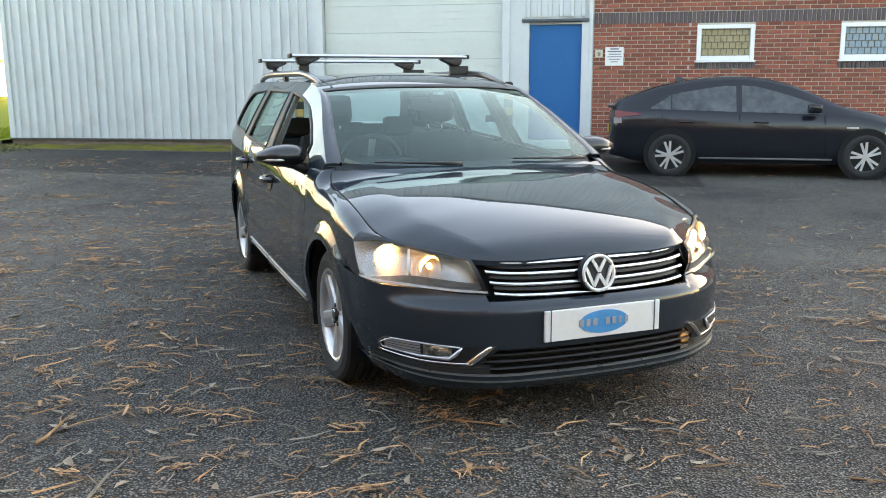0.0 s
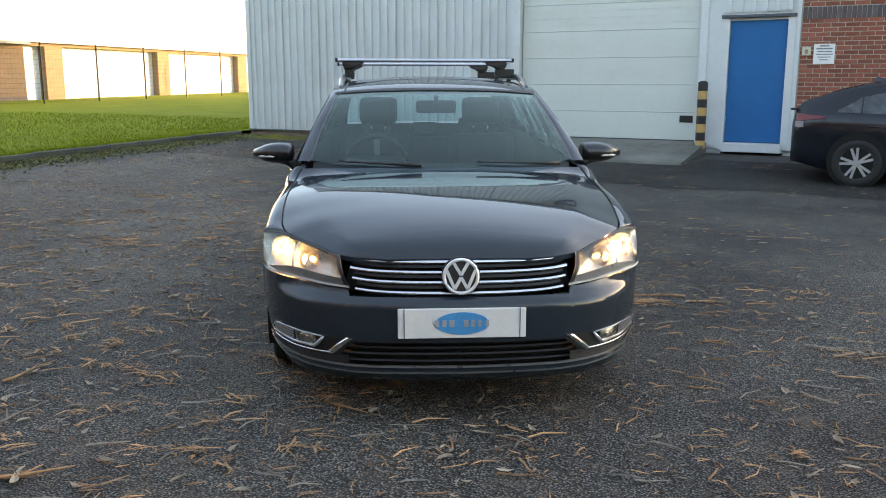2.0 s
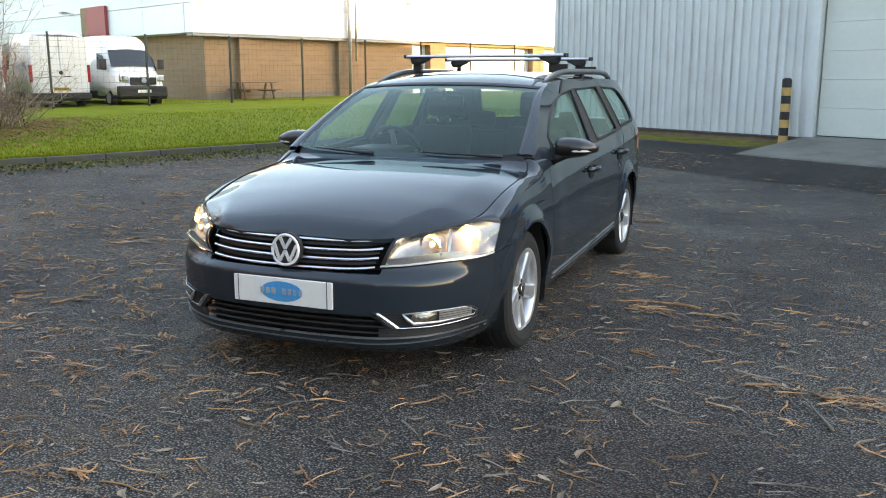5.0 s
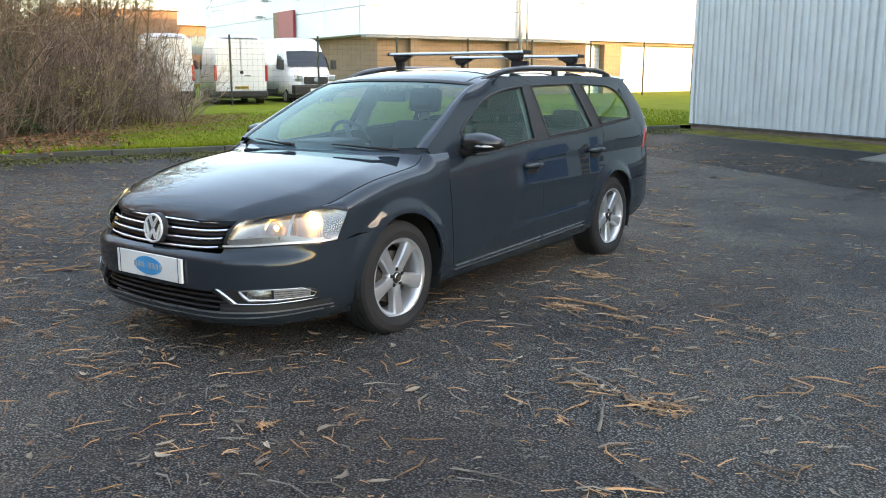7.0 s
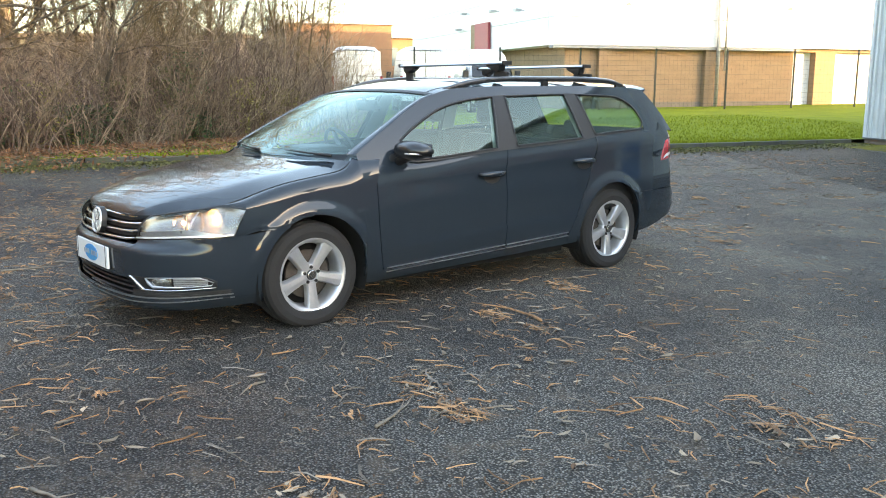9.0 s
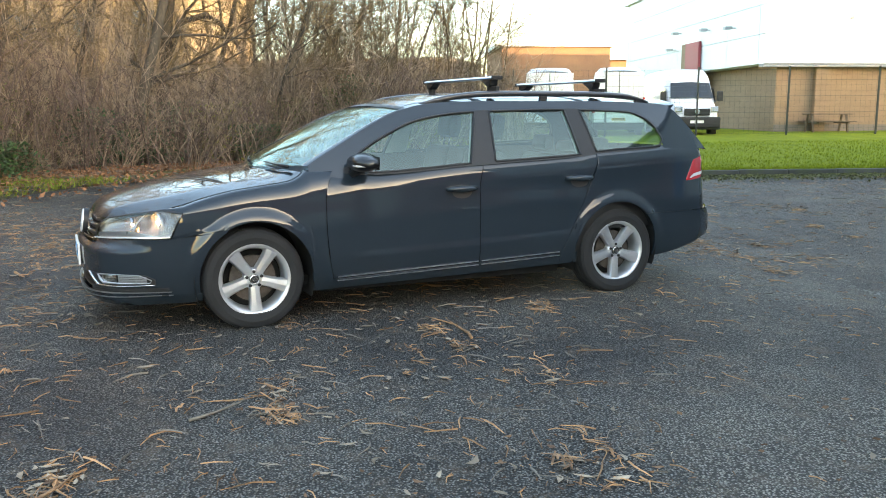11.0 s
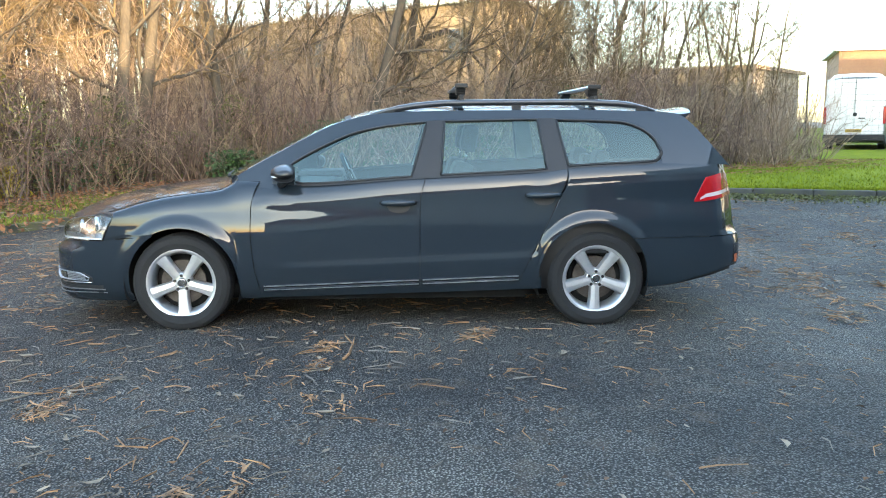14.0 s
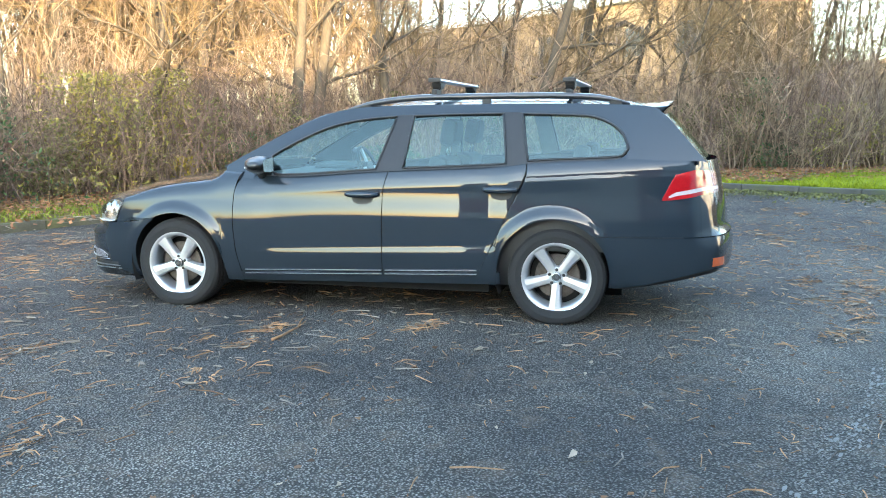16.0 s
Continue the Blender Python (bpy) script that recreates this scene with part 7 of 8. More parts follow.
# wipers
for y0, y1, x0, x1 in ((-.12, -.56, -.275, -.335), (.64, .18, -.36, -.29)):
    pts = [top_skin(lerp(-.350, -.374, k / 6), lerp(y0, y1, k / 6) / .79) + Vector((.012, 0, .004)) for k in range(7)]
    part("wiper", tube("wiper", pts, [.011, .012, .008, .006, .006, .005, .004], 6), BLACK, car)

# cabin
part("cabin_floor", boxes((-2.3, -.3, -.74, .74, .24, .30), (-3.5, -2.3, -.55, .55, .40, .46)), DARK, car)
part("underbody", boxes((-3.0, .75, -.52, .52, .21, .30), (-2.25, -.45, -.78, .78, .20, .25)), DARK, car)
part("dashboard", boxes((-.95, -.42, -.70, .70, .70, .955), bevel=.05), mat("dark_dash_plastic", (0.035, 0.036, 0.038), (0.026, 0.027, 0.028), rough=0.6, scale=20, fine=300, bump=0.1, bump_dist=0.002), car)
part("instrument_hood", boxes((-.98, -.62, -.55, -.19, .94, 1.0), bevel=.03), BLACK, car)
part("parcel_cover", boxes((-3.35, -2.75, -.62, .62, .93, .95)), BLACK, car)
for y in (-.37, .37):
    st = part("front_seat", boxes((-1.78, -1.22, y - .25, y + .25, .38, .56), bevel=.06), SEAT, car)
    bm = box(bmesh.new(), -.075, .075, -.235, .235, 0, .60, bevel=.06)
    part("backrest", bm, SEAT, st, m=pose(-1.72, y, .50, 0, -14))
    hr = part("headrest", box(bmesh.new(), -.055, .055, -.135, .135, 0, .19, bevel=.045), SEAT, st, m=pose(-1.885, y, 1.15, 0, -10))
    for q in (-.05, .05):
        part("headrest_post", tube("headrest_post", [(-1.87, y + q, 1.06), (-1.885, y + q, 1.17)], .006), CHROME, st)
rs = part("rear_bench", boxes((-2.72, -2.25, -.64, .64, .40, .56), bevel=.06), SEAT, car)
part("backrest", box(bmesh.new(), -.07, .07, -.64, .64, 0, .52, bevel=.06), SEAT, rs, m=pose(-2.66, 0, .50, 0, -16))
for y in (-.40, 0, .40):
    part("headrest", box(bmesh.new(), -.05, .05, -.12, .12, 0, .13 if y else .09, bevel=.04), SEAT, rs, m=pose(-2.80, y, 1.03, 0, -10))
V, Fc = [], []
SW = pose(-1.03, -.37, .945, 0, -66)
tube_into(V, Fc, [SW @ Vector((.185 * math.cos(k * math.pi / 20), .185 * math.sin(k * math.pi / 20), 0)) for k in range(41)], [.015] * 41, 8)
sw = part("steering_wheel", raw("steering_wheel", V, Fc, True), BLACK, car)
part("wheel_hub", box(bmesh.new(), -.06, .06, -.075, .075, -.03, .02, bevel=.02, m=SW), BLACK, sw)
for a in (0, 180, 270):
    part("wheel_spoke", box(bmesh.new(), .05, .18, -.018, .018, -.008, .008, m=SW @ pose(0, 0, 0, 0, 0, a + 90)), GALV, sw)
part("rear_view_mirror", box(bmesh.new(), -.02, .02, -.125, .125, -.04, .04, bevel=.02, m=pose(-1.02, 0, 1.295, 0, 15)), BLACK, car)
part("mirror_stalk", tube("mirror_stalk", [(-.98, 0, 1.36), (-1.01, 0, 1.30)], .014), BLACK, car)

# load bars on the rails
for xb, ya, yb in ((-1.835, -.648, .578), (-2.735, -.685, .545)):
    bar_ = thing("roof_bar", "aluminium load bar with black feet, clamped to the roof rails", "roof bar", CAR @ pose(xb, 0, 1.594 if xb > -2 else 1.584), "roof bars")
    prof = [(.040, 0), (.030, .010), (0, .014), (-.030, .011), (-.042, 0), (-.030, -.008), (0, -.010), (.030, -.008)]
    V, Fc = [], []
    for y in (ya, yb):
        V += [(x, y, z) for x, z in prof]
    Fc = [(i, (i + 1) % 8, 8 + (i + 1) % 8, 8 + i) for i in range(8)] + [tuple(reversed(range(8))), tuple(range(8, 16))]
    part("bar", raw("bar", V, Fc), ALU, bar_)
    for sd in (1, -1):
        part("end_cap", boxes((-.043, .042, (yb if sd > 0 else ya - .017), (yb + .017 if sd > 0 else ya), -.012, .016), bevel=.004), BLACK, bar_)
        yr = (yb - .095) if sd > 0 else (ya + .095)
        prof = [(-.095, -.006), (-.085, -.022), (-.03, -.045), (-.01, -.062), (.045, -.062), (.060, -.040), (.065, -.006)]
        n = len(prof)
        V = [(x * (.9 if z < -.05 else 1), y * sd, z) for x in (-.032, .032) for y, z in prof]
        Fc = [(i, (i + 1) % n, n + (i + 1) % n, n + i) for i in range(n)] + [tuple(reversed(range(n))), tuple(range(n, 2 * n))]
        bm = bmesh.new()
        bm.from_mesh(raw("foot_block", V, Fc))
        bmesh.ops.recalc_face_normals(bm, faces=bm.faces[:])
        bmesh.ops.bevel(bm, geom=bm.edges[:], offset=.007, segments=2, affect="EDGES", clamp_overlap=True)
        ft = part("foot", bm, BLACK, bar_, m=pose(0, yr, 0))
        part("clamp", boxes((-.016, .016, min(-.02 * sd, sd * (.60 - abs(yr))), max(-.02 * sd, sd * (.60 - abs(yr))), -.118, -.058), bevel=.006), BLACK, ft)


# wheels
def lathe(profile, seg=48):
    V, Fc = [], []
    n = len(profile)
    for k in range(seg):
        th = 2 * math.pi * k / seg
        V += [(r * math.cos(th), y, r * math.sin(th)) for r, y in profile]
    for k in range(seg):
        k2 = (k + 1) % seg
        for i in range(n - 1):
            Fc.append((k * n + i, k * n + i + 1, k2 * n + i + 1, k2 * n + i))
    return V, Fc


def make_wheel(parent, x, side, turn):
    w = part("wheel", raw("wheel", [], []), RUBBER, parent, "silver five-spoke alloy wheel with black tyre")
    turned = pose(0, 0, 0, 0, turn, 0)
    w.matrix_local = pose(x, .776 * side, .331, 0, 0, 0 if side > 0 else 180) @ turned
    V, Fc = lathe([(.206, -.095), (.225, -.105), (.262, -.112), (.295, -.104), (.311, -.090), (.3180, -.066), (.3186, -.062), (.311, -.060), (.311, -.054), (.3195, -.052), (.3205, -.022), (.312, -.020), (.312, -.013), (.3207, -.011), (.3207, .011), (.312, .013), (.312, .020), (.3205, .022), (.3195, .052), (.311, .054), (.311, .060), (.3186, .062), (.3180, .066), (.311, .090), (.295, .104), (.262, .112), (.225, .106), (.206, .094)], 64)
    # the weight of the car flattens the tread on the ground and bulges the wall above it
    for k, v in enumerate(V):
        p = turned @ Vector(v)
        if p.z < -.18:
            p.y *= 1 + .10 * smoothstep(-.18, -.28, p.z) * (1 if abs(p.y) > .08 else 0)
            p.z = max(p.z, -.305)
            V[k] = turned.inverted() @ p
    part("tyre", raw("tyre", V, Fc), RUBBER, w)
    V, Fc = lathe([(.195, -.09), (.198, .04), (.197, .070), (.203, .088), (.2265, .098), (.2285, .104), (.223, .106), (.206, .098), (.196, .080), (.188, .05), (.186, -.09)], 64)
    part("rim", raw("rim", V, Fc, True), ALLOY, w)
    # spoke: broad flat face, sides sloping back
    prof = [(.046, .031), (.075, .0305), (.11, .032), (.15, .035), (.185, .040), (.204, .047)]
    V, Fc = [], []
    for r, h in prof:
        yf = .082 - .020 * ((r - .05) / .15) ** 2 * .0 + .014 * ((r - .05) / .155)
        V += [(-h, yf - .012, r), (-h * .82, yf, r), (0, yf + .003, r), (h * .82, yf, r), (h, yf - .012, r), (h * 1.1, yf - .045, r), (-h * 1.1, yf - .045, r)]
    for i in range(len(prof) - 1):
        for q in range(7):
            q2 = (q + 1) % 7
            Fc.append((i * 7 + q, (i + 1) * 7 + q, (i + 1) * 7 + q2, i * 7 + q2))
    Fc += [tuple(range(7)), tuple(reversed(range((len(prof) - 1) * 7, len(prof) * 7)))]
    sme = bpy.data.meshes.get("alloy_spoke") or raw("alloy_spoke", V, Fc)
    for k in range(5):
        part("spoke", sme, ALLOY, w, m=pose(0, 0, 0, 0, 72 * k, 0))
    V, Fc = lathe([(.0005, .075), (.03, .077), (.060, .080), (.066, .074), (.068, .03)], 40)
    part("hub", raw("hub", V, Fc, True), ALLOY, w)
    V, Fc = lathe([(.0005, .094), (.022, .094), (.029, .091), (.031, .082), (.031, .07)], 32)
    cap = part("hub_cap", raw("hub_cap", V, Fc, True), BLACK, w, "black hub cap with silver ring")
    V, Fc = lathe([(.024, .0935), (.026, .0955), (.029, .0925)], 32)
    part("cap_ring", raw("cap_ring", V, Fc, True), CHROME, cap)
    part("cap_bars", boxes((-.013, -.008, .0935, .0955, -.012, .014), (.008, .013, .0935, .0955, -.012, .014), (-.003, .003, .0935, .0955, -.016, .012)), CHROME, cap)
    for k in range(5):
        a = radians(72 * k + 36)
        part("wheel_bolt", cyl(bmesh.new(), .0105, .02, pose(.048 * math.sin(a), .076, .048 * math.cos(a), 90), 8), BLACK, w)
    V, Fc = lathe([(.06, .030), (.145, .030), (.145, .015), (.06, .015)], 40)
    part("brake_disc", raw("brake_disc", V, Fc), mat("rusty_disc", (0.10, 0.085, 0.075), (0.05, 0.04, 0.034), rough=0.45, metal=0.6, scale=20, fine=120), w)
    V, Fc = lathe([(.0005, -.02), (.19, -.02)], 32)
    part("backing_plate", raw("backing_plate", V, Fc), DARK, w)


for x, turn in ((-.004, 38), (-2.705, 34)):
    for side in (1, -1):
        make_wheel(car, x, side, turn)


# ---- dark hatchback parked along the brick wall ----
# hatch space: x forward from the rear axle, y to its left
a, b = Vector((3.34, 12.84)), Vector((6.05, 12.38))
hd = (b - a).normalized()
hl_ = Vector((-hd.y, hd.x))
ho = a + hl_ * 0.80
HATCH = Matrix.Translation((ho.x, ho.y, 0.068)) @ Matrix.Rotation(math.atan2(hd.y, hd.x), 4, "Z")
hatch = thing("hatchback", "black hatchback car parked beside the brick wall", "car", HATCH)
NAVY = mat("blue_black_car_paint", (0.005, 0.007, 0.012), (0.004, 0.005, 0.009), rough=0.5, spec=0.1, scale=3, fine=500, bump=0, coat=0.7)
H_TOP = [(-.86, .86), (-.83, 1.0), (-.74, 1.12), (-.60, 1.17), (-.2, 1.31), (.3, 1.41), (.75, 1.455), (1.1, 1.455), (1.5, 1.40), (2.0, 1.22), (2.35, 1.04), (2.6, .97), (3.0, .88), (3.3, .76), (3.52, .60), (3.62, .45)]
H_BELT = [(-.86, .84), (-.78, .92), (-.4, .97), (.3, .945), (1.0, .92), (1.9, .90), (2.4, .90), (2.8, .84), (3.2, .72), (3.62, .42)]
H_HALF = [(-.86, .62), (-.80, .74), (-.6, .82), (-.2, .87), (.4, .878), (2.0, .878), (2.7, .868), (3.1, .82), (3.4, .70), (3.62, .42)]
H_ROOF = [(-.86, .50), (-.6, .58), (-.1, .60), (.6, .585), (1.3, .575), (2.0, .60), (2.4, .68), (2.7, .70), (3.2, .62), (3.62, .36)]


def hatch_ring(x):
    top, belt, half, rf = [curve_at(k, x) for k in (H_TOP, H_BELT, H_HALF, H_ROOF)]
    belt = min(belt, top - .02)
    low = .20 + .10 * smoothstep(-.3, -.86, x) + .03 * smoothstep(3.2, 3.62, x)
    d = belt - low
    return [(half - .07, low), (half - .015, low + .14 * d), (half - .012, low + .35 * d), (half, low + .62 * d), (half - .004, low + .80 * d), (half - .03, low + .96 * d), (half - .05, belt),
            (lerp(half - .05, rf, .5), lerp(belt, top, .52)), (rf + .035, lerp(belt, top, .86)), (rf, lerp(belt, top, .95)), (rf * .6, top - .004), (0, top + .012)]


hx = [-.86, -.84, -.80, -.74, -.66, -.55, -.4, -.2, 0, .25, .5, .8, 1.1, 1.4, 1.7, 2.0, 2.2, 2.4, 2.6, 2.8, 3.0, 3.2, 3.35, 3.48, 3.57, 3.62]
V, Fc = [], []
for x in hx:
    r = hatch_ring(x)
    V += [(x, -y, z) for y, z in r] + [(x, y, z) for y, z in reversed(r[:-1])]
k = 23
for i in range(len(hx) - 1):
    for j in range(k - 1):
        Fc.append((i * k + j, (i + 1) * k + j, (i + 1) * k + j + 1, i * k + j + 1))
Fc += [tuple(range(k)), tuple(reversed(range((len(hx) - 1) * k, len(hx) * k)))]
part("body", raw("hatch_body", V, Fc, True), NAVY, hatch)


def hatch_side(x, t, out):
    """A point of the side glass, t from belt to roof edge."""
    r = hatch_ring(x)
    p, q = Vector(r[6]), Vector(r[8])
    c = lerp(p, q, t)
    return Vector((x, c.x + out, c.y))


PALE = mat("hatch_window_glass", (0.060, 0.068, 0.070), (0.018, 0.022, 0.025), rough=0.04, bump=0, spec=0.6, scale=2.2, fine=9, spread=0.4)
for sd in (1, -1):
    for nm, xa, xb, ta, tb in (("rear_side_window", .02, .92, .74, .95), ("front_side_window", 1.0, 2.08, .97, .62)):
        patch(nm, lambda u, v: hatch_side(lerp(xb, xa, u), lerp(.05, lerp(tb, ta, u) * (.93 if .1 < u < .9 else .9), v), .006), 14, 5, sd, PALE, hatch, "dark side window")
    patch("quarter_pane", lambda u, v: hatch_side(lerp(.00, -.28, u), lerp(.05, lerp(.66, .16, u), v), .006), 4, 3, sd, PALE, hatch)
    for xs_ in (.96, 2.12, -.02):
        pts = [Vector((xs_ + (.05 * (1 - t) if xs_ > 0 else -.10 * t), hatch_ring(xs_)[3][0] + .002 - .015 * t, lerp(.30, .92, t))) for t in (0, .33, .66, 1)]
        part("door_gap", tube("door_gap", [(p.x, p.y * sd, p.z) for p in pts], .004, 4), DARK, hatch)
    for xs_ in (.12, 1.16):
        part("door_handle", tube("door_handle", [(xs_, sd * .872, .80), (xs_ + .05, sd * .895, .802), (xs_ + .16, sd * .895, .80), (xs_ + .20, sd * .872, .795)], .012, 6), NAVY, hatch)
    part("sill_trim", tube("sill_trim", [(.42, sd * .862, .28), (2.25, sd * .862, .27)], .016, 6), mat("sill_grey", (0.10, 0.10, 0.11), rough=0.3, bump=0), hatch)
    tlh = patch("tail_lamp", lambda u, v: Vector((lerp(-.42, -.80, u), curve_at(H_HALF, lerp(-.42, -.80, u)) - .01 - .02 * v, lerp(lerp(.905, .86, u), lerp(.925, .965, u), v))), 10, 3, sd, mat("hatch_red", (0.16, 0.004, 0.008), rough=0.3, bump=0), hatch, "red and white tail lamp")
    patch("lamp_white", lambda u, v: Vector((lerp(-.70, -.815, u), curve_at(H_HALF, lerp(-.70, -.815, u)) + .004, lerp(.78, .86, v))), 4, 2, sd, mat("hatch_white_lens", (0.35, 0.30, 0.30), rough=0.2, bump=0), tlh)
    patch("headlamp", lambda u, v: Vector((lerp(3.35, 2.95, u), curve_at(H_HALF, lerp(3.35, 2.95, u)) + .004 - .02 * v, lerp(.60, .74, v) + .03 * u)), 8, 3, sd, CHROME, hatch)
    bm = box(bmesh.new(), 1.86, 2.04, min(sd * .90, sd * 1.06), max(sd * .90, sd * 1.06), .93, 1.06, bevel=.035)
    part("door_mirror", bm, NAVY, hatch, smooth=True)
    part("wing_badge", boxes((2.42, 2.58, min(sd * .866, sd * .874), max(sd * .866, sd * .874), .715, .735)), ALU, hatch)
    for x in (0, 2.70):
        # flat black disc on the closed flank, painted as the wheel arch's shade
        part("wheel_housing", cyl(bmesh.new(), .372, .05, pose(x, sd * .852, .345, 90), 40), DARK, hatch)
        wl = part("wheel", raw("wheel", [], []), RUBBER, hatch, "black tyre on a five-spoke wheel")
        wl.matrix_local = pose(x, sd * .785, .317, 0, 0, 0 if sd > 0 else 180)
        V, Fc = lathe([(.215, .095), (.24, .106), (.27, .11), (.30, .10), (.314, .08), (.316, 0), (.312, -.09)], 40)
        part("tyre", raw("tyre", V, Fc, True), RUBBER, wl)
        V, Fc = lathe([(.0005, .055), (.205, .055), (.207, .098), (.217, .100), (.219, .09)], 40)
        part("rim", raw("rim", V, Fc), mat("dark_rim", (0.05, 0.05, 0.055), rough=0.4, metal=0.5), wl)
        for q in range(5):
            for dy in (-1, 1):
                bm = box(bmesh.new(), -.017, .017, .072, .099, .035, .206)
                part("spoke", bm, ALLOY, wl, m=pose(0, 0, 0, 0, 72 * q + 10 + 11 * dy, 0))
        part("hub", cyl(bmesh.new(), .045, .03, pose(0, .092, 0, 90), 20), ALLOY, wl)
part("rear_bar", boxes((-.90, -.78, -.60, .60, 1.0, 1.03), bevel=.01), NAVY, hatch)
patch("rear_screen", lambda u, v: Vector((lerp(-.66, -.02, v), (2 * u - 1) * .50, curve_at(H_TOP, lerp(-.66, -.02, v)) + .016 - .02 * (2 * u - 1) ** 2)), 8, 6, 1, PALE, hatch)
part("aerial_fin", raw("aerial_fin", [(.30, -.02, 1.41), (.30, .02, 1.41), (.10, .02, 1.37), (.10, -.02, 1.37), (.13, 0, 1.46)], [(0, 1, 4), (1, 2, 4), (2, 3, 4), (3, 0, 4)]), NAVY, hatch)
part("rear_plate", boxes((-.885, -.87, -.26, .26, .62, .73)), mat("hatch_plate", (0.55, 0.38, 0.03), rough=0.5, bump=0), hatch, "yellow plate")


# ---- windows, sign and keypad in the brick wall ----
def wall_window(name, s, z0, tint):
    w = thing(name, "small white-framed window with patterned obscured panes", "window", UNIT, "windows in the brick wall", "structure")
    W, H = .99, .62
    part("window_frame", boxes((s, s + .075, -.03, .09, z0, z0 + H), (s + W - .075, s + W, -.03, .09, z0, z0 + H), (s + .075, s + W - .075, -.03, .09, z0, z0 + .08), (s + .075, s + W - .075, -.03, .09, z0 + H - .07, z0 + H), bevel=.008), WHITE, w)
    part("window_cill", boxes((s - .03, s + W + .03, -.06, .05, z0 - .035, z0 - .002), bevel=.006), WHITE, w)
    part("pane", boxes((s + .076, s + W - .076, .03, .04, z0 + .082, z0 + H - .072)), mat("obscured_pane", tint, tuple(v * .7 for v in tint), rough=0.25, scale=14, fine=60, bump=0.2), w)
    bars = []
    for r in range(5):
        zz = z0 + .085 + r * .117
        bars.append((s + .08, s + W - .08, .018, .028, zz - .006, zz + .006))
        for c in range(9):
            x = s + .10 + .105 * c + (.05 if r % 2 else 0)
            if r < 4 and x < s + W - .09:
                bars.append((x - .006, x + .006, .018, .028, zz + .006, zz + .111))
    part("glazing_pattern", boxes(*bars), mat("pattern_lead", (0.12, 0.10, 0.07), rough=0.6, bump=0), w)


wall_window("window_1", 4.64, 1.83, (0.36, 0.30, 0.17))
wall_window("window_2", 7.06, 1.83, (0.22, 0.33, 0.40))
sign = thing("notice_board", "white notice with lines of grey print", "sign", UNIT)
part("board", boxes((3.03, 3.36, -.022, -.012, 1.75, 2.08), bevel=.004), WHITE, sign)
for i, (x0, x1) in enumerate(((3.12, 3.27), (3.07, 3.32), (3.09, 3.31), (3.07, 3.33), (3.10, 3.30), (3.13, 3.26))):
    part("print_line", boxes((x0, x1, -.0245, -.0225, 2.035 - .045 * i, 2.050 - .045 * i + (.008 if i < 2 else 0))), mat("grey_print", (0.16, 0.16, 0.18), rough=0.6, bump=0), sign)
kp_ = thing("keypad", "small cream entry keypad on the wall", "keypad", UNIT)
part("case", boxes((2.85, 2.99, -.055, -.012, 1.89, 2.03), bevel=.012), mat("cream_plastic", (0.55, 0.50, 0.40), rough=0.5, bump=0), kp_)
part("button_panel", boxes((2.895, 2.945, -.059, -.054, 1.92, 1.99), bevel=.002), mat("keypad_brown", (0.25, 0.18, 0.12), rough=0.5, bump=0), kp_)

# brick skin, laid course by course
bw = thing("wall_brick", "red brick wall with a dark soldier course", "wall", UNIT, kind="structure")
BT = 5.2
# beyond 11.5 the bare bed is unseen, kept for its pale reflection on the car
part("mortar_bed", boxes((CL1 + .005, 4.64, 0, .25, -.1, 3.45), (5.63, 7.06, 0, .25, -.1, 3.45), (8.05, S1 - .3, 0, .25, -.1, 3.45), (4.64, 5.63, 0, .25, -.1, 1.80), (7.06, 8.05, 0, .25, -.1, 1.80), (4.64, 5.63, 0, .25, 2.45, 3.45), (7.06, 8.05, 0, .25, 2.45, 3.45), (4.64, 5.63, .1, .25, 1.80, 2.45), (7.06, 8.05, .1, .25, 1.80, 2.45)), MORTAR, bw)
# out of view from here: upper walls and roof added to block low sun
part("upper_brickwork", boxes((MAIN, S1 - .3, 0, .25, 3.45, BT)), BRICK_STUFF, bw)


part("office_walls", boxes((S1 - .3, S1, 0, 12, -.1, BT), (MAIN + .005, S1 - .3, 11.7, 12, -.1, BT)), BRICK_STUFF, bw)
part("office_roof", boxes((MAIN + .16, S1 + .15, -.15, 12.15, BT + .004, BT + .25)), CLAD_TRIM, bw)


def brick_mesh(w, h, d=.014):
    c = .004
    V = [(0, 0, 0), (w, 0, 0), (w, 0, h), (0, 0, h), (c, -d, c), (w - c, -d, c), (w - c, -d, h - c), (c, -d, h - c)]
    return raw("brick", V, [(4, 5, 6, 7), (0, 1, 5, 4), (1, 2, 6, 5), (2, 3, 7, 6), (3, 0, 4, 7)])


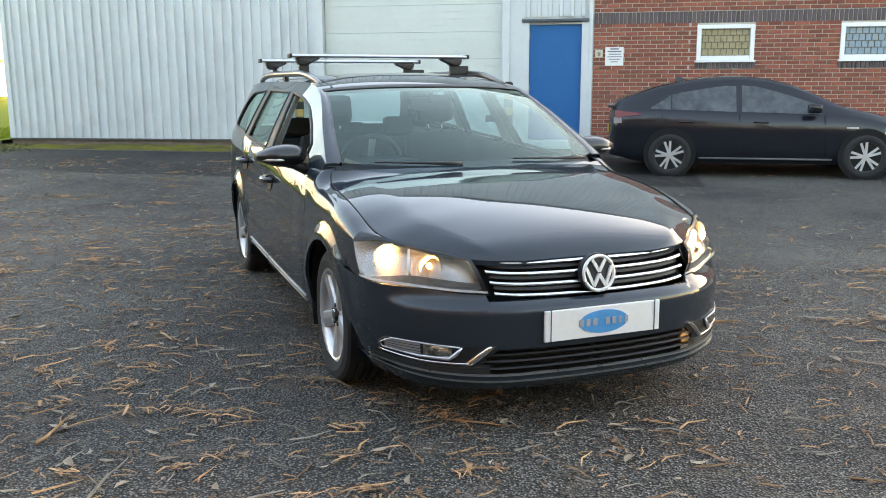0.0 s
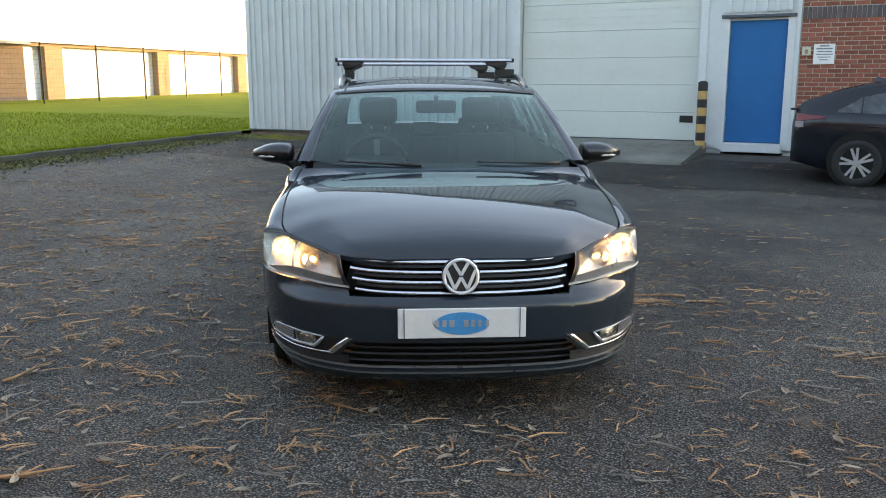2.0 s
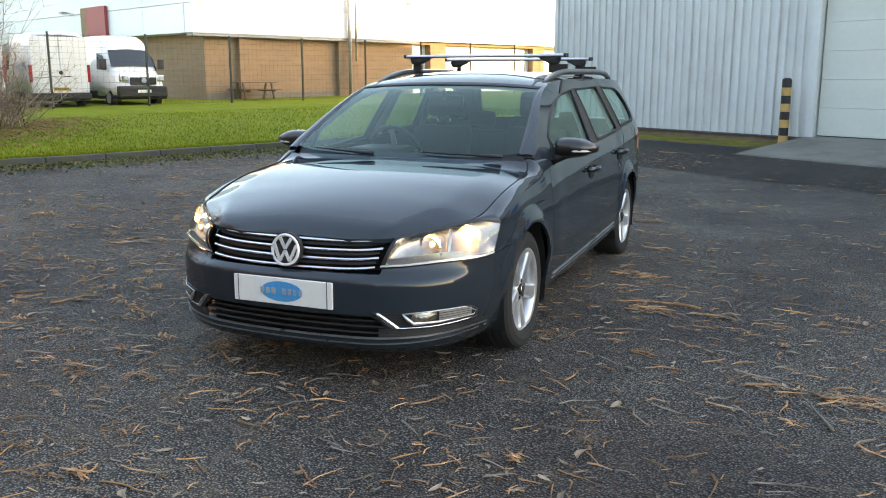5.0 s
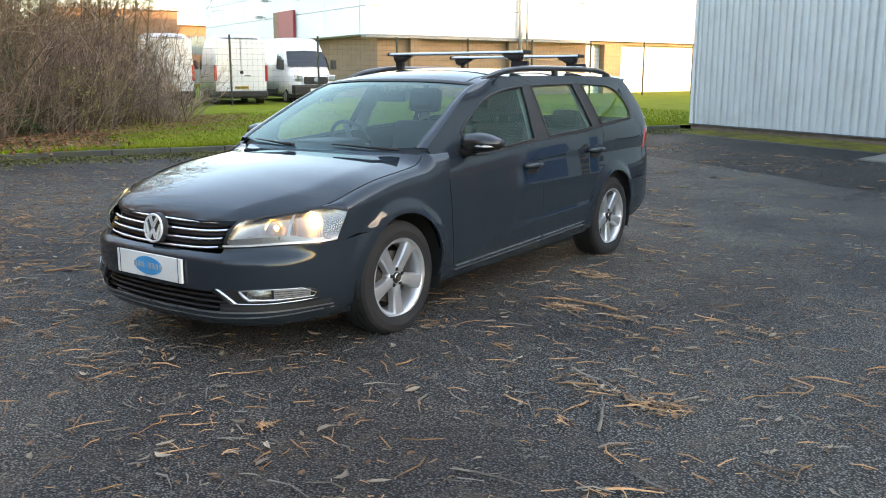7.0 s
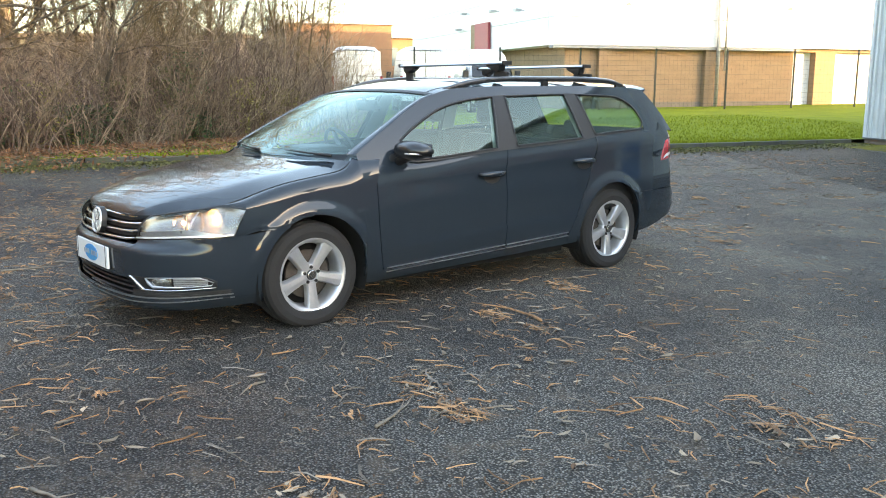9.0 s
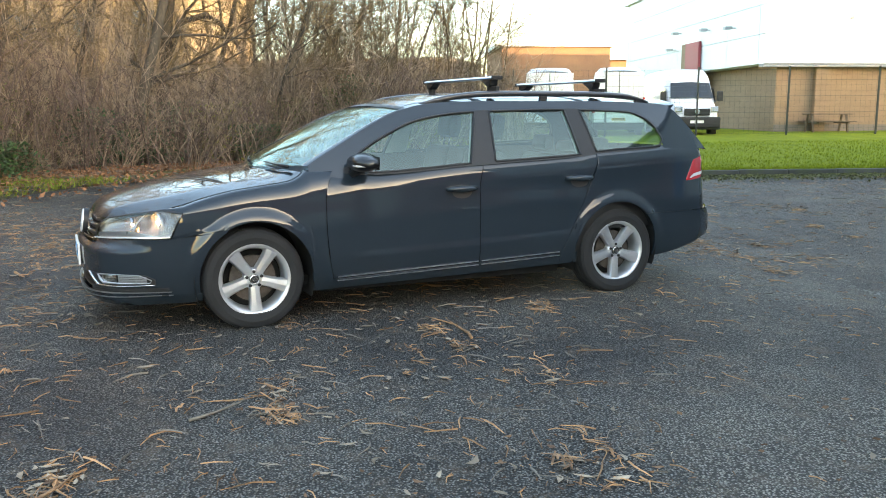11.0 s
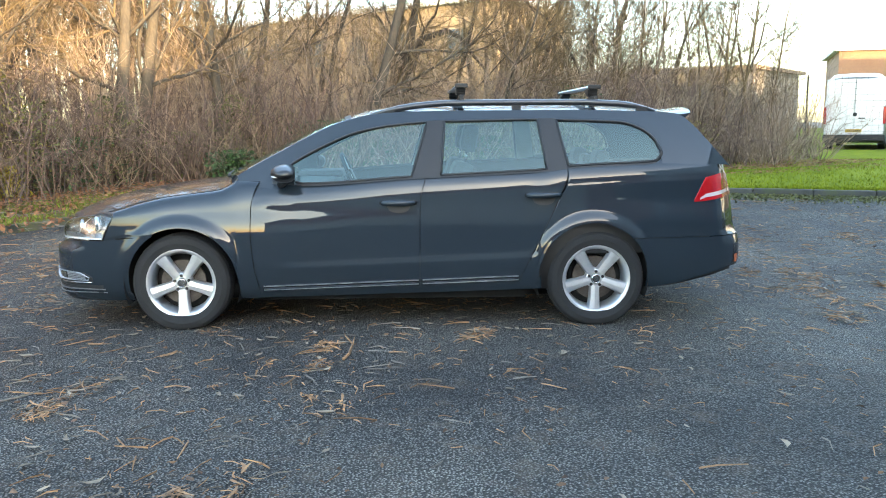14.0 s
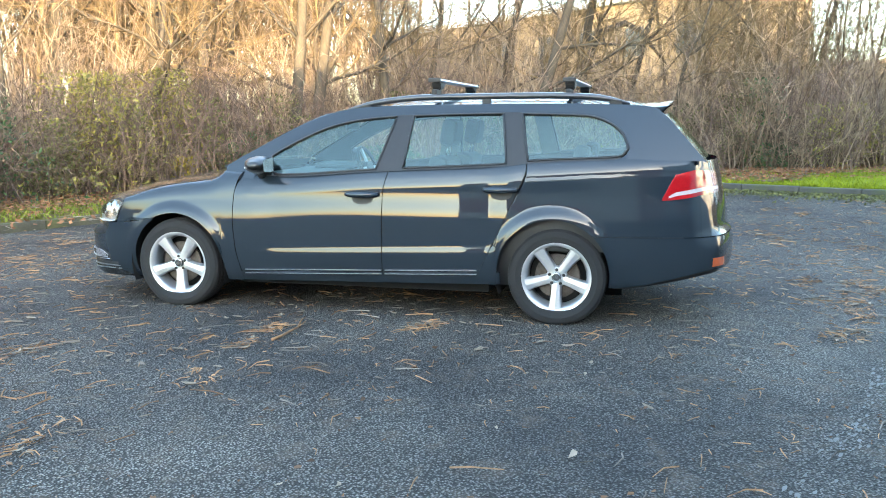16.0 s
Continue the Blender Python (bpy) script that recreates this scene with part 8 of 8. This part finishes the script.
full, half_, soldier = brick_mesh(.211, .0615), brick_mesh(.0985, .0615), brick_mesh(.065, .20)
RV, RF, SV, SF = [], [], [], []
singles = 0
bl_rng = random.Random(3)


def lay(me, s, z, sold):
    """A brick near the door is an object of its own; the others are joined."""
    global singles
    out = bl_rng.uniform(-.003, .002)
    if s < 4.9 and 1.55 < z < 3.0 and singles < 300:
        singles += 1
        part("brick", me, BLUE_BRICK if sold else BRICK, bw, m=pose(s, out, z))
        return
    V, Fc = (SV, SF) if sold else (RV, RF)
    n0 = len(V)
    V += [(v.co.x + s, v.co.y + out, v.co.z + z) for v in me.vertices]
    Fc += [tuple(i + n0 for i in p.vertices) for p in me.polygons]


for me in (full, half_):
    me.materials.append(BRICK)
soldier.materials.append(BLUE_BRICK)
n = 0
z = .105
while z < 3.45:
    if 2.47 < z < 2.69:
        s = CL1 + .02
        while s < 11.5:
            lay(soldier, s, 2.485, True)
            s += .075
        z = 2.70
        n += 1
        continue
    s = CL1 + .02
    if n % 2:
        lay(half_, s, z, False)
        s += .1125
    while s < 11.5:
        blocked = any(a - .20 < s < b - .01 and 1.66 < z < 2.44 for a, b in ((4.64, 5.63), (7.06, 8.05)))
        if not blocked:
            lay(full, s, z, False)
        elif any(a - .20 < s < a - .15 for a in (4.64, 7.06)):
            lay(half_, s, z, False)
        s += .225
    for a in (4.64, 7.06):
        if 1.66 < z < 2.44:
            lay(half_, a - .102, z, False)
    n += 1
    z += .075
# dark brick sills under the windows, closers at their sides
for a in (4.64, 7.06):
    s = a - .02
    while s < a + .99:
        n0 = len(SV)
        for v in soldier.vertices:
            SV.append((v.co.x + s, v.co.y * 1.8, 1.685 + v.co.z * .54))
        SF += [tuple(i + n0 for i in p.vertices) for p in soldier.polygons]
        s += .075
    z = .105 + 21 * .075
    while z < 2.42:
        for s in (a - .112, a + 1.0):
            lay(half_, s, z, False)
        z += .075
me = raw("brick_rest", RV, RF)
tagged(part("brick_rest", me, BRICK_STUFF, bw), "red bricks", kind="stuff")
me = raw("dark_brick_rest", SV, SF)
tagged(part("dark_brick_rest", me, BLUE_BRICK_STUFF, bw), "dark purple bricks", kind="stuff")
